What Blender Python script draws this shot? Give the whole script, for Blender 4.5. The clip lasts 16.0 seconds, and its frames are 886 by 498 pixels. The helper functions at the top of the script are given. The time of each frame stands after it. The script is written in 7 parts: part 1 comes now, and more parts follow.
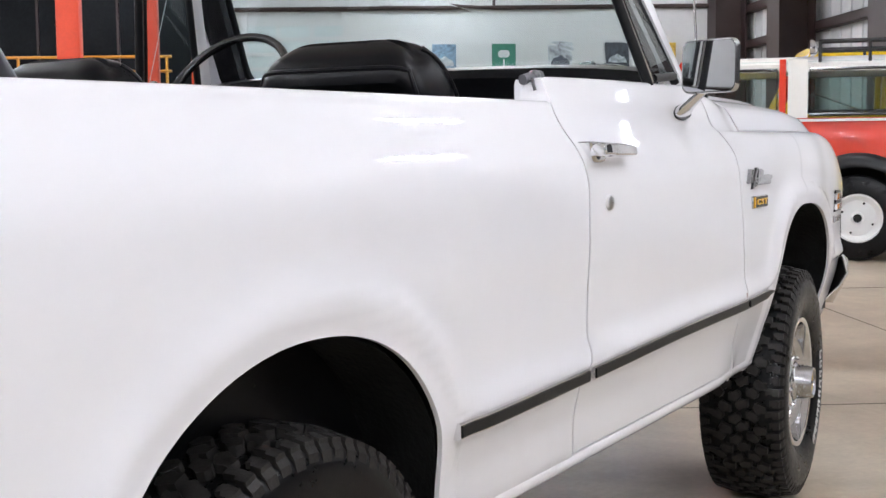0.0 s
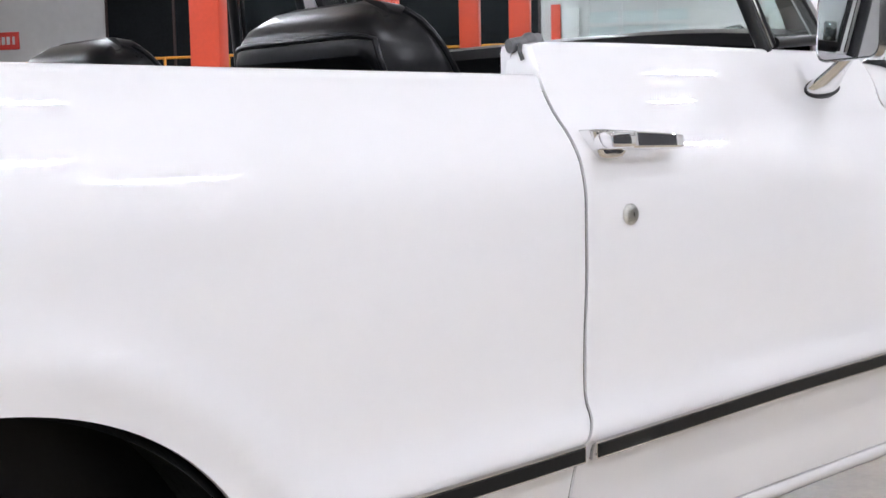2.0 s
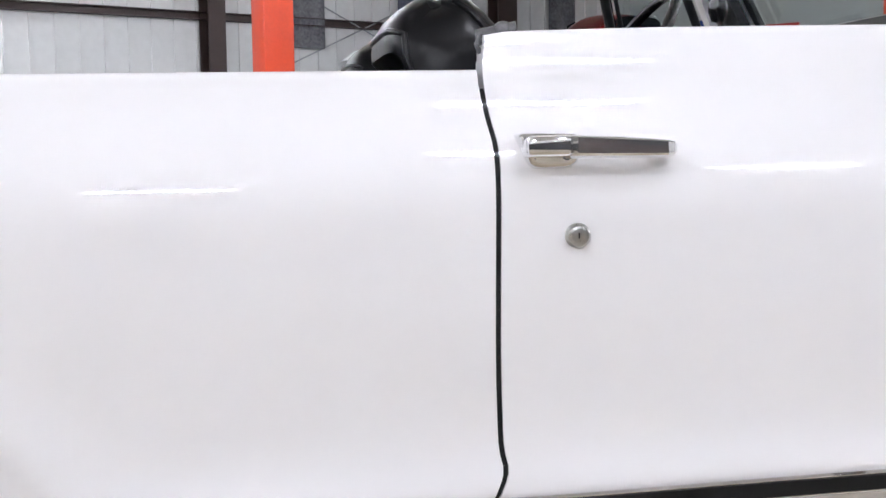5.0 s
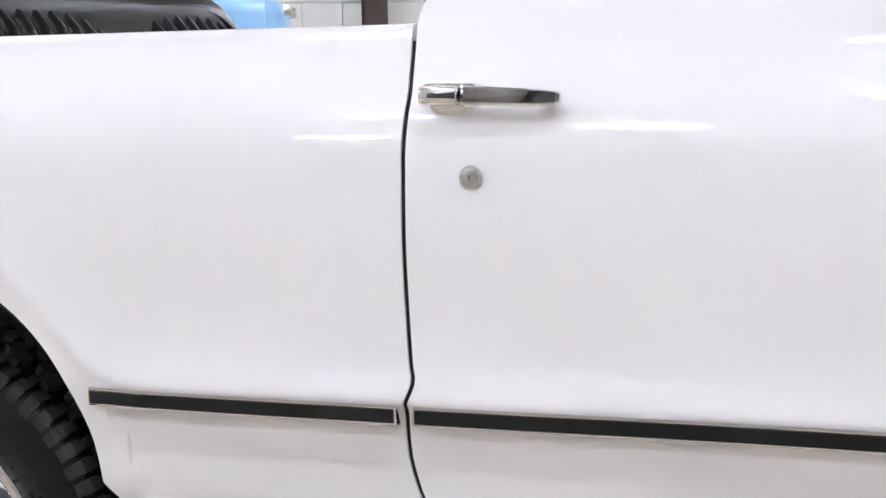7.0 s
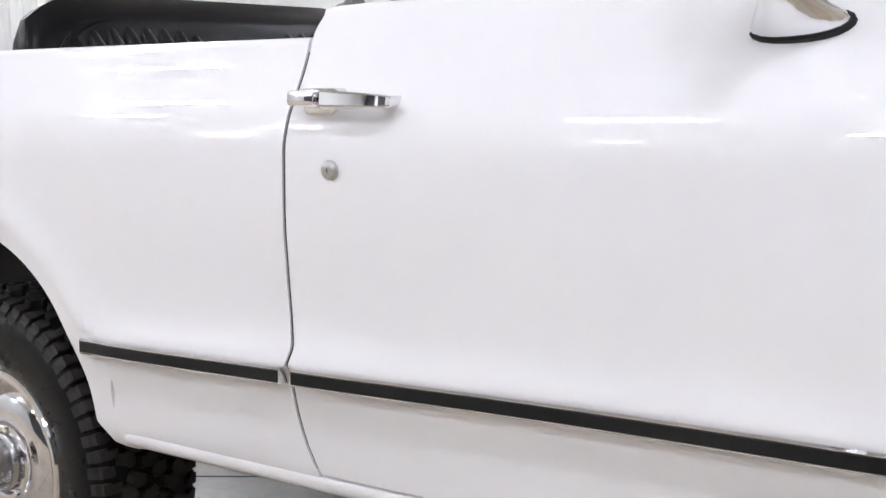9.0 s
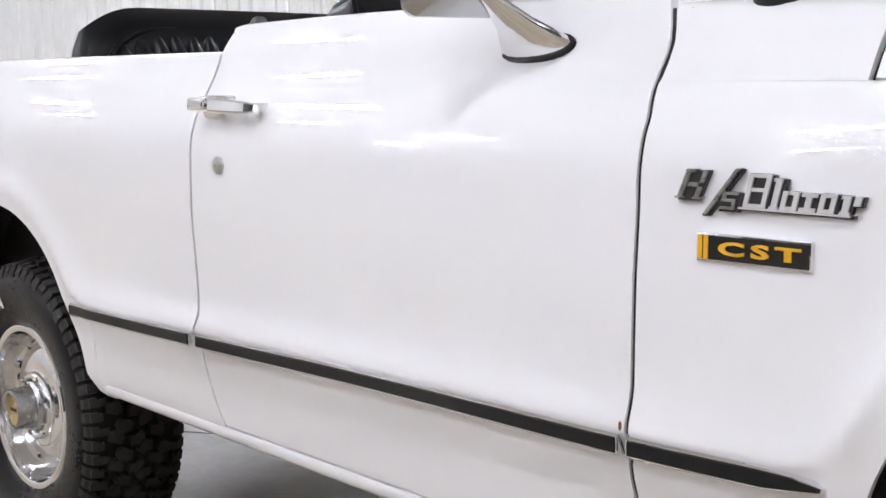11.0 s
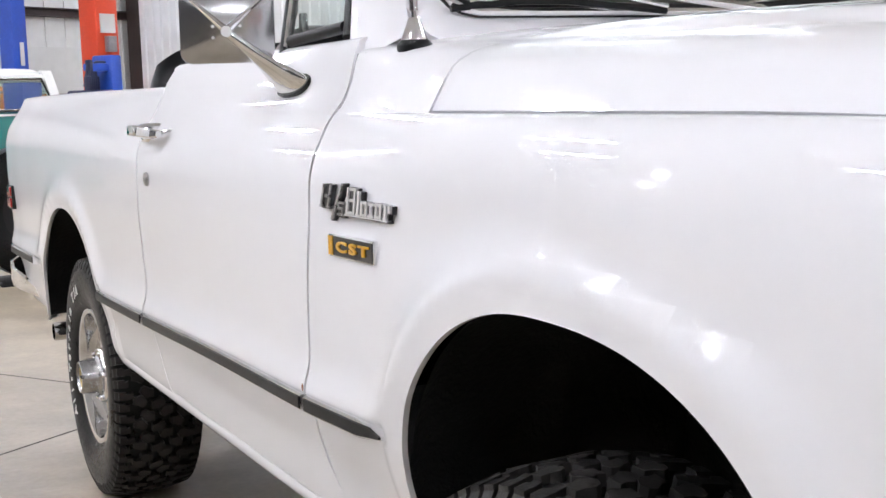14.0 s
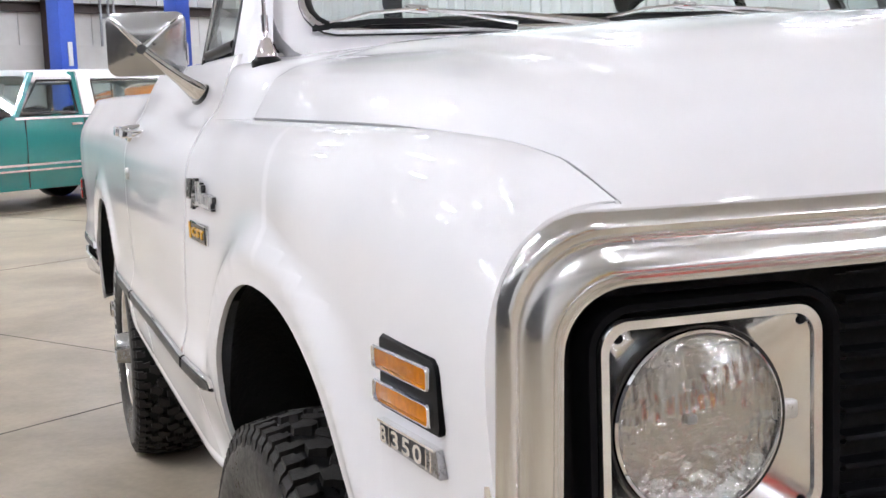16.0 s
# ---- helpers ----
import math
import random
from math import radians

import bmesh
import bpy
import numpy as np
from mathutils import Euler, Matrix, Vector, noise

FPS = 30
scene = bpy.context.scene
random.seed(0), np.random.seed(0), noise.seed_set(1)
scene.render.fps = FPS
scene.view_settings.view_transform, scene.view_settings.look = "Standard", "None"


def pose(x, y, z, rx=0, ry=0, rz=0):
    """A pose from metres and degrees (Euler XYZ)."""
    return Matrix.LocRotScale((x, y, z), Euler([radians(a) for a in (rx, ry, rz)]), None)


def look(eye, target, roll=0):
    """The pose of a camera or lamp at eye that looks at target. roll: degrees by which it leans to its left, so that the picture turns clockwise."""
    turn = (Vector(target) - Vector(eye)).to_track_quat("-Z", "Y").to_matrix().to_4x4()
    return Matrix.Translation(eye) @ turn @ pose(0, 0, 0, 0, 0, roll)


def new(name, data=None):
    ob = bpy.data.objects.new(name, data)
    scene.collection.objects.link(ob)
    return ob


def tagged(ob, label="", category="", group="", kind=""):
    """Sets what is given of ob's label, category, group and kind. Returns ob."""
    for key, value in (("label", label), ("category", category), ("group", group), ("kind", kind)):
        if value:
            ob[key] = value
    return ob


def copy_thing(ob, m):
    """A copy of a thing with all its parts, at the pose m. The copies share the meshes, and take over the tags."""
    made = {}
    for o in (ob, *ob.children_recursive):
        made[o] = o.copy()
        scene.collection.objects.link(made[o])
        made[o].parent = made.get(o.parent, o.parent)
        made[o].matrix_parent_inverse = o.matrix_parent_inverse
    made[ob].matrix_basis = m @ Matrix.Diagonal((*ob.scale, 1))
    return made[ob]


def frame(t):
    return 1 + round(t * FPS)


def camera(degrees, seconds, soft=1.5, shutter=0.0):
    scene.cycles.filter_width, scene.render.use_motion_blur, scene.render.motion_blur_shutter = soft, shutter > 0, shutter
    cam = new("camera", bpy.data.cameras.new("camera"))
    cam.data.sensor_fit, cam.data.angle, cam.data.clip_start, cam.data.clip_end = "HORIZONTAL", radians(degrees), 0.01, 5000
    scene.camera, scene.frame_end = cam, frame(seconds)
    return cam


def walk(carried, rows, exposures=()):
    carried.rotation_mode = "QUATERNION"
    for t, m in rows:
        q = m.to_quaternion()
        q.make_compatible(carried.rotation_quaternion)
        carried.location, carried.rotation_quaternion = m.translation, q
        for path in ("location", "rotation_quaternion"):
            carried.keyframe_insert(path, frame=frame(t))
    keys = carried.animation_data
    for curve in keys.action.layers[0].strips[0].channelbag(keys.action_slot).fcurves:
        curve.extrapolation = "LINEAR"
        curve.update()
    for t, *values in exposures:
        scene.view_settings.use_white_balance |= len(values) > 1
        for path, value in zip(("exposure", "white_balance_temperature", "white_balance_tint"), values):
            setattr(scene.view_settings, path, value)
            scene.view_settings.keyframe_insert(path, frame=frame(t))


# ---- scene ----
cam = camera(38.4, 16.0)
PATH = [
    (0, (-1.434, -2.005, 1.152), (0.288, -1.001, 0.985), -0.7),
    (0.5, (-1.219, -2.0503, 1.1568), (0.4587, -0.9748, 0.9861), -0.6),
    (1, (-0.9785, -2.0858, 1.1587), (0.6283, -0.9089, 0.9824), -1.02),
    (1.5, (-0.7169, -2.1067, 1.1464), (0.7869, -0.7992, 0.9728), -1.25),
    (2, (-0.4954, -2.1653, 1.1453), (0.8699, -0.7147, 0.9684), -1.25),
    (2.5, (-0.3037, -2.2172, 1.1504), (0.9071, -0.6343, 0.9752), -1.54),
    (3, (-0.1127, -2.2741, 1.1473), (0.9146, -0.5674, 0.98), -1.37),
    (3.5, (0.0792, -2.323, 1.1492), (0.9209, -0.5153, 0.9887), -0.99),
    (4, (0.2423, -2.3701, 1.1399), (0.9279, -0.4968, 0.9979), -1.01),
    (4.5, (0.4165, -2.4443, 1.1397), (0.9154, -0.513, 0.9953), -0.97),
    (7, (1.5385, -2.6084, 1.1883), (0.8725, -0.7475, 0.8861), -1.21),
    (7.5, (1.7365, -2.5828, 1.1654), (0.9127, -0.7808, 0.8912), -1.01),
    (8, (1.9265, -2.5416, 1.1556), (0.9593, -0.8112, 0.8939), -0.83),
    (10.5, (2.8359, -2.3191, 1.1722), (1.4421, -0.909, 0.9074), -0.48),
    (11, (2.997, -2.24, 1.181), (1.527, -0.91, 0.913), -0.4),
    (11.5, (3.156, -2.148, 1.188), (1.617, -0.9, 0.915), -0.6),
    (12, (3.297, -2.066, 1.198), (1.709, -0.884, 0.915), -1),
    (12.5, (3.437, -1.981, 1.2), (1.799, -0.869, 0.917), -1),
    (13, (3.578, -1.896, 1.204), (1.892, -0.858, 0.92), -1.2),
    (13.5, (3.74, -1.8, 1.202), (2.006, -0.839, 0.937), -1.2),
    (14, (3.887, -1.706, 1.208), (2.12, -0.804, 0.958), -1.8),
    (14.5, (4.035, -1.617, 1.21), (2.239, -0.772, 0.965), -1.7),
    (15, (4.172, -1.514, 1.213), (2.348, -0.73, 0.966), -1.8),
    (15.5, (4.31, -1.406, 1.214), (2.46, -0.689, 0.965), -2),
    (16, (4.437, -1.285, 1.214), (2.558, -0.646, 0.965), -2.1),
]
walk(cam, [(t, look(eye, target, roll)) for t, eye, target, roll in PATH], [(0, 1.20), (8, 1.21), (12, 1.19), (14, 1.22), (16, 1.27)])

# ---- world and light ----
world = bpy.data.worlds.new("world")
scene.world = world
world.use_nodes = True
world.node_tree.nodes["Background"].inputs[0].default_value = (0.75, 0.8, 0.9, 1)
world.node_tree.nodes["Background"].inputs[1].default_value = 0.05

# the building's own axes: u along its length, v across, turned against the truck
TURN = radians(33)
UX, UY = math.cos(TURN), math.sin(TURN)


def at(u, v, z=0.0):
    return Vector((u * UX - v * UY, u * UY + v * UX, z))


def room_pose(u, v, z=0.0, turn=0.0):
    return Matrix.Translation(at(u, v, z)) @ Matrix.Rotation(TURN + radians(turn), 4, "Z")


# ---- materials ----
def material(name, colour, rough=0.5, metal=0.0, coat=0.0, noise_scale=0.0, noise_amount=0.0, bump=0.0, bump_scale=60.0, spread=0.0,
             fine=0.0, emit=0.0, spec=0.5, coords="Object", wear=0.0):
    """A painted, woven, cast or polished surface: colour that drifts at two scales, with relief of its own."""
    m = bpy.data.materials.new(name)
    m.use_nodes = True
    nt = m.node_tree
    b = nt.nodes["Principled BSDF"]
    b.inputs["Base Color"].default_value = (*colour, 1)
    b.inputs["Roughness"].default_value = rough
    b.inputs["Metallic"].default_value = metal
    b.inputs["Coat Weight"].default_value = coat
    b.inputs["Coat Roughness"].default_value = 0.02
    b.inputs["Specular IOR Level"].default_value = spec
    if emit:
        b.inputs["Emission Color"].default_value = (*colour, 1)
        b.inputs["Emission Strength"].default_value = emit
    co = nt.nodes.new("ShaderNodeTexCoord")
    if noise_amount:
        n1 = nt.nodes.new("ShaderNodeTexNoise")
        n1.inputs["Scale"].default_value = noise_scale
        n1.inputs["Detail"].default_value = 6
        nt.links.new(co.outputs[coords], n1.inputs["Vector"])
        n2 = nt.nodes.new("ShaderNodeTexNoise")
        n2.inputs["Scale"].default_value = noise_scale * 9
        n2.inputs["Detail"].default_value = 3
        nt.links.new(co.outputs[coords], n2.inputs["Vector"])
        mix = nt.nodes.new("ShaderNodeMath")
        mix.operation = "ADD"
        nt.links.new(n1.outputs["Fac"], mix.inputs[0])
        nt.links.new(n2.outputs["Fac"], mix.inputs[1])
        ramp = nt.nodes.new("ShaderNodeMapRange")
        ramp.inputs["From Min"].default_value, ramp.inputs["From Max"].default_value = 0.6, 1.4
        ramp.inputs["To Min"].default_value, ramp.inputs["To Max"].default_value = 1 - noise_amount, 1 + noise_amount
        nt.links.new(mix.outputs[0], ramp.inputs["Value"])
        mul = nt.nodes.new("ShaderNodeMix")
        mul.data_type, mul.blend_type = "RGBA", "MULTIPLY"
        mul.inputs["Factor"].default_value = 1
        mul.inputs[6].default_value = (*colour, 1)
        nt.links.new(ramp.outputs[0], mul.inputs[7])
        nt.links.new(mul.outputs[2], b.inputs["Base Color"])
        r2 = nt.nodes.new("ShaderNodeMapRange")
        r2.inputs["From Min"].default_value, r2.inputs["From Max"].default_value = 0.6, 1.4
        r2.inputs["To Min"].default_value, r2.inputs["To Max"].default_value = max(rough - wear, 0.02), min(rough + wear, 1)
        nt.links.new(mix.outputs[0], r2.inputs["Value"])
        if wear:
            nt.links.new(r2.outputs[0], b.inputs["Roughness"])
    if bump:
        n3 = nt.nodes.new("ShaderNodeTexNoise")
        n3.inputs["Scale"].default_value = bump_scale
        n3.inputs["Detail"].default_value = 4
        nt.links.new(co.outputs[coords], n3.inputs["Vector"])
        bp = nt.nodes.new("ShaderNodeBump")
        bp.inputs["Strength"].default_value = bump
        bp.inputs["Distance"].default_value = 0.01
        nt.links.new(n3.outputs["Fac"], bp.inputs["Height"])
        nt.links.new(bp.outputs[0], b.inputs["Normal"])
    return m


WHITE = material("white_paint", (0.88, 0.87, 0.885), 0.35, 0, 0.9, 2.5, 0.008, spec=0.1)
CHROME = material("chrome", (0.82, 0.82, 0.83), 0.05, 1, 0, 30, 0.02, wear=0.03)
TRIM = material("bright_trim", (0.84, 0.835, 0.825), 0.17, 1, 0, 25, 0.04, wear=0.02)
STEEL = material("polished_wheel", (0.76, 0.76, 0.77), 0.08, 1, 0, 20, 0.05, wear=0.06)
CASTGREY = material("cast_emblem", (0.42, 0.42, 0.43), 0.3, 1, 0, 80, 0.1, wear=0.1)
BLACK = material("black_paint", (0.008, 0.008, 0.009), 0.25, 0, 0.15, 20, 0.1)
BLACKTRIM = material("black_vinyl_insert", (0.008, 0.0085, 0.009), 0.38, 0, 0, 60, 0.15, 0.03, 400, spec=0.25)
STOPRUBBER = material("worn_grey_rubber", (0.10, 0.10, 0.105), 0.42, 0, 0, 40, 0.35, 0.05, 120)
VINYL = material("black_vinyl", (0.006, 0.006, 0.0068), 0.30, 0, 0, 14, 0.2, 0.025, 60, wear=0.03, spec=0.15)
VINYLDARK = material("black_carpet", (0.012, 0.012, 0.012), 0.9, 0, 0, 40, 0.3, 0.3, 500)
# tread paler, carcass darker: the shade in the grooves is partly in these colours
RUBBER = material("tyre_rubber", (0.0211, 0.0192, 0.0174), 0.6, 0, 0, 9, 0.4, 0.12, 220, wear=0.12, spec=0.25)
RUBBERSIDE = material("tyre_sidewall", (0.0042, 0.0042, 0.0045), 0.33, 0, 0, 9, 0.45, 0.04, 300, wear=0.14, spec=0.2)
LETTER = material("white_lettering", (0.72, 0.72, 0.70), 0.6, 0, 0, 60, 0.1)
# undercoat black; also used for strips that stand in for shade in panel gaps
UNDER = material("undercoat_and_gap_shade", (0.004, 0.004, 0.004), 0.75, 0, 0, 12, 0.4, 0.4, 90)
YELLOW = material("yellow_enamel", (0.80, 0.42, 0.02), 0.3, 0, 0.3, 50, 0.06)
AMBER = material("amber_lens", (0.60, 0.19, 0.0), 0.12, 0, 0.0, 14, 0.22, 0.03, 160, spec=0.3)
REDLENS = material("red_lens", (0.45, 0.01, 0.01), 0.15, 0, 0.4, 35, 0.1)
HUBSTEEL = material("machined_hub_steel", (0.46, 0.46, 0.46), 0.24, 1, 0, 70, 0.12, wear=0.06)
HUBBRASS = material("brass_dial", (0.45, 0.33, 0.14), 0.35, 1, 0, 60, 0.2)
SATINBLACK = material("satin_black", (0.005, 0.005, 0.006), 0.3, 0, 0, 20, 0.1, spec=0.06)
REFLECTOR = material("silvered_bowl", (0.66, 0.65, 0.63), 0.12, 1, 0, 30, 0.08, 1.0, 38, wear=0.0)
LOCKSTEEL = material("dull_lock_steel", (0.58, 0.58, 0.57), 0.32, 1, 0, 90, 0.2, wear=0.08)
MIRRORBACK = material("satin_mirror_back", (0.50, 0.50, 0.505), 0.22, 1, 0, 40, 0.08, wear=0.05)
RUST = material("rust", (0.22, 0.08, 0.03), 0.9, 0, 0, 120, 0.4, 0.4, 300)
MIRROR = material("mirror_glass", (0.42, 0.42, 0.43), 0.02, 1)


def glass_material(name, tint, rough=0.0):
    m = bpy.data.materials.new(name)
    m.use_nodes = True
    nt = m.node_tree
    b = nt.nodes["Principled BSDF"]
    b.inputs["Base Color"].default_value = (*tint, 1)
    b.inputs["Roughness"].default_value = rough
    b.inputs["Transmission Weight"].default_value = 1.0
    b.inputs["IOR"].default_value = 1.45
    return m


GLASS = glass_material("tinted_glass", (0.78, 0.87, 0.86))


def lens_material():
    """Clear headlight glass with moulded flutes: see-through, with broken reflections on its face."""
    m = bpy.data.materials.new("fluted_headlight_glass")
    m.use_nodes = True
    nt = m.node_tree
    nt.nodes.remove(nt.nodes["Principled BSDF"])
    out = nt.nodes["Material Output"]
    co = nt.nodes.new("ShaderNodeTexCoord")
    flutes = nt.nodes.new("ShaderNodeTexWave")
    flutes.bands_direction = "Y"
    flutes.inputs["Scale"].default_value = 26
    flutes.inputs["Distortion"].default_value = 0.6
    bricks = nt.nodes.new("ShaderNodeTexVoronoi")
    bricks.inputs["Scale"].default_value = 55
    for n in (flutes, bricks):
        nt.links.new(co.outputs["Object"], n.inputs["Vector"])
    both = nt.nodes.new("ShaderNodeMix")
    both.inputs[0].default_value = 0.6
    nt.links.new(flutes.outputs["Fac"], both.inputs[2])
    nt.links.new(bricks.outputs["Distance"], both.inputs[3])
    bp = nt.nodes.new("ShaderNodeBump")
    bp.inputs["Strength"].default_value = 0.6
    bp.inputs["Distance"].default_value = 0.004
    nt.links.new(both.outputs[0], bp.inputs["Height"])
    clear = nt.nodes.new("ShaderNodeBsdfTransparent")
    clear.inputs["Color"].default_value = (0.95, 0.95, 0.94, 1)
    gloss = nt.nodes.new("ShaderNodeBsdfGlossy")
    gloss.inputs["Roughness"].default_value = 0.06
    nt.links.new(bp.outputs[0], gloss.inputs["Normal"])
    mix = nt.nodes.new("ShaderNodeMixShader")
    mix.inputs[0].default_value = 0.13
    nt.links.new(clear.outputs[0], mix.inputs[1])
    nt.links.new(gloss.outputs[0], mix.inputs[2])
    nt.links.new(mix.outputs[0], out.inputs["Surface"])
    return m


LENS = lens_material()


def floor_material():
    """Sealed concrete: large pale stains, fine speckle, satin sheen with worn patches."""
    m = bpy.data.materials.new("sealed_concrete")
    m.use_nodes = True
    nt = m.node_tree
    b = nt.nodes["Principled BSDF"]
    co = nt.nodes.new("ShaderNodeTexCoord")
    big = nt.nodes.new("ShaderNodeTexNoise")
    big.inputs["Scale"].default_value, big.inputs["Detail"].default_value, big.inputs["Distortion"].default_value = 0.9, 12, 0.2
    big.inputs["Roughness"].default_value = 0.70
    small = nt.nodes.new("ShaderNodeTexNoise")
    small.inputs["Scale"].default_value, small.inputs["Detail"].default_value = 38, 4
    for n in (big, small):
        nt.links.new(co.outputs["Object"], n.inputs["Vector"])
    ramp = nt.nodes.new("ShaderNodeValToRGB")
    ramp.color_ramp.elements[0].position, ramp.color_ramp.elements[1].position = 0.34, 0.68
    ramp.color_ramp.elements[0].color = (0.250, 0.200, 0.140, 1)
    ramp.color_ramp.elements[1].color = (0.540, 0.462, 0.350, 1)
    nt.links.new(big.outputs["Fac"], ramp.inputs[0])
    sp = nt.nodes.new("ShaderNodeMapRange")
    sp.inputs["To Min"].default_value, sp.inputs["To Max"].default_value = 0.85, 1.12
    nt.links.new(small.outputs["Fac"], sp.inputs["Value"])
    mul = nt.nodes.new("ShaderNodeMix")
    mul.data_type, mul.blend_type = "RGBA", "MULTIPLY"
    mul.inputs["Factor"].default_value = 1
    nt.links.new(ramp.outputs[0], mul.inputs[6])
    nt.links.new(sp.outputs[0], mul.inputs[7])
    nt.links.new(mul.outputs[2], b.inputs["Base Color"])
    rr = nt.nodes.new("ShaderNodeMapRange")
    rr.inputs["To Min"].default_value, rr.inputs["To Max"].default_value = 0.25, 0.55
    nt.links.new(big.outputs["Fac"], rr.inputs["Value"])
    nt.links.new(rr.outputs[0], b.inputs["Roughness"])
    bp = nt.nodes.new("ShaderNodeBump")
    bp.inputs["Strength"].default_value, bp.inputs["Distance"].default_value = 0.05, 0.004
    nt.links.new(small.outputs["Fac"], bp.inputs["Height"])
    nt.links.new(bp.outputs[0], b.inputs["Normal"])
    return m


CONCRETE = floor_material()
WALLWHITE = material("white_wall_panel", (0.57, 0.57, 0.56), 0.55, 0, 0, 0.5, 0.06, 0.04, 30)
WALLSTEEL = material("white_steel_sheet", (0.60, 0.60, 0.59), 0.45, 0, 0, 0.6, 0.06)
CEILING = material("white_roof_lining", (0.62, 0.62, 0.62), 0.7, 0, 0, 0.4, 0.08, 0.1, 8)
BROWN = material("brown_steel", (0.034, 0.018, 0.015), 0.5, 0, 0, 3, 0.2)
ORANGE = material("orange_red_paint", (0.62, 0.055, 0.015), 0.4, 0, 0.1, 3, 0.08)
BLUEPAINT = material("blue_paint", (0.02, 0.075, 0.42), 0.4, 0, 0.1, 3, 0.12)
RAIL = material("yellow_rail_paint", (0.62, 0.27, 0.03), 0.45, 0, 0, 4, 0.12)
DARKPANE = material("dark_window", (0.008, 0.009, 0.010), 0.3, 0, 0, 1.5, 0.3, spec=0.05)
GREYMETAL = material("grey_galvanised", (0.33, 0.34, 0.35), 0.4, 0.6, 0, 6, 0.2)
LIGHT = material("lamp_tube", (0.872, 0.902, 1.008), 0.5, emit=138.0)


# ---- helpers for meshes ----
def part(name, bm, mat, parent=None, label="", smooth=True, recalc=True):
    """Links a bmesh as one mesh object, under a thing or a part where one is given."""
    if recalc:
        bmesh.ops.recalc_face_normals(bm, faces=bm.faces)
    me = bpy.data.meshes.new(name)
    bm.to_mesh(me)
    bm.free()
    for p in me.polygons:
        p.use_smooth = smooth
    for one in (mat if isinstance(mat, (list, tuple)) else (mat,)):
        me.materials.append(one)
    if smooth:
        me.set_sharp_from_angle(angle=radians(38))
    ob = new(name, me)
    if parent is not None:
        ob.parent = parent
    if label:
        tagged(ob, label=label)
    return ob


def box(bm, x0, y0, z0, x1, y1, z1, m=None, bevel=0.0):
    """An upright box between two corners, its edges rounded where bevel is given."""
    made = bmesh.ops.create_cube(bm, size=1)["verts"]
    for v in made:
        v.co = Vector(((x0 + x1) / 2 + v.co.x * (x1 - x0), (y0 + y1) / 2 + v.co.y * (y1 - y0), (z0 + z1) / 2 + v.co.z * (z1 - z0)))
    if bevel:
        edges = list({e for v in made for e in v.link_edges})
        out = bmesh.ops.bevel(bm, geom=edges, offset=bevel, segments=2, affect="EDGES", profile=0.5)
        made = list({v for f in out["faces"] for v in f.verts} | {v for v in made if v.is_valid})
    if m is not None:
        for v in made:
            v.co = m @ v.co
    return made


def rod(bm, a, b, r0, r1=None, sides=16, caps=True):
    """A round bar from a to b."""
    a, b = Vector(a), Vector(b)
    d = b - a
    made = bmesh.ops.create_cone(bm, cap_ends=caps, segments=sides, radius1=r0, radius2=r0 if r1 is None else r1, depth=d.length)["verts"]
    m = Matrix.Translation((a + b) / 2) @ d.to_track_quat("Z", "Y").to_matrix().to_4x4()
    for v in made:
        v.co = m @ v.co
    return made


def tube(bm, points, radius, sides=10, closed=False):
    """A round bar that follows points."""
    pts = [Vector(p) for p in points]
    rings = []
    n = len(pts)
    for i, p in enumerate(pts):
        d = (pts[(i + 1) % n] - pts[i - 1]) if closed else (pts[min(i + 1, n - 1)] - pts[max(i - 1, 0)])
        q = d.to_track_quat("Z", "Y")
        r = radius[i] if isinstance(radius, (list, tuple)) else radius
        rings.append([bm.verts.new(p + q @ Vector((r * math.cos(t), r * math.sin(t), 0))) for t in [k * math.tau / sides for k in range(sides)]])
    for i in range(n if closed else n - 1):
        a, b = rings[i], rings[(i + 1) % n]
        for k in range(sides):
            bm.faces.new((a[k], a[(k + 1) % sides], b[(k + 1) % sides], b[k]))
    if not closed:
        bm.faces.new(rings[0][::-1])
        bm.faces.new(rings[-1])


def lathe(bm, profile, axis="Y", sides=48, centre=(0, 0, 0), matrix=None):
    """A turned form: profile is (radius, along) pairs, turned about the axis."""
    rings = []
    for r, s in profile:
        ring = []
        for k in range(sides):
            t = k * math.tau / sides
            c, d = r * math.cos(t), r * math.sin(t)
            p = Vector((c, s, d)) if axis == "Y" else Vector((s, c, d)) if axis == "X" else Vector((c, d, s))
            p += Vector(centre)
            ring.append(bm.verts.new(matrix @ p if matrix else p))
        rings.append(ring)
    for a, b in zip(rings, rings[1:]):
        for k in range(sides):
            bm.faces.new((a[k], a[(k + 1) % sides], b[(k + 1) % sides], b[k]))
    bmesh.ops.remove_doubles(bm, verts=bm.verts, dist=1e-6)


def sheet(bm, rows, wrap=False):
    """Quads over rows of points."""
    vs = [[bm.verts.new(p) for p in row] for row in rows]
    for a, b in zip(vs, vs[1:]):
        n = len(a)
        for k in range(n if wrap else n - 1):
            bm.faces.new((a[k], a[(k + 1) % n], b[(k + 1) % n], b[k]))
    return vs


def thicken(bm, by):
    """Gives an open sheet a thickness: a copy moved by a vector, joined along the edges."""
    faces = list(bm.faces)
    out = bmesh.ops.extrude_face_region(bm, geom=faces)
    for e in out["geom"]:
        if isinstance(e, bmesh.types.BMVert):
            e.co += Vector(by)


def smooth_step(a, b, x):
    t = min(max((x - a) / (b - a), 0), 1)
    return t * t * (3 - 2 * t)


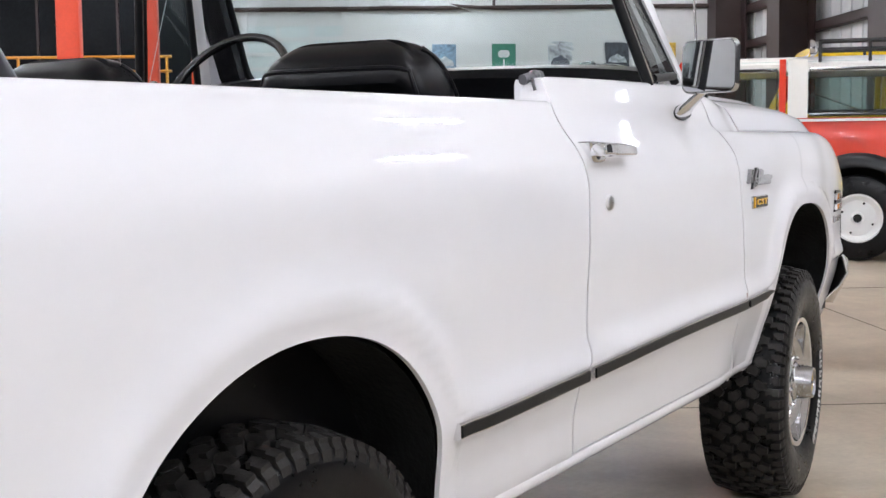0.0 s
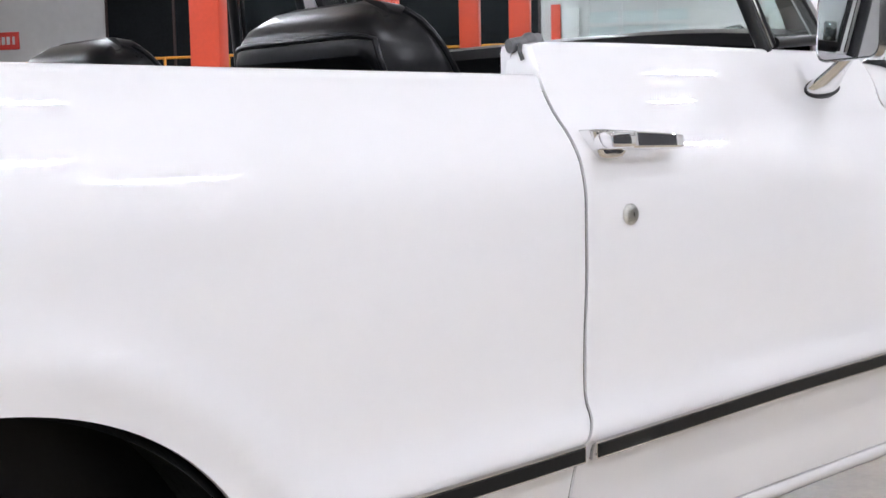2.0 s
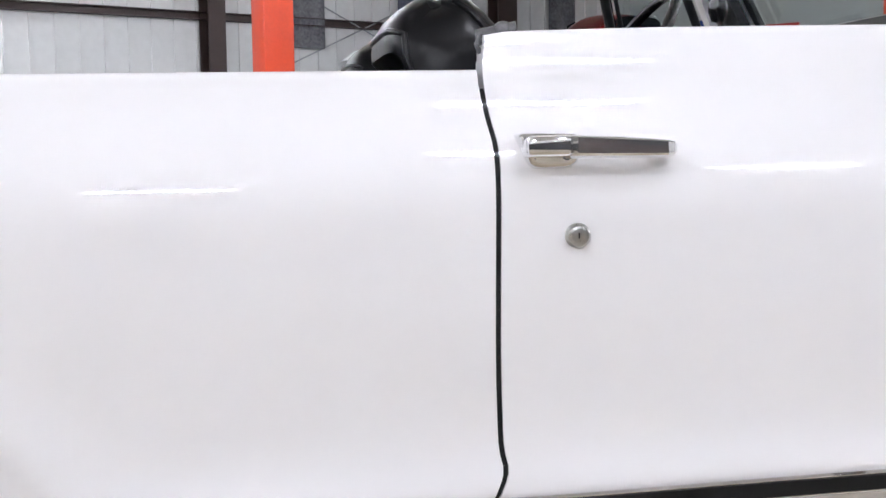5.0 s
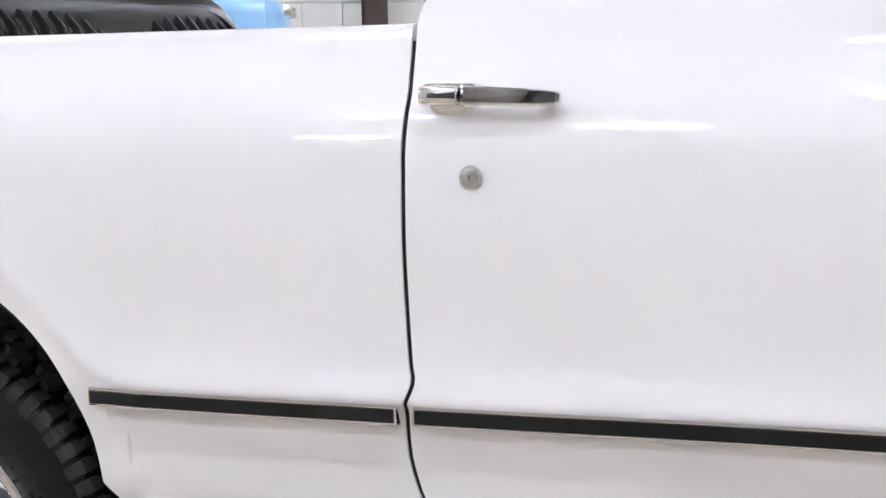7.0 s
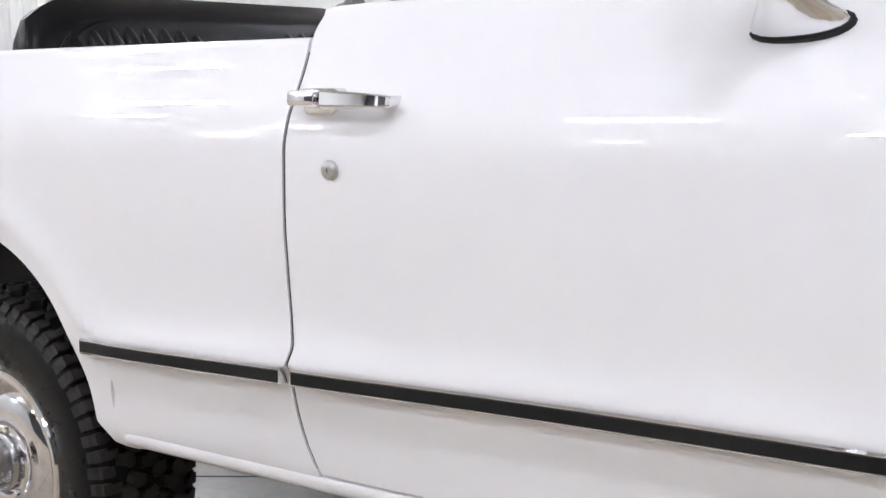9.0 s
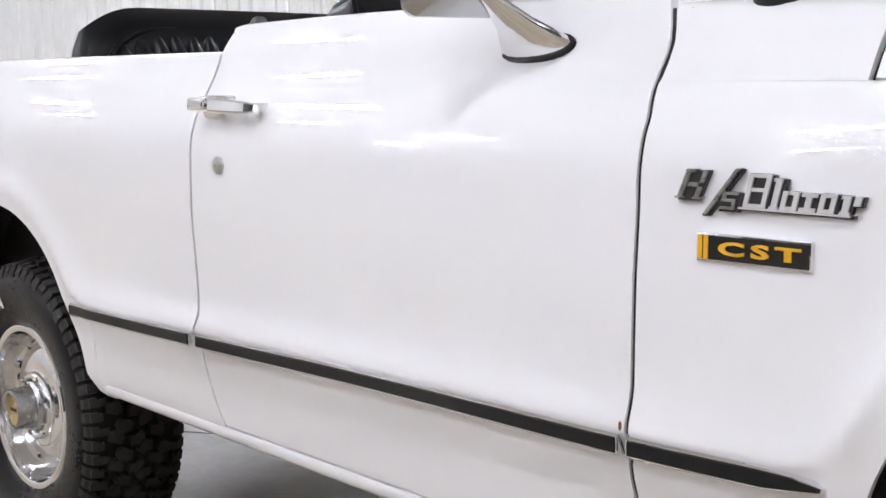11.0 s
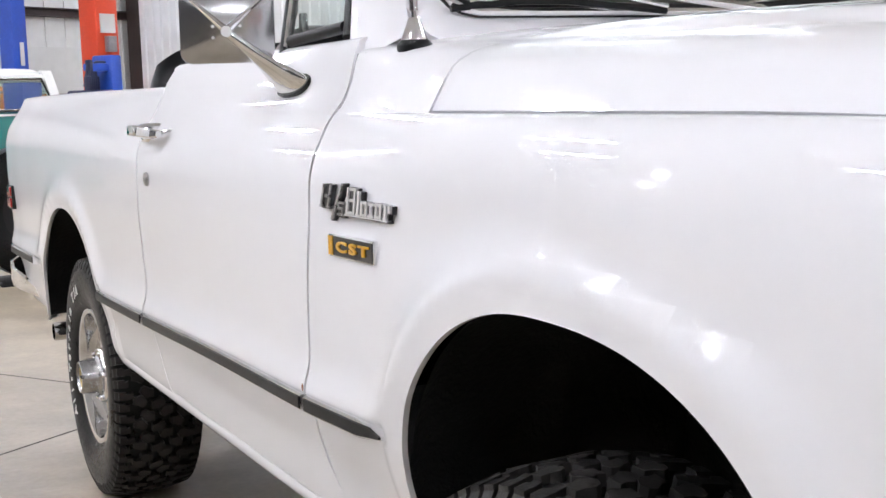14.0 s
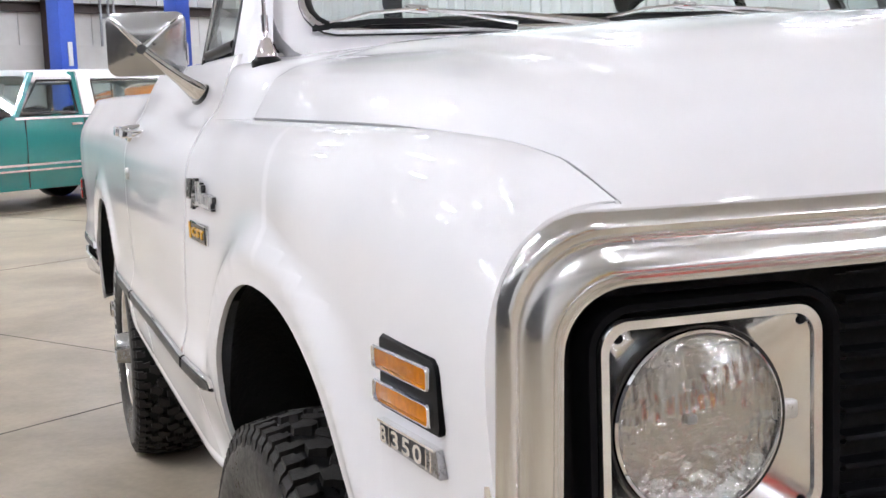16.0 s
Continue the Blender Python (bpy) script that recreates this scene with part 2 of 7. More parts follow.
def curve_through(xs, ys):
    """A smooth curve through given stations, without overshoot."""
    xs, ys = np.array(xs, float), np.array(ys, float)
    d = np.diff(ys) / np.diff(xs)
    m = np.zeros_like(ys)
    m[0], m[-1] = d[0], d[-1]
    for i in range(1, len(xs) - 1):
        m[i] = 0 if d[i - 1] * d[i] <= 0 else 2 * d[i - 1] * d[i] / (d[i - 1] + d[i])

    def at_x(x):
        x = min(max(x, xs[0]), xs[-1])
        i = min(max(int(np.searchsorted(xs, x)) - 1, 0), len(xs) - 2)
        h = xs[i + 1] - xs[i]
        t = (x - xs[i]) / h
        return float((2 * t**3 - 3 * t**2 + 1) * ys[i] + (t**3 - 2 * t**2 + t) * h * m[i] + (-2 * t**3 + 3 * t**2) * ys[i + 1] + (t**3 - t**2) * h * m[i + 1])
    return at_x


def lettering(text, size, depth, spacing=1.0, shear=0.0, bold=0.0):
    """A mesh of raised lettering in the built-in font, its middle at the origin, in the xz plane."""
    c = bpy.data.curves.new("lettering", "FONT")
    c.body, c.size, c.extrude, c.space_character, c.shear, c.offset = text, size, depth, spacing, shear, bold
    c.align_x, c.align_y = "CENTER", "CENTER"
    c.resolution_u = 3
    ob = new("lettering_curve", c)
    me = bpy.data.meshes.new_from_object(ob.evaluated_get(bpy.context.evaluated_depsgraph_get()))
    bpy.data.objects.remove(ob)
    bpy.data.curves.remove(c)
    bm = bmesh.new()
    bm.from_mesh(me)
    bpy.data.meshes.remove(me)
    return bm


# ---- the hall ----
DARKWALL = material("charcoal_wall", (0.022, 0.022, 0.024), 0.5, 0, 0, 0.6, 0.2)
U0, U1, V0, V1, ROOF = -20.0, 31.0, -10.5, 25.0, 6.2


def wall(name, a, b, height, mat, thick=0.2, holes=()):
    """A wall between two plan points (u, v), thick on its far side, with openings (from, to, sill, head) along it."""
    p, q = at(*a), at(*b)
    d = (q - p)
    length = d.length
    d.normalize()
    nrm = Vector((-d.y, d.x, 0))
    m = Matrix((( d.x, nrm.x, 0, p.x), (d.y, nrm.y, 0, p.y), (0, 0, 1, 0), (0, 0, 0, 1)))
    bm = bmesh.new()
    cuts = sorted(holes)
    s = 0.0
    for f, t, lo, hi in cuts:
        if f > s:
            box(bm, s, 0, 0, f, thick, height, m)
        if lo > 0:
            box(bm, f, 0, 0, t, thick, lo, m)
        if hi < height:
            box(bm, f, 0, hi, t, thick, height, m)
        s = t
    box(bm, s, 0, 0, length, thick, height, m)
    return tagged(part(name, bm, mat, smooth=False), kind="structure"), m


bm = bmesh.new()
box(bm, U0 - 0.3, V0 - 0.3, -0.2, U1 + 0.3, V1 + 0.3, 0.0, room_pose(0, 0))
floor = tagged(part("floor", bm, CONCRETE, smooth=False), "sealed beige concrete floor with faint stains", "floor", kind="structure")
bm = bmesh.new()
JOINT = material("floor_joint", (0.09, 0.08, 0.07), 0.8, 0, 0, 10, 0.3)
for k in range(-5, 9):
    box(bm, k * 4.2 - 1.15 - 0.004, V0, -0.001, k * 4.2 - 1.15 + 0.004, V1, 0.0015, room_pose(0, 0))
for k in range(-2, 6):
    box(bm, U0, k * 4.2 + 0.3 - 0.004, -0.001, U1, k * 4.2 + 0.3 + 0.004, 0.0012, room_pose(0, 0))
tagged(part("floor_joint", bm, JOINT, floor, smooth=False))
bm = bmesh.new()
box(bm, U0 - 0.3, V0 - 0.3, ROOF, U1 + 0.3, V1 + 0.3, ROOF + 0.2, room_pose(0, 0))
ceiling = tagged(part("ceiling", bm, CEILING, smooth=False), "white lined roof of the hall", "ceiling", kind="structure")
wall_far, _ = wall("wall_east", (U1, V1), (U1, V0), ROOF, WALLWHITE)
wall_left, _ = wall("wall_north", (U0, V1), (U1, V1), ROOF, WALLSTEEL)
wall_back, _ = wall("wall_west", (U0, -4.0), (U0, V1), ROOF, WALLSTEEL)
wall("wall_west_end", (U0, V0), (U0, -4.0), ROOF, WALLSTEEL)
wall_right, _ = wall("wall_south", (U1, V0), (6.0, V0), ROOF, WALLSTEEL)
# unseen south side, made charcoal to give the chrome dark reflections
wall_dark, _ = wall("wall_south_dark", (6.0, V0), (-13.0, V0), 4.7, DARKWALL)
wall("wall_south_end", (-13.0, V0), (U0, V0), ROOF, DARKWALL)
# pale unseen band over the charcoal, so upward-tilted chrome still reflects bright
bm = bmesh.new()
box(bm, -13.0, V0 - 0.2, 4.7, 6.0, V0, ROOF, room_pose(0, 0))
tagged(part("wall_south_upper", bm, WALLSTEEL, smooth=False), kind="structure")

# linear lamps under the roof
lamp_group = "linear lamps under the roof"


def ceiling_lamp():
    e = new("ceiling_lamp")
    bm = bmesh.new()
    box(bm, -0.66, -0.16, 0.03, 0.66, 0.16, 0.09, bevel=0.01)
    part("housing", bm, WALLWHITE, e, "white steel housing")
    for x in (-0.45, 0.45):
        bm = bmesh.new()
        rod(bm, (x, 0, 0.085), (x, 0, 0.355), 0.008, 0.008, 8)
        part("hanger", bm, GREYMETAL, e)
    for s in (-1, 1):
        bm = bmesh.new()
        rod(bm, (-0.63, s * 0.06, 0.004), (0.63, s * 0.06, 0.004), 0.019, 0.019, 14)
        part("tube", bm, LIGHT, e, "lit white tube")
    return tagged(e, "white linear ceiling lamp, lit", "ceiling lamp", lamp_group)


first_lamp = None
# rows that run along the truck: (y, first x, spacing), kept clear of the walls
# lone lamps at y > 0, x < -6 are unseen, added to brighten the west end
for y, x0, gap in ((-3.7, 2.2, 60.0), (-3.7, 9.3, 60.0), (-3.7, -5.6, 60.0), (-3.7, -11.2, 60.0), (-6.7, 4.6, 6.6), (-10.0, -0.4, 8.0), (-13.8, -5.4, 8.0), (0.5, 9.0, 60.0), (0.5, -8.0, 60.0), (0.5, -12.5, 60.0), (4.5, -7.0, 60.0), (5.5, -12.0, 60.0), (4.5, 11.0, 60.0), (2.0, -17.0, 60.0), (7.0, -17.5, 60.0), (11.0, -13.0, 60.0),
                   (8.0, -2.0, 6.0), (13.5, 2.0, 8.0), (19.0, -2.0, 8.0), (24.0, 2.0, 8.0)):
    for k in range(-12, 13):
        x = x0 + k * gap
        u, v = x * UX + y * UY, y * UX - x * UY
        if not (U0 + 1 < u < U1 - 1 and V0 + 1 < v < V1 - 1):
            continue
        m = Matrix.Translation((x, y, ROOF - 0.35))
        if first_lamp is None:
            first_lamp = ceiling_lamp()
            first_lamp.matrix_basis = m
        else:
            copy_thing(first_lamp, m)


# ---- the white truck: its side surface ----
half_width = curve_through([-1.13, -1.095, -1.06, -1.0, -0.85, -0.6, 0, 1.0, 1.9, 2.2, 2.7, 3.2, 3.42], [0.93, 0.972, 0.988, 0.993, 0.993, 0.989, 0.983, 0.985, 0.984, 0.975, 0.960, 0.930, 0.905])
upper_half = curve_through([-1.06, 0.85, 1.4, 1.95, 2.2, 2.6, 3.0, 3.25, 3.42], [1.0, 0.986, 0.9785, 0.9645, 0.956, 0.9455, 0.937, 0.926, 0.905])
tuck = curve_through([0.44, 0.507, 0.60, 0.66, 0.70, 0.76, 0.85, 0.95, 1.05, 1.10, 1.14, 1.176, 1.21, 1.235, 1.278, 1.31],
                     [0.090, 0.050, 0.034, 0.020, 0.013, 0.010, 0.006, 0.001, 0.002, 0.012, 0.033, 0.058, 0.076, 0.085, 0.112, 0.135])
strip_height = curve_through([-1.0, 0.37, 0.9, 1.5, 1.95, 2.25], [0.668, 0.674, 0.684, 0.698, 0.702, 0.708])
rear_gap = curve_through([0.44, 0.505, 0.55, 0.62, 0.69, 0.735, 0.76, 0.9, 1.05, 1.13, 1.176, 1.23, 1.31], [0.935, 0.922, 0.903, 0.890, 0.893, 0.907, 0.902, 0.899, 0.901, 0.903, 0.897, 0.893, 0.915])
front_gap = curve_through([0.44, 0.50, 0.53, 0.60, 0.667, 0.70, 0.75, 1.12, 1.15, 1.171, 1.19, 1.22, 1.31], [2.05, 2.02, 2.0, 1.958, 1.955, 1.962, 1.964, 1.957, 1.949, 1.943, 1.938, 1.941, 1.912])
seam_half = curve_through([1.9, 1.95, 2.23, 2.8, 3.1, 3.25, 3.36, 3.42], [0.91, 0.901, 0.875, 0.868, 0.853, 0.831, 0.804, 0.772])
seam_height = curve_through([1.9, 2.8, 3.1, 3.25, 3.36, 3.42], [1.174, 1.174, 1.172, 1.166, 1.149, 1.109])
ARCH_F = (2.658, 0.555, 0.40, 0.389, 0.0, 0.06)
ARCH_R = (-0.046, 0.52, 0.400, 0.366, 0.78, 0.5)
SQUARE = 2.2


def smin(a, b, k):
    h = max(k - abs(a - b), 0) / k
    return min(a, b) - h * h * k / 4


def arch_side(arch, x):
    """Half length and squareness of a wheel opening, ahead of or behind its middle."""
    if arch[0] > 1:
        return (0.44, 2.5) if x > arch[0] else (0.386, 2.2)
    return (arch[2], SQUARE) if x > arch[0] else (0.424, 2.0)


def arch_distance(x, z, arch):
    cx, cz, _, b, ahead, behind = arch
    a, n = arch_side(arch, x)
    if z < cz:
        return min(abs(x - cx) - a - (cz - z) * (ahead if x > cx else behind), 0.5)
    r = ((abs(x - cx) / a) ** n + ((z - cz) / b) ** n) ** (1 / n)
    return (r - 1) * (a + b) / 2


def side_half(x, z):
    """Half the body's width at a height: taper, tuck, and the crease that runs along the strip and round the wheel openings."""
    s = smin(z - strip_height(x) - 0.020, arch_distance(x, z, ARCH_F) - 0.045, 0.07)
    s = smin(s, arch_distance(x, z, ARCH_R) - 0.045, 0.07)
    if s >= 0:
        flare = 0.015 * math.exp(-(s / 0.038) ** 2)
    else:
        flare = 0.015 - 0.009 * (1 - math.exp(s / 0.02)) if min(arch_distance(x, z, ARCH_F), arch_distance(x, z, ARCH_R)) < 0.06 else 0.015 * math.exp(-(s / 0.012) ** 2)
    # the upper side draws in towards the front of the door and back out over the front wheel
    draw = (half_width(x) - min(upper_half(x), half_width(x))) * smooth_step(0.78, 1.06, z)
    draw += 0.014 * smooth_step(1.85, 2.1, x) * smooth_step(0.66, 0.50, z)
    draw += 0.010 * smooth_step(1.1, 1.98, x) * smooth_step(1.165, 1.19, z) * smooth_step(1.30, 1.22, z)
    flare += 0.008 * math.exp(-(max(arch_distance(x, z, ARCH_F) - 0.03, 0) / 0.035) ** 2) * smooth_step(0.66, 0.80, z)
    if x < 0:
        # the rear wheel opening keeps its full width behind the wheel
        flare += 0.65 * tuck(z) * math.exp(-(max(arch_distance(x, z, ARCH_R) - 0.01, 0) / 0.05) ** 2) * smooth_step(-0.15, -0.35, x) * smooth_step(0.80, 0.68, z)
    return half_width(x) - tuck(z) + flare - draw


def arch_floor(x, bottom):
    z = bottom
    for arch in (ARCH_F, ARCH_R):
        cx, cz, _, b, ahead, behind = arch
        a, n = arch_side(arch, x)
        d = abs(x - cx)
        if d < a:
            z = max(z, cz + b * (1 - (d / a) ** n) ** (1 / n))
        else:
            k = ahead if x > cx else behind
            if k > 0:
                z = max(z, cz - (d - a) / k)
    return z


def columns(x0, x1):
    xs = set(np.round(np.linspace(x0, x1, max(int((x1 - x0) / 0.025), 4)), 4))
    for arch in (ARCH_F, ARCH_R):
        cx = arch[0]
        for k in range(61):
            x = cx + arch_side(arch, cx + math.cos(math.pi * k / 60))[0] * math.cos(math.pi * k / 60)
            if x0 < x < x1:
                xs.add(round(x, 4))
        for s in (-1, 1):
            for d in (0.0004, 0.03, 0.06, 0.09):
                x = cx + s * (arch_side(arch, cx + s)[0] + d)
                if x0 < x < x1:
                    xs.add(round(x, 4))
    xs = sorted(xs)
    return [x for i, x in enumerate(xs) if i == 0 or x - xs[i - 1] > 0.0003]


LEVELS = [0.46, 0.48, 0.507, 0.53, 0.56, 0.59, 0.62, 0.645, 0.665, 0.68, 0.69, 0.70, 0.706, 0.711, 0.715, 0.719, 0.724, 0.73, 0.738, 0.748, 0.76, 0.775, 0.79, 0.81, 0.83, 0.85,
          0.87, 0.89, 0.91, 0.93, 0.95, 0.97, 0.99, 1.01, 1.03, 1.05, 1.065, 1.08, 1.09, 1.10, 1.11, 1.12, 1.13, 1.14, 1.15, 1.16, 1.176, 1.19, 1.21]


def side_panel(x0, x1, edge0, edge1, top, bottom, side, fold=0.02, roll=True, levels=None, narrow=0.0):
    """One outer panel: columns along x between two edges that bend with height, rows up the side, edges folded inwards."""
    bm = bmesh.new()
    cols = columns(x0, x1)
    levels = levels or LEVELS
    grid = []
    for i in [0, *range(len(cols)), len(cols) - 1]:
        grid.append((cols[i], fold if (len(grid) == 0 or len(grid) == len(cols) + 1) else 0.0))
    rows = []
    steps = [("fold", 0)] + [("level", z) for z in levels] + [("top", k) for k in (0.25, 0.5, 0.75, 1.0)]
    if roll:
        steps += [("roll", r) for r in ((0.003, 0.006), (0.010, 0.010), (0.03, 0.011), (0.085, 0.010), (0.090, 0.0), (0.090, -0.08))]
    for what, k in steps:
        row = []
        for c, inward in grid:
            tz = top(c)
            if what == "level":
                z = k + (strip_height(c) - 0.695) * max(0, 1 - abs(k - 0.715) / 0.2)
            elif what == "top":
                z = levels[-1] + (tz - levels[-1]) * k
            elif what == "fold":
                z = 0
            else:
                z = tz
            low = arch_floor(c, bottom)
            z = max(z, low)
            x = c
            if edge0:
                x += (edge0(z) - x0) * max(0, 1 - (c - x0) / 0.08)
            if edge1:
                x += (edge1(z) - x1) * max(0, 1 - (x1 - c) / 0.08)
            h = side_half(x, z) - inward
            if what == "fold":
                h -= 0.009
            if what == "roll":
                h -= k[0] * (1 - narrow * (1 - smooth_step(x0 + 0.02, x0 + 0.16, c)))
                z += k[1]
            row.append(Vector((x, side * h, z)))
        rows.append(row)
    sheet(bm, rows)
    bmesh.ops.remove_doubles(bm, verts=bm.verts, dist=0.0002)
    bmesh.ops.dissolve_degenerate(bm, edges=bm.edges, dist=0.0001)
    return bm


def fender_panel(x0, x1, side):
    """The front fender: the side surface below, rolling over to the bonnet seam above."""
    bm = bmesh.new()
    cols = columns(x0, x1)
    grid = [(cols[0], 0.02)] + [(c, 0) for c in cols] + [(cols[-1], 0.02)]
    rows = []
    lows = [z for z in LEVELS if z < 1.045]
    steps = [("fold", 0)] + [("level", z) for z in lows] + [("arc", k / 22) for k in range(1, 23)] + [("lip", 0)]
    for what, k in steps:
        row = []
        for c, inward in grid:
            low = arch_floor(c, 0.47)
            z = k + (strip_height(c) - 0.695) * max(0, 1 - abs(k - 0.715) / 0.2) if what == "level" else 0
            x = c
            zs, hs = seam_height(c), seam_half(c) + 0.0016
            z_from = max(1.04 - 0.09 * smooth_step(2.55, 3.2, c), low)
            z = max(min(z, z_from), low)
            if what in ("arc", "lip"):
                n = 2.6 - 0.1 * smooth_step(2.9, 3.4, c)
                t = min(k, 1) * math.pi / 2 if what == "arc" else math.pi / 2
                z = z_from + (zs - z_from) * math.sin(t) ** (2 / n)
                h0 = side_half(c, z_from)
                h = hs + (h0 - hs) * max(math.cos(t), 0) ** (2 / n)
                # towards the door the fender keeps the door's own section
                k2 = smooth_step(1.97, 2.40, c)
                h = h * k2 + (1 - k2) * max(side_half(c, z), hs)
                if what == "lip":
                    h -= 0.001
                    z -= 0.03
            else:
                h = side_half(c, z)
                if what == "fold":
                    h -= 0.009
            x += (front_gap(z) + 0.0035 - x0) * max(0, 1 - (c - x0) / 0.08)
            row.append(Vector((x, side * (h - inward), z)))
        rows.append(row)
    sheet(bm, rows)
    bmesh.ops.remove_doubles(bm, verts=bm.verts, dist=0.0002)
    bmesh.ops.dissolve_degenerate(bm, edges=bm.edges, dist=0.0001)
    return bm


truck = tagged(new("pickup_truck"), "white open two-door off-road truck with chrome trim, parked on the concrete", "truck")
sides = (-1, 1)
door_top = curve_through([0.88, 0.93, 1.2, 1.6, 2.0], [1.262, 1.272, 1.279, 1.283, 1.288])
quarter_top = curve_through([-1.06, -0.9, 0, 0.9], [1.209, 1.213, 1.221, 1.222])
DOORS = {}
for s in sides:
    part("quarter_panel", side_panel(-1.12, 0.896, None, lambda z: rear_gap(z) - 0.0035, quarter_top, 0.474, s), WHITE, truck, "glossy white rear side panel")
    bm = side_panel(0.903, 1.963, lambda z: rear_gap(z) + 0.0035, lambda z: front_gap(z) - 0.0035 - 0.001 * smooth_step(1.1, 1.2, z), door_top, 0.5115, s, narrow=0.5)
    DOORS[s] = part("door", bm, WHITE, truck, "closed glossy white door")
    part("fender", fender_panel(1.970, 3.418, s), WHITE, truck, "glossy white front fender")
    bm = bmesh.new()
    sheet(bm, [[Vector((rear_gap(z) + 0.006, s * y, z)) for y in np.linspace(side_half(0.9, z) - 0.012, 0.829, 8)] for z in np.linspace(0.9, 1.272, 14)])
    part("door_end", bm, WHITE, DOORS[s], "white door end face above the latch")
    # sill below the door
    bm = bmesh.new()
    rows = []
    for dz, dh in ((0.512, 0.075), (0.508, 0.058), (0.5055, 0.052), (0.500, 0.050), (0.486, 0.052), (0.478, 0.058), (0.473, 0.070), (0.4705, 0.095), (0.470, 0.2)):
        rows.append([Vector((x, s * (half_width(x) - dh - 0.014 * smooth_step(1.85, 2.1, x)), dz)) for x in np.linspace(0.42, 2.27, 60)])
    sheet(bm, rows)
    part("sill", bm, WHITE, truck, "white painted sill")
    # black backing just behind the door gaps, in place of the shade inside them
    for gap, top in ((rear_gap, 1.208), (front_gap, 1.27)):
        bm = bmesh.new()
        sheet(bm, [[Vector((gap(z) + d, s * (side_half(gap(z), z) - 0.0045), z)) for d in (-0.03, 0, 0.03)] for z in np.linspace(0.52, top, 50)])
        part("door_gap_shade", bm, UNDER, truck, "black strip that stands in for the shade in the door gap")

# bonnet and cowl
rise = curve_through([1.88, 1.97, 2.08, 2.23, 2.6, 2.9, 3.1, 3.25, 3.35, 3.41, 3.425], [0.166, 0.156, 0.1475, 0.1395, 0.131, 0.121, 0.104, 0.083, 0.055, 0.022, 0.004])
crown = curve_through([0, 0.02, 0.045, 0.08, 0.13, 0.25, 0.43, 0.7, 1.0], [0, 0.22, 0.46, 0.61, 0.70, 0.80, 0.89, 0.97, 1.0])


def hood_point(x, q, lift=0.0):
    w = seam_half(min(x, 3.42)) - 0.0018
    q2 = abs(q)
    z = seam_height(min(x, 3.42)) + rise(x) * crown(1 - q2) + lift - 0.0035 * smooth_step(2.9, 3.25, x) * smooth_step(0.93, 1.0, q2) + 0.013 * smooth_step(0.83, 0.785, q2) * smooth_step(2.15, 2.45, x) * smooth_step(3.40, 3.1, x)
    return Vector((x, w * q, z))


QS = [-1, -0.995, -0.985, -0.97, -0.955, -0.94, -0.92, -0.9, -0.87, -0.85, -0.84, -0.825, -0.81, -0.795, -0.78, -0.76, -0.7, -0.6, -0.5, -0.35, -0.2, 0]
QS = QS + [-q for q in QS[-2::-1]]
bm = bmesh.new()
rows = []
xs = [2.233, 2.234, 2.245, *np.linspace(2.27, 3.2, 36), *np.linspace(3.215, 3.42, 22)]
for i, x in enumerate(xs):
    row = []
    for q in QS:
        e = smooth_step(0.938, 0.955, abs(q))
        row.append(hood_point(x + (2.2242 - 2.233) * (1 - e) * max(0, 1 - (x - 2.233) / 0.06), q, (0.003 - (0.03 if i == 0 else 0)) * e))
    row = [row[0] + Vector((0, 0.016, -0.03)), *row, row[-1] + Vector((0, -0.016, -0.03))]
    rows.append(row)
last = [p + Vector((0.006, 0, -0.02)) for p in rows[-1]]
rows += [last, [p + Vector((-0.03, 0, -0.01)) for p in last]]
sheet(bm, rows)
part("hood", bm, WHITE, truck, "glossy white hood with raised centre")
bm = bmesh.new()
rows = []
for x in np.linspace(1.972, 2.224, 18):
    row = []
    for q in QS:
        p = hood_point(x, q)
        # the cowl's outer edge follows the door's belt
        b = smooth_step(2.23, 1.985, x) * smooth_step(0.82, 0.93, abs(q))
        if b > 0:
            p.y = p.y * (1 - b) + b * math.copysign(side_half(x, min(p.z, 1.305)), p.y)
        p.x += (front_gap(min(p.z, 1.31)) + 0.0042 - 1.972) * max(0, 1 - (x - 1.972) / 0.12)
        row.append(p)
    row = [row[0] + Vector((0, 0.002, -0.02)), *row, row[-1] + Vector((0, -0.002, -0.02))]
    rows.append(row)
rows.append([p + Vector((0, 0, -0.03)) for p in rows[-1]])
rows.insert(0, [p + Vector((0.001, 0, -0.03)) for p in rows[0]])
sheet(bm, rows)
part("cowl", bm, WHITE, truck, "white cowl panel below the windshield")
# black sheets under the hood seams, painting in the shade of the open slot
bm = bmesh.new()
sheet(bm, [[hood_point(x, q, -0.02) for q in QS] for x in (2.20, 2.2285, 2.26)])
for s in sides:
    sheet(bm, [[Vector((x, s * (seam_half(x) + d), seam_height(x) - 0.014 + e)) for x in np.linspace(1.97, 3.415, 40)] for d, e in ((0.012, 0.0), (0.003, 0.004), (-0.007, 0.005), (-0.009, 0.013))])
part("seam_shadow_strip", bm, UNDER, truck, "dark strip that stands in for the shade in the hood seams")

# windshield
WB, WT = Vector((1.955, 0, 1.336)), Vector((1.66, 0, 1.82))


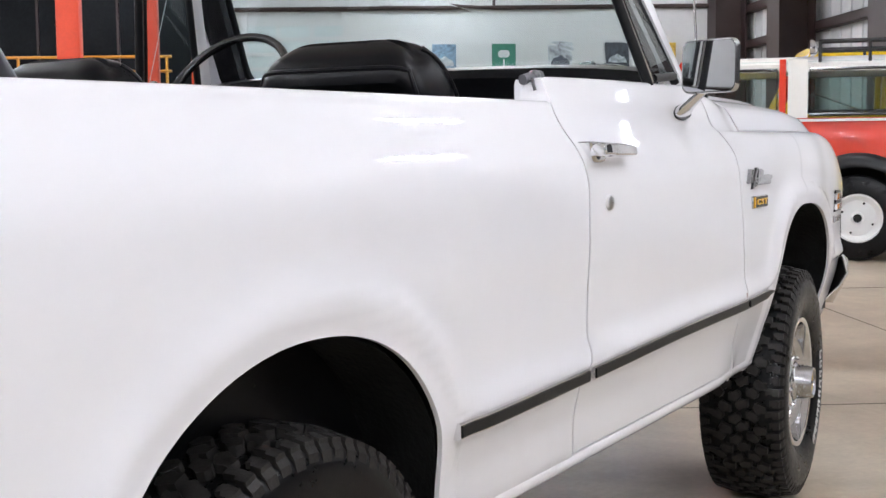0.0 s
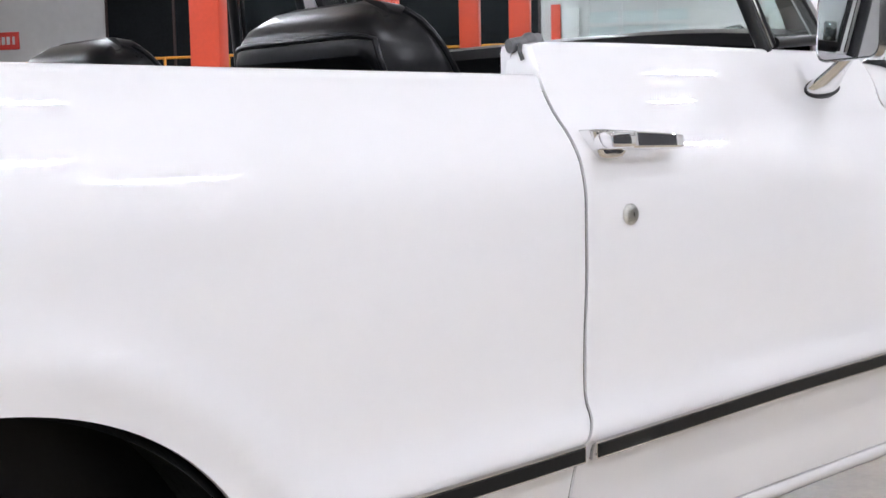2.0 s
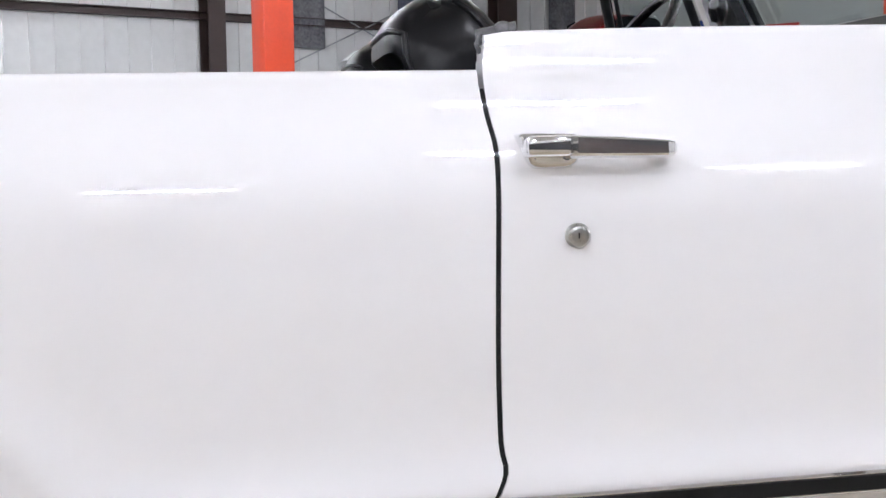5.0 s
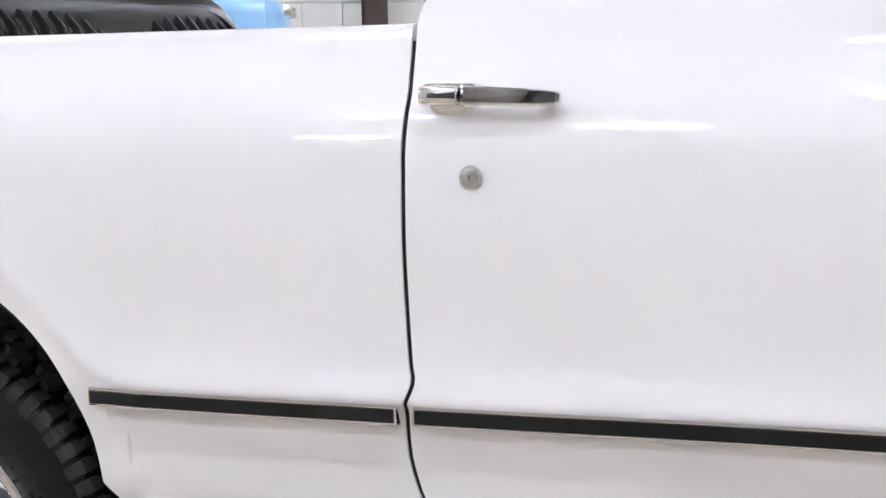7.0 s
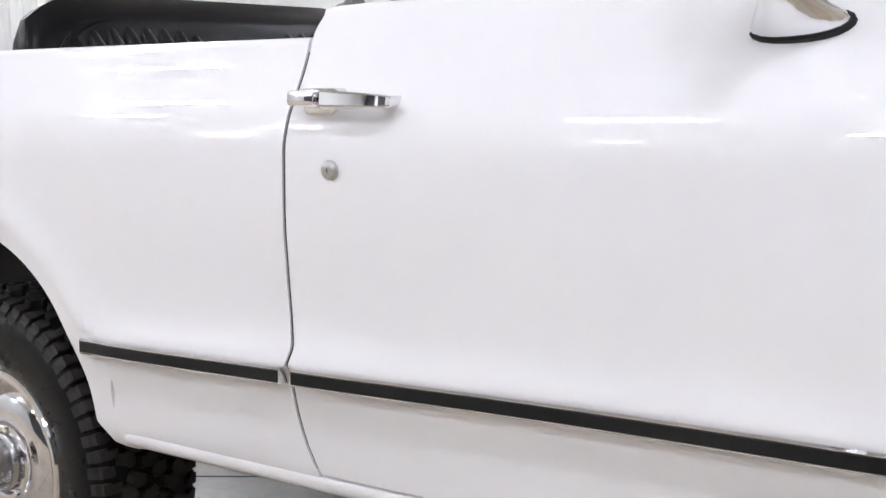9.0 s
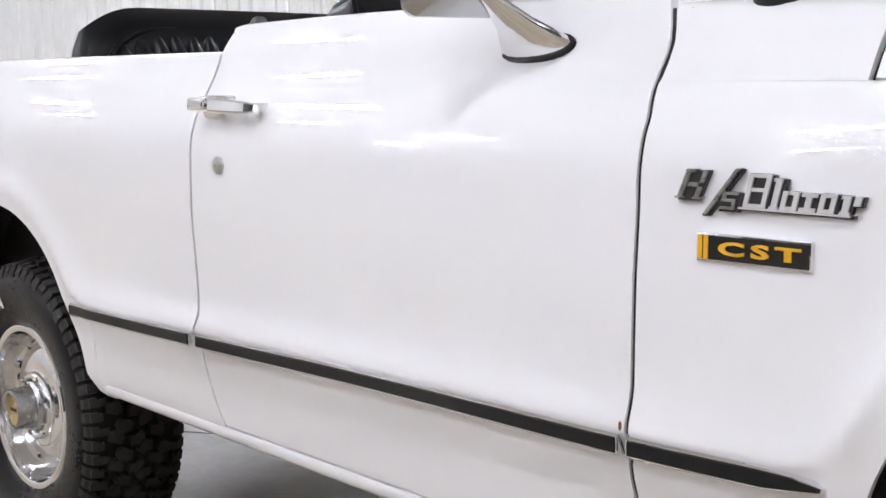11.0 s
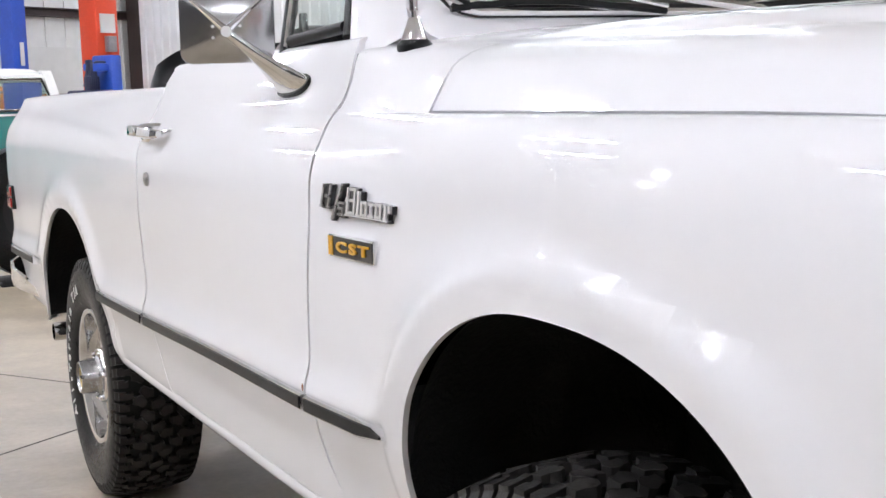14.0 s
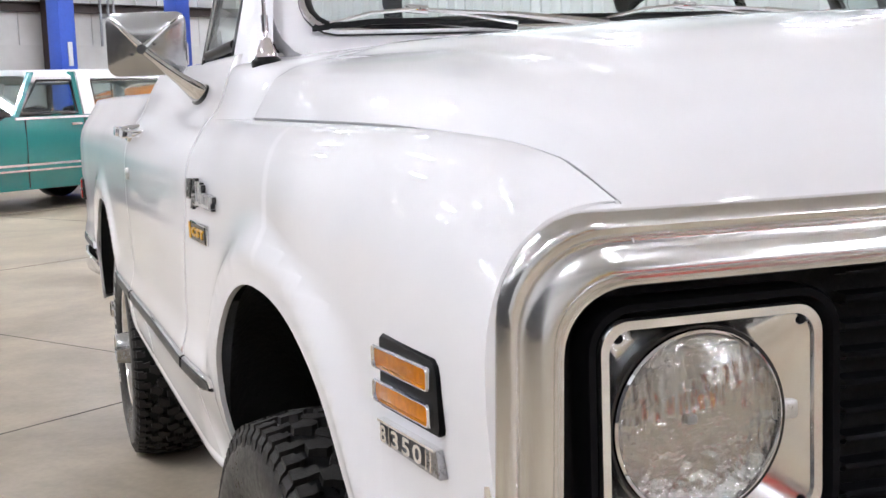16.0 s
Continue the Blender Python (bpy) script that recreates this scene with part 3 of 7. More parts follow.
def shield_outline(grow=0.0, out=0.0, n=7):
    """The windshield's outline, base first: half width 0.70 below and 0.62 above, with round corners."""
    up = (WT - WB).normalized()
    nrm = Vector((up.z, 0, -up.x))
    length = (WT - WB).length
    pts = []
    r = 0.085 + grow
    corners = [(-0.705 - grow, -grow), (0.705 + grow, -grow), (0.625 + grow, length + grow), (-0.625 - grow, length + grow)]
    for i, (cy, cs) in enumerate(corners):
        prev, nxt = Vector(corners[i - 1]), Vector(corners[(i + 1) % 4])
        c = Vector((cy, cs))
        a = c + (prev - c).normalized() * r
        b = c + (nxt - c).normalized() * r
        for k in range(n):
            t = k / (n - 1)
            p = a * (1 - t) ** 2 + c * 2 * t * (1 - t) + b * t * t
            bow = 0.05 * (1 - (p.x / 0.72) ** 2)
            pts.append(WB + up * p.y + Vector((0, p.x, 0)) + nrm * (out + bow))
    return pts


ws = new("windshield")
ws.parent = truck
tagged(ws, label="curved windshield in a black gasket")
bm = bmesh.new()
o = shield_outline(0.0, 0.0)
vs = [bm.verts.new(p) for p in o]
mid = bm.verts.new((WB + WT) / 2 + Vector((0.048, 0, 0.03)))
for i in range(len(vs)):
    bm.faces.new((vs[i], vs[(i + 1) % len(vs)], mid))
thicken(bm, (-0.004, 0, -0.003))
g = part("pane", bm, GLASS, ws, "slightly green windshield glass")
g.visible_shadow = False
bm = bmesh.new()
tube(bm, shield_outline(0.008, 0.004), 0.014, 10, True)
part("gasket", bm, BLACKTRIM, ws, "black rubber gasket")
bm = bmesh.new()
tube(bm, shield_outline(0.016, 0.012), 0.0075, 8, True)
part("bright_strip", bm, CHROME, ws, "thin chrome strip in the gasket")
bm = bmesh.new()
a, b = shield_outline(0.018, 0.0), shield_outline(0.075, -0.012)
c = shield_outline(0.075, -0.06)
sheet(bm, [a + a[:1], b + b[:1], c + c[:1]])
part("frame", bm, WHITE, ws, "white windshield frame and pillars")
bm = bmesh.new()
c, d = shield_outline(0.07, -0.062), shield_outline(0.0, -0.05)
sheet(bm, [c + c[:1], d + d[:1], [p + Vector((0.03, 0, 0)) for p in d + d[:1]]])
part("inner_trim", bm, BLACK, ws, "black painted inner frame")


# white pillar sides and bases between the vent windows and the windshield
up_dir = (WT - WB).normalized()
for s in sides:
    bm = bmesh.new()
    rows = []
    for t in (-0.13, -0.08, 0.0, 0.1, 0.3, 0.6, 1.0):
        a = Vector((1.862, s * 0.838, 1.292)).lerp(Vector((1.60, s * 0.678, 1.80)), t)
        b = WB + up_dir * (0.02 + 0.50 * t) + Vector((0, s * (0.772 - 0.078 * t), 0)) + Vector((0.004, 0, 0.003))
        rows.append([a + Vector((0, -s * 0.045, 0)), a, a.lerp(b, 0.35) + Vector((0.004, s * 0.012, 0.002)), a.lerp(b, 0.7) + Vector((0.006, s * 0.010, 0.003)), b])
    sheet(bm, rows)
    part("pillar_side", bm, WHITE, ws, "white outer side of the windshield pillar")


# wipers
def wiper(y0, y1):
    w = new("wiper")
    w.parent = truck
    tagged(w, label="satin chrome wiper arm with black blade, parked")
    p0 = Vector((2.058, y0, 1.332))
    p1 = Vector((2.004, y1, 1.372))
    mid = p0.lerp(p1, 0.55) + Vector((0.0, 0, 0.006))
    along = (p1 - p0).normalized()
    out = along.cross(Vector((0.5, 0, 0.85))).normalized()

    def flat(bm, stations):
        rows = []
        for p, wide, thick in stations:
            n = Vector((0.55, 0, 0.83)) * thick
            rows.append([p - out * wide, p - out * wide * 0.7 + n, p + out * wide * 0.7 + n, p + out * wide, p - n])
        sheet(bm, rows, True)
        bmesh.ops.holes_fill(bm, edges=bm.edges)
    bm = bmesh.new()
    flat(bm, [(p0 - along * 0.014, 0.008, 0.004), (p0, 0.013, 0.008), (p0.lerp(mid, 0.4), 0.012, 0.007), (mid, 0.007, 0.005)])
    part("arm", bm, TRIM, w, "satin chrome arm")
    bm = bmesh.new()
    flat(bm, [(mid - along * 0.02, 0.005, 0.0045), (p1 - along * 0.02, 0.0045, 0.0035), (p1 + along * 0.035, 0.0045, 0.0035)])
    part("arm_tip", bm, CHROME, w)
    bm = bmesh.new()
    box(bm, -0.007, -0.022, -0.008, 0.007, 0.022, 0.009, Matrix.Translation(p1 + along * 0.008) @ along.to_track_quat("Y", "Z").to_matrix().to_4x4(), 0.002)
    part("clip", bm, CHROME, w)
    outer, inner = Vector((1.972, y1 - 0.215, 1.340)), Vector((2.018, y1 + 0.20, 1.342))
    bm = bmesh.new()
    tube(bm, [outer + Vector((0.004, 0.035, 0.010)), p1 + Vector((-0.002, -0.10, -0.004)), p1 + Vector((0.002, 0, 0.002)), p1 + Vector((0.004, 0.09, -0.010)), inner], 0.0042, 6)
    part("blade_carrier", bm, TRIM, w)
    bm = bmesh.new()
    tube(bm, [outer, p1 + Vector((-0.008, -0.10, -0.021)), p1 + Vector((-0.004, 0, -0.021)), inner + Vector((-0.006, 0, -0.008))], 0.0065, 6)
    part("blade", bm, BLACKTRIM, w)
    bm = bmesh.new()
    rod(bm, p0 + Vector((0, 0, -0.045)), p0 + Vector((0, 0, 0.004)), 0.014, 0.011)
    part("pivot", bm, CHROME, w)


wiper(-0.10, -0.485)
wiper(0.50, 0.115)

# aerial
aerial = new("aerial")
aerial.parent = truck
tagged(aerial, label="chrome aerial on a black base")
AB = Vector((2.056, -0.810, 1.273))
bm = bmesh.new()
lathe(bm, [(0.026, -0.03), (0.029, 0.003), (0.028, 0.007), (0.022, 0.013), (0.0, 0.015)], "Z", 24, AB)
part("base", bm, BLACKTRIM, aerial, "black rubber base")
bm = bmesh.new()
lathe(bm, [(0.0, 0.010), (0.022, 0.011), (0.020, 0.019), (0.013, 0.036), (0.009, 0.048), (0.0, 0.049)], "Z", 24, AB)
part("ferrule", bm, CHROME, aerial)
bm = bmesh.new()
rod(bm, AB + Vector((0, 0, 0.045)), AB + Vector((-0.10, 0.01, 0.85)), 0.004, 0.0025, 10)
rod(bm, AB + Vector((0, 0, 0.058)), AB + Vector((-0.004, 0.0004, 0.09)), 0.007, 0.007, 10)
part("mast", bm, CHROME, aerial)


# rub strips with bright borders
def side_strip(x0, x1, s, parent, tip=False):
    n = max(int((x1 - x0) / 0.04), 4)
    outer, inner = bmesh.new(), bmesh.new()
    for bm, hw, proud in ((outer, 0.0145, 0.0), (inner, 0.0116, 0.0022)):
        rows = []
        for i in range(n + 1):
            x = x0 + (x1 - x0) * i / n
            k = 1.0
            if tip and i > n - 3:
                k = (1.0, 0.75, 0.22)[i - n + 2]
            e = 0.004 if bm is inner else 0.0
            x += e if i == 0 else -e if i == n else 0
            zc = strip_height(x)
            h = side_half(x, zc)
            base = max(side_half(x, zc - 0.0145 * k), side_half(x, zc + 0.0145 * k), h)
            rows.append([Vector((x, s * (base - 0.02), zc - hw * k)), Vector((x, s * (base + 0.004 + proud), zc - hw * k)), Vector((x, s * (base + 0.0075 + proud), zc - hw * k * 0.8)),
                         Vector((x, s * (base + 0.0075 + proud), zc + hw * k * 0.8)), Vector((x, s * (base + 0.004 + proud), zc + hw * k)), Vector((x, s * (base - 0.02), zc + hw * k))])
        vs = sheet(bm, rows)
        bm.faces.new(vs[0])
        bm.faces.new(vs[-1][::-1])
    strip = part("side_strip", outer, CHROME, parent, "chrome strip with black insert")
    part("insert", inner, BLACKTRIM, strip if parent is truck else parent, "black vinyl insert")


for s in sides:
    side_strip(0.366, 0.884, s, truck)
    side_strip(0.908, 1.952, s, truck)
    side_strip(1.966, 2.246, s, truck, True)
    side_strip(-1.07, -0.596, s, truck)


# door handles and locks
def door_handle(s):
    d = DOORS[s]
    zc = 1.134
    base = side_half(0.94, 1.125)
    # escutcheon with the push button
    bm = bmesh.new()
    outline = [(0.9275, 1.1480), (0.931, 1.1500), (0.955, 1.1508), (1.000, 1.1495), (1.008, 1.144), (1.008, 1.124), (1.003, 1.1135), (0.995, 1.1072), (0.980, 1.1055), (0.955, 1.1052), (0.946, 1.1068), (0.940, 1.1115), (0.934, 1.127)]
    mx, mz = 0.966, 1.131
    rows = []
    for proud, k in ((-0.03, 1.0), (0.003, 1.0), (0.009, 0.985), (0.014, 0.93), (0.0165, 0.84), (0.0172, 0.70)):
        rows.append([Vector((mx + (x - mx) * k, -base - proud - 0.10 * max(1.135 - z, 0) * 0.2, mz + (z - mz) * k)) for x, z in outline])
    vs = sheet(bm, rows, True)
    bm.faces.new(vs[-1])
    part("button_housing", bm, CHROME, d)
    bm = bmesh.new()
    box(bm, -0.0275, -0.020, -0.0125, 0.0275, 0.020, 0.0125, Matrix.Translation((0.9600, -base - 0.0270, zc - 0.0005)) @ Matrix.Rotation(radians(-5), 4, "X"), bevel=0.0055)
    part("push_button", bm, CHROME, d)
    bm = bmesh.new()
    rows = []
    for x, hh, yo, dep in ((0.9955, 0.0150, 0.018, 0.030), (1.0, 0.0150, 0.0235, 0.028), (1.006, 0.0148, 0.0248, 0.020), (1.03, 0.0142, 0.0242, 0.016), (1.06, 0.0134, 0.0250, 0.015), (1.09, 0.0125, 0.0248, 0.015),
                           (1.106, 0.0118, 0.0238, 0.017), (1.120, 0.0110, 0.0215, 0.018), (1.130, 0.0094, 0.0165, 0.016), (1.134, 0.007, 0.011, 0.012)):
        y1 = base + yo + 0.008 + 0.010 * min(max((x - 0.9955) / 0.012, 0), 1)
        zz = zc - (x - 0.963) * 0.03
        rows.append([Vector((x - 0.010, -(y1 + o), zz + k * hh)) for o, k in ((-dep, 0.7), (-0.35 * dep, 0.98), (-0.0030, 0.90), (-0.0014, 0.78), (0.0010, -0.50), (-0.0010, -0.72), (-0.4 * dep, -0.95), (-dep, -0.7))])
    vs = sheet(bm, rows, True)
    bm.faces.new(vs[0])
    bm.faces.new(vs[-1][::-1])
    g = part("grip", bm, CHROME, d)
    g.data.set_sharp_from_angle(angle=radians(11))
    bm = bmesh.new()
    box(bm, 1.098, -base - 0.030, zc - 0.0125, 1.118, -base + 0.03, zc + 0.004, bevel=0.004)
    part("end_foot", bm, CHROME, d)
    lz = 1.024
    ly = side_half(0.999, lz)
    bm = bmesh.new()
    lathe(bm, [(0.0, -0.009), (0.008, -0.009), (0.0105, -0.0085), (0.0118, -0.0075), (0.013, -0.0075), (0.0158, -0.004), (0.0158, 0.01)], "Y", 28, (0.999, -ly, lz))
    lk = part("lock", bm, LOCKSTEEL, d, "round steel key lock")
    bm = bmesh.new()
    box(bm, 0.9983, -ly - 0.0093, lz - 0.0035, 0.9997, -ly - 0.008, lz + 0.0035)
    part("keyhole", bm, BLACK, lk if lk.parent is None else d)


door_handle(-1)


# mirror on the door
def door_mirror():
    d = truck
    mir = new("door_mirror")
    mir.parent = truck
    tagged(mir, label="rectangular chrome door mirror on a chrome arm")
    c = Vector((1.648, -0.985, 1.332))
    ang = radians(160)
    fwd = Vector((-math.cos(ang), -math.sin(ang), 0))     # back of the head
    across = Vector((-fwd.y, fwd.x, 0))
    up = Vector((0.05, 0, 1)).normalized()

    def ring(hw, hh, depth, r=0.022, n=5):
        pts = []
        for sx, sz, a0 in ((1, 1, 0), (-1, 1, 90), (-1, -1, 180), (1, -1, 270)):
            for k in range(n):
                t = radians(a0 + 90 * k / (n - 1))
                pts.append(c + across * (sx * (hw - r) + r * math.cos(t)) + up * (sz * (hh - r) + r * math.sin(t)) + fwd * depth)
        return pts
    bm = bmesh.new()
    rows = [ring(0.080, 0.062, -0.012), ring(0.083, 0.065, -0.014), ring(0.085, 0.067, -0.008), ring(0.084, 0.066, 0.002), ring(0.078, 0.060, 0.007)]
    vs = sheet(bm, [r + [] for r in rows], True)
    apex = bm.verts.new(c + fwd * 0.034 - up * 0.012)
    loop = vs[-1]
    for i in range(len(loop)):
        bm.faces.new((loop[i], loop[(i + 1) % len(loop)], apex))
    part("head", bm, MIRRORBACK, mir, "satin steel mirror head with pyramid back")
    bm = bmesh.new()
    for sx in (-1, 1):
        a = c + across * sx * 0.066 + up * 0.050 + fwd * 0.008
        b = c + fwd * 0.035 - up * 0.010
        tube(bm, [a, a.lerp(b, 0.5) + fwd * 0.002, b], [0.003, 0.005, 0.008], 8)
    part("rib", bm, CHROME, mir)
    bm = bmesh.new()
    r = ring(0.080, 0.062, -0.013)
    bm.faces.new([bm.verts.new(p) for p in r])
    part("mirror_pane", bm, MIRROR, mir, "clear mirror glass")
    bm = bmesh.new()
    foot = Vector((1.720, -side_half(1.72, 1.222) - 0.002, 1.222))
    head = c + fwd * 0.035 - up * 0.012
    nrm = Vector((0, -0.86, 0.5)).normalized()
    along = Vector((1, 0.06, 0.12)).normalized()
    side3 = nrm.cross(along)
    rows = []
    for t, a, b, sh in ((0, 0.060, 0.017, 0.0), (0.06, 0.060, 0.017, 0.0), (0.16, 0.050, 0.014, 0.0), (0.32, 0.034, 0.0115, 0.0), (0.55, 0.021, 0.010, 0), (0.8, 0.013, 0.009, 0), (1.0, 0.0095, 0.0085, 0)):
        p = foot.lerp(head, t) + nrm * 0.010 * math.sin(t * math.pi) * 0.6
        row = []
        for k in range(20):
            ang2 = k * math.tau / 20
            ca, sa = math.cos(ang2), math.sin(ang2)
            stretch = 1.25 if ca < 0 else 0.85
            row.append(p + along * a * ca * stretch + side3 * b * sa)
        rows.append(row)
    vs = sheet(bm, rows, True)
    bm.faces.new(vs[0])
    bm.faces.new(vs[-1][::-1])
    part("arm", bm, CHROME, mir, "flared chrome arm")
    bm = bmesh.new()
    row0 = [foot + along * 0.064 * math.cos(k * math.tau / 20) * (1.25 if math.cos(k * math.tau / 20) < 0 else 0.9) + side3 * 0.021 * math.sin(k * math.tau / 20) for k in range(20)]
    sheet(bm, [[p - nrm * 0.012 for p in row0], [p + nrm * 0.003 for p in row0]], True)
    bm.faces.new([bm.verts.new(p + nrm * 0.003) for p in row0])
    part("foot_gasket", bm, BLACKTRIM, mir, "black rubber gasket")
    for k in (-0.062, 0.038):
        q = foot + along * k + nrm * 0.012
        bm = bmesh.new()
        lathe(bm, [(0.0, 0.003), (0.004, 0.0025), (0.006, 0.0), (0.006, -0.01)], "Z", 14, (0, 0, 0), Matrix.Translation(q) @ nrm.to_track_quat("Z", "Y").to_matrix().to_4x4())
        part("screw", bm, CHROME, mir)
    bm = bmesh.new()
    rod(bm, head - fwd * 0.004, head + fwd * 0.010, 0.012, 0.010, 14)
    part("pivot", bm, CHROME, mir)
    for sx in (-1, 1):
        for sz in (-1, 1):
            q = c + across * (0.024 * sx) + up * (0.010 * sz - 0.012) + fwd * 0.026
            bm = bmesh.new()
            rod(bm, q, q + fwd * 0.006, 0.0035, 0.003, 10)
            part("screw", bm, CHROME, mir)


door_mirror()

# quarter vent window frames on the doors
for s in sides:
    v = new("vent_window")
    v.parent = truck
    tagged(v, label="triangular vent window in a black frame")
    b0, b1 = Vector((1.575, s * 0.848, 1.285)), Vector((1.865, s * 0.825, 1.300))
    t0, t1 = Vector((1.43, s * 0.70, 1.80)), Vector((1.60, s * 0.665, 1.80))
    bm = bmesh.new()
    tube(bm, [b0, t0], 0.013, 10)
    part("division_bar", bm, BLACKTRIM, v, "black division bar")
    bm = bmesh.new()
    tube(bm, [b1 + Vector((-0.035, 0, 0)), t1 + Vector((-0.02, 0, 0))], 0.012, 10)
    tube(bm, [b0 + Vector((0.03, 0, 0.02)), b1 + Vector((-0.05, 0, 0.02))], 0.011, 10)
    tube(bm, [b0 + Vector((0.028, 0, 0.015)), t0 + Vector((0.028, 0, 0))], 0.006, 8)
    part("frame", bm, BLACKTRIM, v, "black vent frame")
    bm = bmesh.new()
    tube(bm, [b0 + Vector((0.014, s * 0.006, 0.01)), t0 + Vector((0.014, s * 0.006, 0))], 0.004, 8)
    part("bright_edge", bm, CHROME, v)
    bm = bmesh.new()
    k = b0.lerp(t0, 0.10) + Vector((0.05, -s * 0.012, 0))
    box(bm, k.x - 0.012, k.y - 0.006, k.z - 0.02, k.x + 0.012, k.y + 0.006, k.z + 0.02, bevel=0.004)
    part("latch", bm, CHROME, v)
    bm = bmesh.new()
    bm.faces.new([bm.verts.new(p) for p in (b0 + Vector((0.03, 0, 0.02)), b1 + Vector((-0.045, 0, 0.02)), t1 + Vector((-0.02, 0, 0)), t0 + Vector((0.02, 0, 0)))])
    thicken(bm, (0, s * 0.004, 0))
    g = part("pane", bm, GLASS, v)
    g.visible_shadow = False
    # black belt moulding on the door top
    bm = bmesh.new()
    rows = [[Vector((x, s * (side_half(x, door_top(x)) - dy), door_top(x) + dz)) for x in np.linspace(1.075, 1.93, 26)] for dy, dz in ((0.088, 0.0095), (0.086, 0.016), (0.10, 0.016), (0.135, 0.006), (0.14, -0.35))]
    sheet(bm, rows)
    part("door_trim", bm, VINYL, DOORS[s], "black inner door trim")
    bm = bmesh.new()
    k = Vector((0.922, s * 0.846, 1.281))
    rod(bm, k + Vector((-0.022, -s * 0.010, -0.004)), k + Vector((0.030, s * 0.004, 0.004)), 0.011, 0.013, 14)
    bmesh.ops.create_uvsphere(bm, u_segments=14, v_segments=8, radius=0.0145, matrix=Matrix.Translation(k + Vector((0.012, 0, 0.003))))
    tube(bm, [k + Vector((-0.020, s * 0.012, -0.002)), k + Vector((-0.026, s * 0.016, -0.014)), k + Vector((-0.022, s * 0.018, -0.026))], 0.0035, 8)
    part("door_stop", bm, STOPRUBBER, DOORS[s], "worn grey rubber top stop")

# badges
BADGEBACK = material("badge_backing", (0.02, 0.02, 0.022), 0.35, 0, 0.2, 60, 0.3)


BADGEFACE = material("silver_badge_face", (0.74, 0.74, 0.75), 0.25, 0.25, 0.2, 60, 0.06, spec=0.6)


def bar_badge():
    """Script badge as plain slanted silver blocks with open middles on dark cast backs."""
    b = new("script_badge")
    b.parent = truck
    tagged(b, label="slanted silver script badge on the fender")
    z_mid = 1.04

    def slab(bm, x, z0, z1, w, slant, y0, y1):
        c = []
        for yy in (y0, y1):
            for xx, zz in ((x - w / 2, z0), (x + w / 2, z0), (x + w / 2, z1), (x - w / 2, z1)):
                xs = xx + (zz - 1.020) * slant
                c.append(bm.verts.new((xs, -side_half(xs, z_mid) - yy, zz)))
        for f in ((0, 1, 2, 3), (7, 6, 5, 4), (0, 4, 5, 1), (1, 5, 6, 2), (2, 6, 7, 3), (3, 7, 4, 0)):
            bm.faces.new([c[k] for k in f])

    def block(bars, back, slant, face):
        """One raised block: its strokes share one face mesh on one dark back."""
        bm = bmesh.new()
        slab(bm, *back, slant, 0.0005, 0.0075)
        part("backing", bm, BADGEBACK, b, "black cast backing", smooth=False)
        for i, (x, z0, z1, w) in enumerate(bars):
            bm = bmesh.new()
            slab(bm, x, z0, z1, w, slant, 0.0, 0.0105 - 0.00015 * i)
            part("raised_bar", bm, face, b, smooth=False)
    # tall first block, slash and small block, darker
    block([(2.025, 1.031, 1.067, 0.007), (2.038, 1.046, 1.051, 0.014), (2.049, 1.051, 1.067, 0.0062), (2.049, 1.031, 1.046, 0.0062), (2.025, 1.0305, 1.0335, 0.014), (2.050, 1.0305, 1.0335, 0.013), (2.027, 1.064, 1.0675, 0.014)],
          (2.038, 1.0285, 1.066, 0.031), 0.42, CASTGREY)
    block([(2.073, 1.013, 1.071, 0.006)], (2.0745, 1.011, 1.070, 0.011), 0.80, CASTGREY)
    block([(2.098, 1.021, 1.0245, 0.020), (2.106, 1.021, 1.031, 0.005), (2.098, 1.0305, 1.034, 0.020), (2.091, 1.032, 1.041, 0.005), (2.099, 1.039, 1.0425, 0.022)], (2.100, 1.018, 1.0415, 0.027), 0.22, CASTGREY)
    # the row of lower blocks
    for x, top, w, openings in ((2.134, 1.066, 0.030, 2), (2.160, 1.062, 0.010, 0), (2.179, 1.048, 0.021, 1), (2.203, 1.047, 0.020, 3), (2.227, 1.048, 0.020, 1), (2.250, 1.047, 0.010, 0)):
        lo, st = 1.0255, 0.0062
        if openings == 0:
            bars = [(x, lo, top, 0.0078), (x, lo - 0.001, lo + 0.003, 0.0125), (x - 0.0035, top - 0.004, top, 0.008)]
        else:
            bars = [(x - w / 2 + st / 2, lo, top, st), (x + w / 2 - st / 2, lo + 0.003, top - 0.003, st), (x, lo, lo + 0.0045, w), (x, top - 0.0045, top, w)]
            if openings == 2:
                bars.append((x, (lo + top) / 2 - 0.001, (lo + top) / 2 + 0.0035, w))
            if openings == 3:
                bars[0:2] = [(x, lo + 0.004, top - 0.004, st * 1.2)]
        block(bars, (x + 0.0016, lo - 0.003, top - 0.001, w + 0.0035), 0.24, BADGEFACE)
    block([(2.263, 1.036, 1.0465, 0.008)], (2.264, 1.034, 1.046, 0.011), 0.24, BADGEFACE)
    block([(2.186, 1.0228, 1.0252, 0.145)], (2.188, 1.0208, 1.0245, 0.15), 0.24, BADGEFACE)


bar_badge()


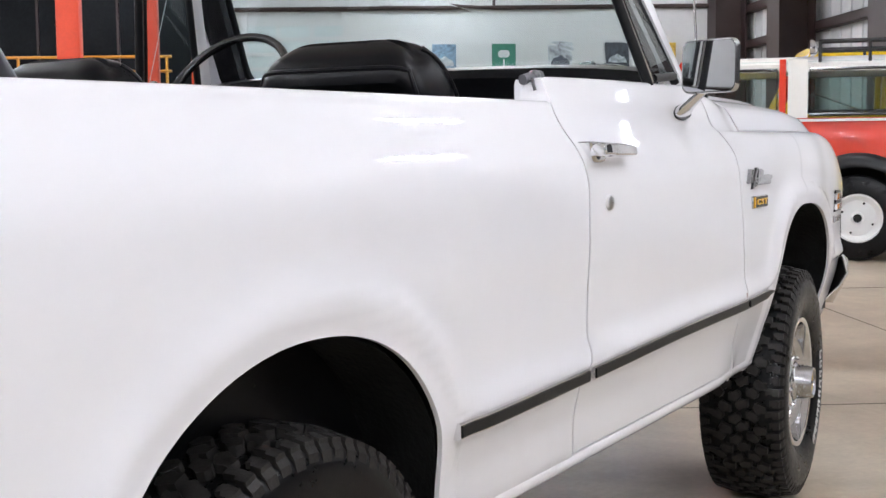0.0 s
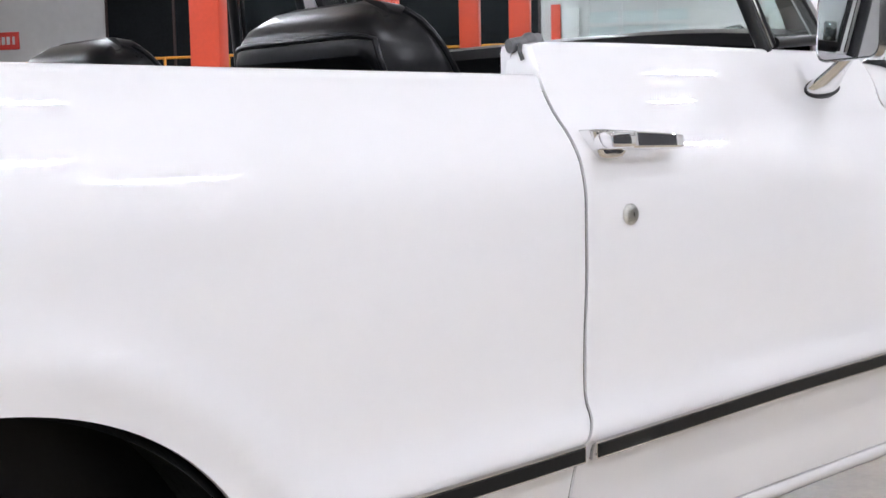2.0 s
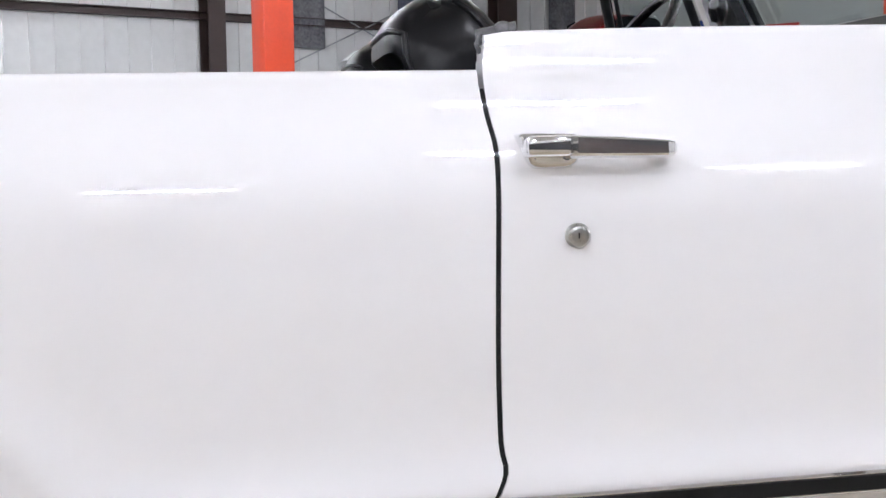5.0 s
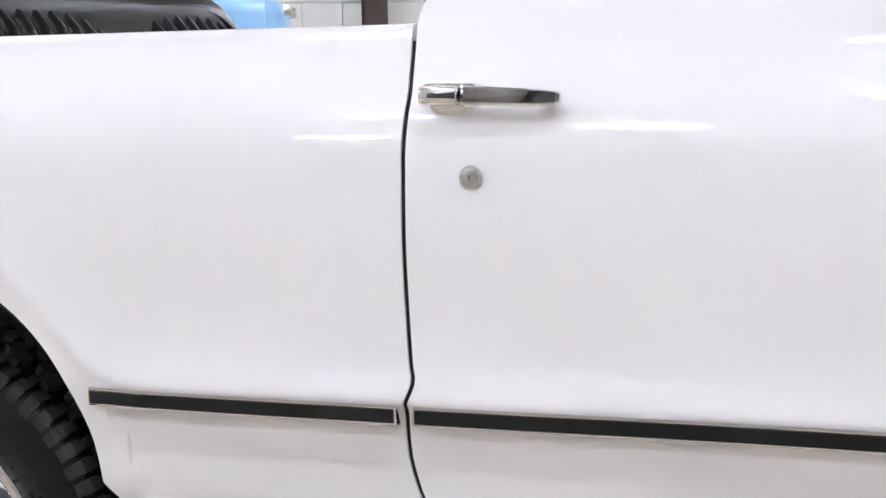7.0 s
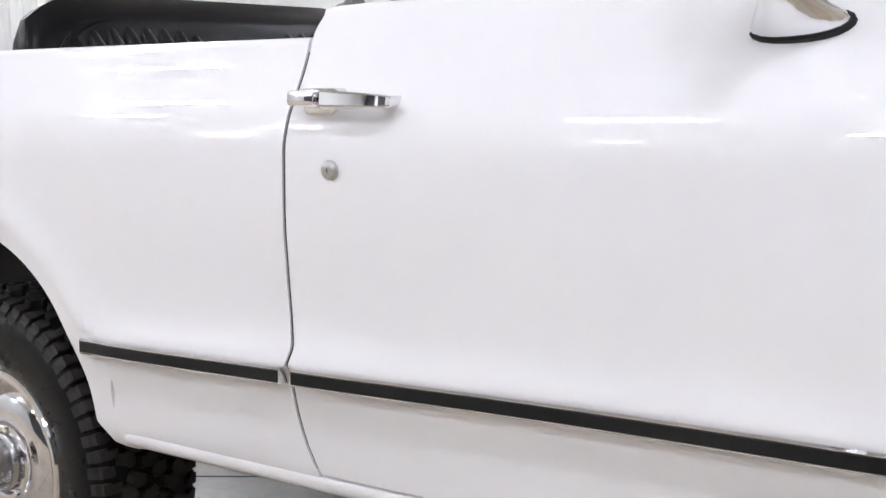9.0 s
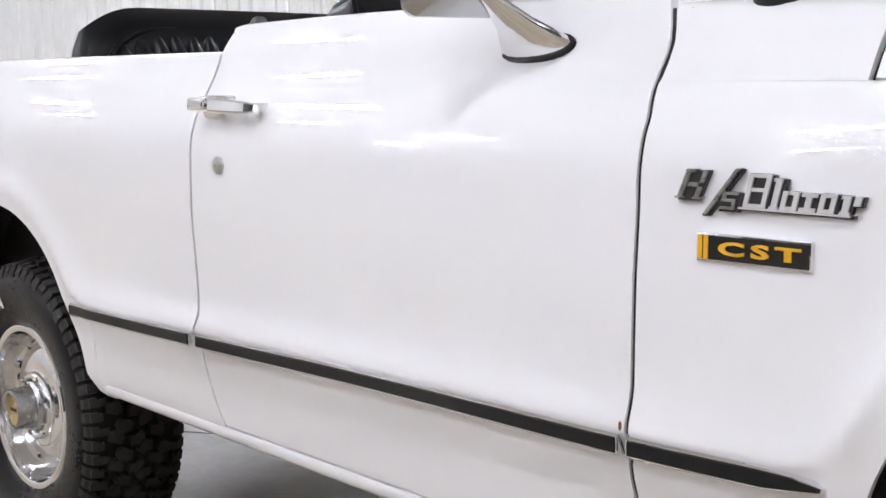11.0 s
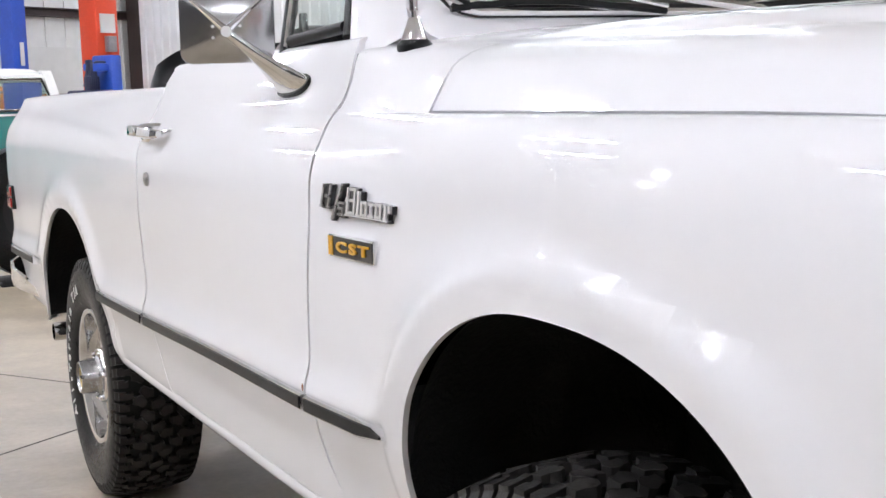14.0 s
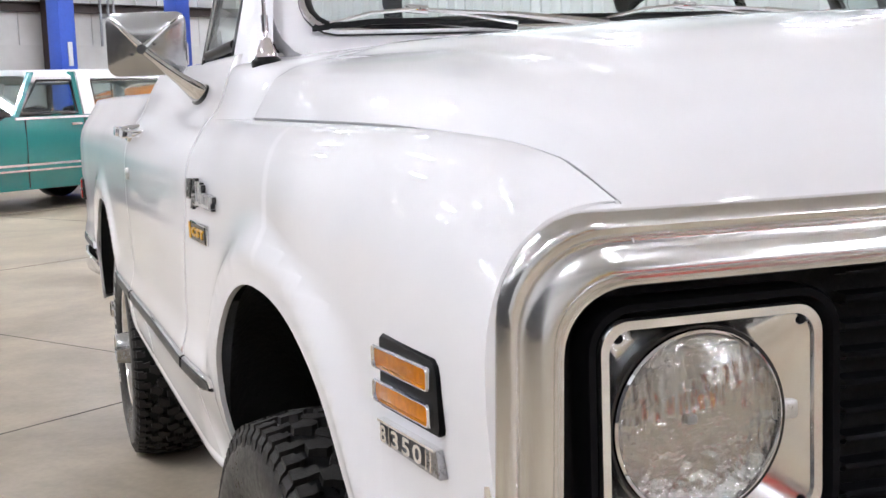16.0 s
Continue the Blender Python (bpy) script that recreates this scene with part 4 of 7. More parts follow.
def plate_badge():
    b = new("trim_badge")
    b.parent = truck
    tagged(b, label="black and yellow rectangular trim badge lettered CST")
    x0, x1, z0, z1 = 2.058, 2.214, 0.956, 0.9915
    h = lambda x: side_half(x, 0.974)
    m = Matrix.Translation(((x0 + x1) / 2, -(h(x0) + h(x1)) / 2, (z0 + z1) / 2)) @ Matrix.Rotation(math.atan2(h(x0) - h(x1), x1 - x0), 4, "Z")
    w, hh = (x1 - x0) / 2, (z1 - z0) / 2
    bm = bmesh.new()
    box(bm, -w, -0.007, -hh, w, 0.006, hh, m, 0.0015)
    part("frame", bm, CHROME, b, "thin chrome frame")
    bm = bmesh.new()
    box(bm, -w + 0.003, -0.0085, -hh + 0.003, w - 0.002, 0.0, hh - 0.003, m)
    part("field", bm, BLACK, b, "black enamel field")
    for k in range(2):
        bm = bmesh.new()
        box(bm, -w + 0.003 + k * 0.0085, -0.010, -hh + 0.003, -w + 0.0095 + k * 0.0085, -0.002, hh - 0.003, m, 0.0006)
        part("yellow_bar", bm, YELLOW, b)
    for ch, lx in (("C", -0.027), ("S", 0.0125), ("T", 0.0495)):
        bm = lettering(ch, 0.026, 0.0012, 1, 0, 0.0009)
        fit_letter = Matrix.Translation((lx, -0.0095, -0.0005)) @ Matrix.Rotation(radians(90), 4, "X") @ Matrix.Diagonal((2.05, 0.86, 1, 1))
        for v in bm.verts:
            v.co = m @ fit_letter @ v.co
        part("letter", bm, YELLOW, b, "yellow letter " + ch, smooth=False)


plate_badge()


def side_lamp():
    """Side marker lamp on the fender: black plate, two amber lenses in bright frames, and the engine badge below."""
    lamp = new("side_marker_lamp")
    lamp.parent = truck
    tagged(lamp, label="twin amber side marker lamp in a black plate with chrome rims")
    h0, h1 = side_half(3.19, 0.92), side_half(3.36, 0.92)
    m = Matrix.Translation((3.184, -h0, 0)) @ Matrix.Rotation(math.atan2(h0 - h1, 0.17), 4, "Z")
    bm = bmesh.new()
    pts = [(0.0, 0.888), (0.140, 0.887), (0.146, 0.890), (0.148, 0.896), (0.1445, 0.948), (0.142, 0.956), (0.134, 0.962), (0.006, 0.966), (0.001, 0.963), (0.0, 0.956)]
    lo = [bm.verts.new(m @ Vector((x, 0.012, z))) for x, z in pts]
    up = [bm.verts.new(m @ Vector((x, -0.003, z))) for x, z in pts]
    cx, cz = 0.09, 0.927
    rim = [bm.verts.new(m @ Vector((x + (cx - x) * 0.03, -0.006, z + (cz - z) * 0.05))) for x, z in pts]
    n = len(pts)
    for i in range(n):
        j = (i + 1) % n
        bm.faces.new((lo[i], lo[j], up[j], up[i]))
        bm.faces.new((up[i], up[j], rim[j], rim[i]))
    bm.faces.new(rim)
    part("plate", bm, SATINBLACK, lamp, "black plate")
    for z0, z1 in ((0.9300, 0.9545), (0.8945, 0.9185)):
        bm = bmesh.new()
        r = 0.004
        a = [(-0.006 + r, z0), (0.135 - r, z0), (0.135 - r * 0.3, z0 + r * 0.3), (0.135, z0 + r), (0.135, z1 - r), (0.135 - r * 0.3, z1 - r * 0.3), (0.135 - r, z1), (-0.006 + r, z1), (-0.006 + r * 0.3, z1 - r * 0.3), (-0.006, z1 - r), (-0.006, z0 + r), (-0.006 + r * 0.3, z0 + r * 0.3)]
        zc = (z0 + z1) / 2
        rows = []
        for g, y in ((0, -0.002), (0, -0.0105), (0.0009, -0.0125), (0.0022, -0.0125), (0.0032, -0.008)):
            rows.append([m @ Vector((x + (g if x < 0.1 else -g), y, z + (g if z < zc else -g))) for x, z in a])
        sheet(bm, rows, True)
        part("rim", bm, CHROME, lamp, "chrome rim", smooth=False)
        bm = bmesh.new()
        box(bm, -0.0030, -0.0095, z0 + 0.003, 0.132, -0.002, z1 - 0.003, m, 0.0015)
        part("lens", bm, AMBER, lamp, "amber plastic lens")
    badge = new("engine_badge")
    badge.parent = truck
    tagged(badge, label="grey cast engine badge with raised figures 350")
    m = m @ Matrix.Translation((-0.004, 0, 0.8725)) @ Matrix.Diagonal((0.88, 1, 0.92, 1)) @ Matrix.Translation((0, 0, -0.8725))
    bm = bmesh.new()
    pts = [(0.0, 0.848), (0.168, 0.844), (0.160, 0.874), (0.0, 0.874)]
    lo = [bm.verts.new(m @ Vector((x, 0.012, z))) for x, z in pts]
    up = [bm.verts.new(m @ Vector((x, -0.006, z))) for x, z in pts]
    for i in range(4):
        bm.faces.new((lo[i], lo[(i + 1) % 4], up[(i + 1) % 4], up[i]))
    bm.faces.new(up)
    part("plate", bm, CASTGREY, badge, smooth=False)
    for x0, x1 in ((0.003, 0.0325), (0.0375, 0.1365)):
        bm = bmesh.new()
        box(bm, x0, -0.0068, 0.8500, x1, -0.003, 0.8715, m)
        part("field", bm, BADGEBACK, badge, "dark painted field", smooth=False)
    for txt, x, sx in (("8", 0.017, 1.5), ("3", 0.053, 2.0), ("5", 0.085, 2.0), ("0", 0.1165, 2.0)):
        bm = lettering(txt, 0.026, 0.0018, 1.08, 0, 0.0006)
        mm = m @ Matrix.Translation((x, -0.0075, 0.8595)) @ Matrix.Rotation(radians(90), 4, "X") @ Matrix.Diagonal((sx, 1.05, 1, 1))
        for v in bm.verts:
            v.co = mm @ v.co
        part("raised_figure", bm, TRIM, badge, "bright raised figure", smooth=False)
    for x in (0.0335, 0.138, 0.150):
        bm = bmesh.new()
        box(bm, x, -0.009, 0.849, x + 0.003, 0, 0.872, m)
        part("rib", bm, TRIM, badge, smooth=False)
    bm = bmesh.new()
    box(bm, 0.0, -0.009, 0.8725, 0.16, 0, 0.8755, m)
    part("top_edge", bm, TRIM, badge, smooth=False)


side_lamp()

# ---- front face ----
def rounded(y0, y1, z0, z1, r, x, n=9):
    pts = []
    for cy, cz, a0 in ((y1 - r, z1 - r, 0), (y0 + r, z1 - r, 90), (y0 + r, z0 + r, 180), (y1 - r, z0 + r, 270)):
        for k in range(n):
            t = radians(a0 + 90 * k / (n - 1))
            pts.append(Vector((x, cy + r * math.cos(t), cz + r * math.sin(t))))
    return pts


def bowed(pts):
    return [Vector((p.x + 0.035 * (1 - (p.y / 0.9) ** 2) - 0.02 * max(abs(p.y) - 0.72, 0) / 0.18, p.y * (1 + 0.035 * (0.95 - p.z)), p.z)) for p in pts]


grille = new("grille")
grille.parent = truck
tagged(grille, label="wide bright grille surround with black inner panel and bars")
bm = bmesh.new()
rows = []
for d, x in ((-0.002, 3.420), (-0.001, 3.430), (0.002, 3.4375), (0.007, 3.4435), (0.013, 3.4455), (0.019, 3.443), (0.0235, 3.437), (0.0255, 3.428), (0.0275, 3.4245), (0.030, 3.4245), (0.036, 3.4285), (0.043, 3.432), (0.050, 3.4345),
             (0.0545, 3.4345), (0.0575, 3.430), (0.0595, 3.4245), (0.062, 3.4245), (0.0645, 3.428), (0.067, 3.427), (0.0695, 3.420), (0.070, 3.395), (0.070, 3.36)):
    rows.append(bowed(rounded(-0.897 + d, 0.897 - d, 0.715 + d, 1.102 - d, 0.092 - d * 0.45, x)))
sheet(bm, rows, True)
part("surround", bm, TRIM, grille, "brushed bright metal surround with ribs")
bm = bmesh.new()
inner = bowed(rounded(-0.832, 0.832, 0.783, 1.033, 0.055, 3.378))
back = bowed(rounded(-0.832, 0.832, 0.783, 1.033, 0.055, 3.33))
vs = sheet(bm, [inner, back], True)
bm.faces.new(vs[-1])
part("backing", bm, SATINBLACK, grille, "black painted inner panel")
for k in range(9):
    bm = bmesh.new()
    z = 0.795 + k * 0.0285
    rows = []
    for y in np.linspace(-0.515, 0.515, 24):
        xx = 3.372 + 0.035 * (1 - (y / 0.9) ** 2)
        rows.append([Vector((xx - 0.02, y, z - 0.006)), Vector((xx, y, z - 0.004)), Vector((xx + 0.003, y, z)), Vector((xx, y, z + 0.004)), Vector((xx - 0.02, y, z + 0.006))])
    sheet(bm, rows)
    part("bar", bm, SATINBLACK, grille, "black horizontal bar")


# white lip that closes the joint between the hood, the fenders and the surround
bm = bmesh.new()
sheet(bm, [bowed(rounded(-0.894, 0.894, 0.72, 1.0995 + h, 0.092, x))[2:16] for x, h in ((3.424, 0.002), (3.419, 0.0085), (3.405, 0.0105), (3.37, 0.008), (3.34, 0.0))])
part("header_lip", bm, WHITE, truck, "white lip above the grille")


def headlight(s):
    hl = new("headlight")
    hl.parent = truck
    tagged(hl, label="round sealed-beam headlight in a square bright bezel")
    cy, cz = s * 0.663, 0.888
    ly = s * 0.676

    def frame_loop(hy, hz, r, x):
        """A rounded rectangle with points along its straight sides too."""
        pts, loop = rounded(cy - hy, cy + hy, cz - hz, cz + hz, r, x), []
        for i, p in enumerate(pts):
            loop.append(p)
            if i % 9 == 8:
                loop += [p.lerp(pts[(i + 1) % len(pts)], k / 12) for k in range(1, 12)]
        return loop
    bm = bmesh.new()
    sheet(bm, [frame_loop(0.138, 0.127, 0.046, 3.37), frame_loop(0.138, 0.127, 0.046, 3.400), frame_loop(0.135, 0.124, 0.044, 3.405), frame_loop(0.128, 0.117, 0.038, 3.404), frame_loop(0.124, 0.113, 0.036, 3.388)], True)
    part("black_rim", bm, SATINBLACK, hl, "raised black rim")
    bm = bmesh.new()
    sq = [frame_loop(0.122, 0.110, 0.030, 3.384), frame_loop(0.122, 0.110, 0.030, 3.396), frame_loop(0.1195, 0.1075, 0.029, 3.3985), frame_loop(0.111, 0.099, 0.024, 3.3975), frame_loop(0.109, 0.0975, 0.023, 3.393)]
    ring, half = [], []
    for p in sq[-1]:
        a = math.atan2(p.z - cz, p.y - ly)
        ring.append(Vector((3.381, ly + 0.0955 * math.cos(a), cz + 0.0955 * math.sin(a))))
        half.append((p + ring[-1]) / 2 + Vector((-0.001, 0, 0)))
    sheet(bm, sq + [half, ring, [Vector((3.35, p.y, p.z)) for p in ring]], True)
    part("bezel", bm, TRIM, hl, "bright satin square bezel")
    bm = bmesh.new()
    lathe(bm, [(0.0965, 3.366), (0.0970, 3.386), (0.0955, 3.390), (0.0925, 3.390), (0.0915, 3.384), (0.0915, 3.36)], "X", 72, (0, ly, cz))
    part("seal_ring", bm, BLACK, hl, "black ring round the lamp")
    bm = bmesh.new()
    lathe(bm, [(0.0915, 3.382), (0.0910, 3.392), (0.0885, 3.394), (0.0865, 3.390)], "X", 72, (0, ly, cz))
    part("retaining_ring", bm, CHROME, hl, "chrome retaining ring")
    bm = bmesh.new()
    prof = [(0.0885 * k / 14, 3.413 - 0.022 * (k / 14) ** 2.2) for k in range(15)]
    prof += [(r, x - 0.004) for r, x in prof[::-1]]
    lathe(bm, prof, "X", 72, (0, ly, cz))
    g = part("lens", bm, LENS, hl, "fluted clear lens")
    g.visible_shadow = False
    bm = bmesh.new()
    lathe(bm, [(0.0905, 3.386), (0.0840, 3.381), (0.068, 3.376), (0.04, 3.3725), (0.012, 3.371), (0.0, 3.371)], "X", 72, (0, ly, cz))
    part("reflector", bm, REFLECTOR, hl, "polished reflector bowl")
    bm = bmesh.new()
    box(bm, 3.366, ly - 0.006, cz - 0.005, 3.378, ly + 0.006, cz + 0.005, bevel=0.003)
    part("bulb_shield", bm, GREYMETAL, hl)
    for dy, dz in ((-0.099, 0.091), (0.099, 0.091), (-0.099, -0.091), (0.099, -0.091)):
        bm = bmesh.new()
        lathe(bm, [(0.0, 3.396), (0.004, 3.395), (0.0055, 3.392), (0.0055, 3.37)], "X", 12, (0, cy + dy, cz + dz))
        part("screw", bm, SATINBLACK, hl, "small dark bezel screw")
    bm = bmesh.new()
    box(bm, 3.376, ly + 0.086, cz - 0.009, 3.3895, ly + 0.112, cz + 0.011, bevel=0.004)
    part("adjuster", bm, LOCKSTEEL, hl, "dull steel adjuster tab")


headlight(-1)
headlight(1)

# body below and behind the face, inner structure
bm = bmesh.new()
box(bm, 3.15, -0.86, 0.52, 3.36, 0.86, 1.05)
box(bm, 2.1, -0.42, 0.55, 3.2, 0.42, 1.12)
part("radiator_support", bm, UNDER, truck, "dark inner engine bay")
for s in sides:
    for arch, name in ((ARCH_F, "wheel_well"), (ARCH_R, "wheel_well")):
        cx, cz, a, b, _, _ = arch
        bm = bmesh.new()
        rows = []
        lip = side_half(cx, cz + b) - 0.013
        for y in (lip, lip - 0.03, 0.60, 0.44):
            g = 1.001 + 0.05 * min((lip - y) / 0.03, 1)
            row = [Vector((cx + arch_side(arch, cx + 1)[0] * g * (1.0 if cx > 1 else 1.07), s * y, 0.49))]
            for t in np.linspace(0, math.pi, 48):
                c, d = math.cos(t), math.sin(t)
                al, n = arch_side(arch, cx + c)
                if cx < 1:
                    n = 2.0
                k = (abs(c) ** n + d ** n) ** (-1 / n)
                row.append(Vector((cx + al * g * c * k, s * y, cz + b * g * d * k)))
            row += [Vector((cx - arch_side(arch, cx - 1)[0] * g * (1.02 if cx > 1 else 1.05), s * y, 0.49))]
            for p in row:
                p.y = s * min(y, side_half(p.x, p.z) - 0.0085 - (lip - y))
            rows.append(row)
        sheet(bm, rows)
        bm.faces.new([bm.verts.new((p.x, s * 0.44, p.z)) for p in rows[-1]])
        part(name, bm, UNDER, truck, "black undercoated wheel well")
bm = bmesh.new()
box(bm, -1.0, -0.86, 0.50, 2.25, 0.86, 0.56)
part("floor_pan", bm, VINYLDARK, truck, "black carpeted floor")
bm = bmesh.new()
for s in sides:
    box(bm, -1.1, s * 0.45 - 0.04, 0.42, 3.3, s * 0.45 + 0.04, 0.52, bevel=0.01)
part("chassis_rail", bm, UNDER, truck, "black chassis rails")
bm = bmesh.new()
for x in (0.0, 2.642):
    rod(bm, (x, -0.70, 0.37), (x, 0.70, 0.37), 0.05)
    bmesh.ops.create_uvsphere(bm, u_segments=16, v_segments=10, radius=0.14, matrix=Matrix.Translation((x, 0.05, 0.37)))
part("axle", bm, UNDER, truck, "black axles")

# tail end, inner panels, tailgate
bm = bmesh.new()
rows = []
for z in np.linspace(0.52, 1.225, 16):
    w = side_half(-1.12, z)
    row = []
    for k in range(25):
        q = -1 + 2 * k / 24
        row.append(Vector((-1.12 - 0.03 * (1 - abs(q) ** 8), w * q, z)))
    rows.append(row)
sheet(bm, rows)
part("tailgate", bm, WHITE, truck, "white tailgate")
bm = bmesh.new()
rows = [[Vector((x, s2 * 0.80, z)) for x in (-1.0, -0.2, 0.5, 0.88)] for s2 in (-1,) for z in (0.56, 1.22)]
sheet(bm, rows)
rows = [[Vector((x, 0.80, z)) for x in (-1.0, -0.2, 0.5, 0.88)] for z in (0.56, 1.22)]
sheet(bm, rows)
sheet(bm, [[Vector((-0.99, y, z)) for y in (-0.8, 0.8)] for z in (0.56, 1.2)])
part("inner_panel", bm, VINYL, truck, "black inner side panels")
for s in sides:
    rl = new("tail_marker")
    rl.parent = truck
    tagged(rl, label="red rear side marker in a dark rim")
    h = side_half(-0.96, 0.865)
    bm = bmesh.new()
    box(bm, -1.006, s * h - 0.012, 0.822, -0.912, s * h + 0.012, 0.908, bevel=0.004)
    part("rim", bm, BLACK, rl)
    bm = bmesh.new()
    for z0 in (0.829, 0.869):
        box(bm, -0.999, s * h - 0.016, z0, -0.919, s * h + 0.016, z0 + 0.034, bevel=0.003)
    part("lens", bm, REDLENS, rl)
# bumpers
def bumper(x, z, rear):
    bp = new("bumper")
    bp.parent = truck
    tagged(bp, label="chrome wrap-around bumper")
    bm = bmesh.new()
    rows, backs = [], []
    sg = -1 if rear else 1
    for k in range(61):
        q = -1 + 2 * k / 60
        out = math.copysign(1, q)
        if rear:
            # the end sweeps forward and down to a narrow tip
            e = max(abs(q) - 0.76, 0) / 0.24
            xx = x - 0.05 * (1 - q * q) + 0.40 * e ** 1.4
            yy = 1.15 * q if e == 0 else out * (0.874 + 0.123 * math.sin(min(e * 2.5, 1) * math.pi / 2) - 0.057 * max(e - 0.4, 0) / 0.6)
            mid = z + 0.03 * min(e * 4, 1) * (1 - e) - 0.045 * e
            tall = 0.080 * (1 - min(e * 2.5, 1)) + (0.042 - 0.030 * e ** 2) * min(e * 2.5, 1)
            flat = 1 - min(e * 1.5, 1)
            outer = [Vector((xx + 0.05 * flat, yy - out * 0.015 * e, mid + tall)), Vector((xx, yy, mid + tall * 0.9)), Vector((xx - 0.012 * flat, yy, mid + tall * 0.4)), Vector((xx - 0.004 * flat, yy, mid)),
                     Vector((xx - 0.010 * flat, yy, mid - tall * 0.6)), Vector((xx + 0.04 * flat, yy - out * 0.006 * e, mid - tall))]
        else:
            e = max(abs(q) - 0.74, 0) / 0.26
            xx = x + 0.05 * (1 - q * q) - 0.12 * (1 - math.cos(e * math.pi / 2))
            yy = q if e == 0 else out * (0.74 + 0.198 * math.sin(e * math.pi / 2))
            lift, tuck_in, rise_up, flat = 0.012 * e ** 2, 0.09 * e ** 2, 0.035 * e, 1 - e
            round_off = 0.03 * max(e - 0.8, 0) / 0.2
            outer = [Vector((xx - 0.05 * flat, yy - out * 0.02 * e, z + 0.085 + rise_up)), Vector((xx, yy - out * round_off * 0.5, z + 0.072 + rise_up)), Vector((xx + 0.012 * flat, yy, z + 0.03 + rise_up * 0.6)),
                     Vector((xx + 0.004 * flat, yy - out * tuck_in * 0.3, z + lift * 0.3)), Vector((xx + 0.010 * flat, yy - out * tuck_in * 0.75, z - 0.05 + lift)), Vector((xx - 0.04 * flat, yy - out * tuck_in, z - 0.075 + lift))]
        inner = [p + Vector((-sg * 0.006 * (1 - e), -out * 0.006 * e, -0.003 if i == 0 else 0.003 if i == 5 else 0)) for i, p in enumerate(outer)]
        rows.append(outer + inner[::-1])
        backs.append([p + Vector((-sg * 0.004, -out * 0.004 * e, -0.004 if i == 0 else 0.004 if i == 5 else 0)) for i, p in enumerate(inner)])
    vs = sheet(bm, rows, True)
    bm.faces.new(vs[0])
    bm.faces.new(vs[-1][::-1])
    part("blade", bm, CHROME, bp)
    bm = bmesh.new()
    sheet(bm, backs)
    part("back", bm, UNDER, bp, "dark unpolished back of the bumper")


bumper(3.50, 0.60, False)
bumper(-1.20, 0.56, True)

# exhaust tip beside the rear wheel
bm = bmesh.new()
lathe(bm, [(0.027, 0.22), (0.027, 0.0), (0.030, 0.0), (0.031, 0.004), (0.031, 0.22)], "Y", 28, (-0.57, -0.945, 0.42))
part("exhaust_tip", bm, CHROME, truck, "chrome exhaust tip")

# ---- wheels ----
def tread_blocks(bm, r, width):
    """Interlocking S-shaped blocks, each cut by a narrow sipe, between shoulder lugs that run down the sidewall."""
    n = 33
    da = math.tau / n
    first = [(-0.58, -0.30), (-0.34, -0.34), (-0.10, -0.45), (0.10, -0.38), (0.20, -0.20), (0.05, -0.03), (-0.14, 0.09), (-0.36, 0.03), (-0.58, 0.07)]
    second = [(-x, -z) for x, z in first]
    lane_w = 0.210

    def block(points, u0, a0, lane, low=0.017):
        cu = sum(p[0] for p in points) / len(points)
        cz = sum(p[1] for p in points) / len(points)
        top, base = [], []
        for px, pz in points:
            qx, qz = cu + (px - cu) * 0.92, cz + (pz - cz) * 0.90
            for lst, rr, ax, az in ((top, r, qx, qz), (base, r - low, px, pz)):
                u = u0 + lane * ax
                ang = a0 + da * az
                rr -= 0.010 * max(abs(u) - 0.22, 0) / 0.2
                lst.append(bm.verts.new((rr * math.cos(ang), u * width, rr * math.sin(ang))))
        bm.faces.new(top)
        m = len(top)
        for i in range(m):
            bm.faces.new((top[i], base[i], base[(i + 1) % m], top[(i + 1) % m]))
    for li in range(3):
        for k in range(n):
            a0 = (k + 0.5 * (li % 2)) * da
            for shape in (first, second):
                block([(-x if li % 2 else x, z) for x, z in shape], (li - 1) * lane_w, a0, lane_w)
    # shoulder lugs, long and short in turn, with a notch, and their feet on the sidewall
    for side in (-1, 1):
        for k in range(2 * n):
            a0 = (k * 0.5 + 0.12) * da
            long = k % 2 == 0
            inner = 0.315 if long else 0.365
            pts = [(inner, -0.16), (0.40, -0.20), (0.485, -0.19), (0.485, 0.16), (0.41, 0.17), (0.395, 0.05), (inner, 0.12)]
            block([(side * u, z) for u, z in pts], 0.0, a0, 1.0)
            ring = []
            for rr, y in ((r - 0.015, 0.468), (r - 0.030, 0.507), (r - (0.066 if long else 0.052), 0.522), (r - (0.070 if long else 0.056), 0.500)):
                ring.append([bm.verts.new((rr * math.cos(a0 + e * da), side * y * width, rr * math.sin(a0 + e * da))) for e in (-0.19, 0.16)])
            for i in range(3):
                bm.faces.new((ring[i][0], ring[i][1], ring[i + 1][1], ring[i + 1][0]))
            bm.faces.new([ring[i][0] for i in range(4)])
            bm.faces.new([ring[i][1] for i in range(4)][::-1])


R, W = 0.3725, 0.248


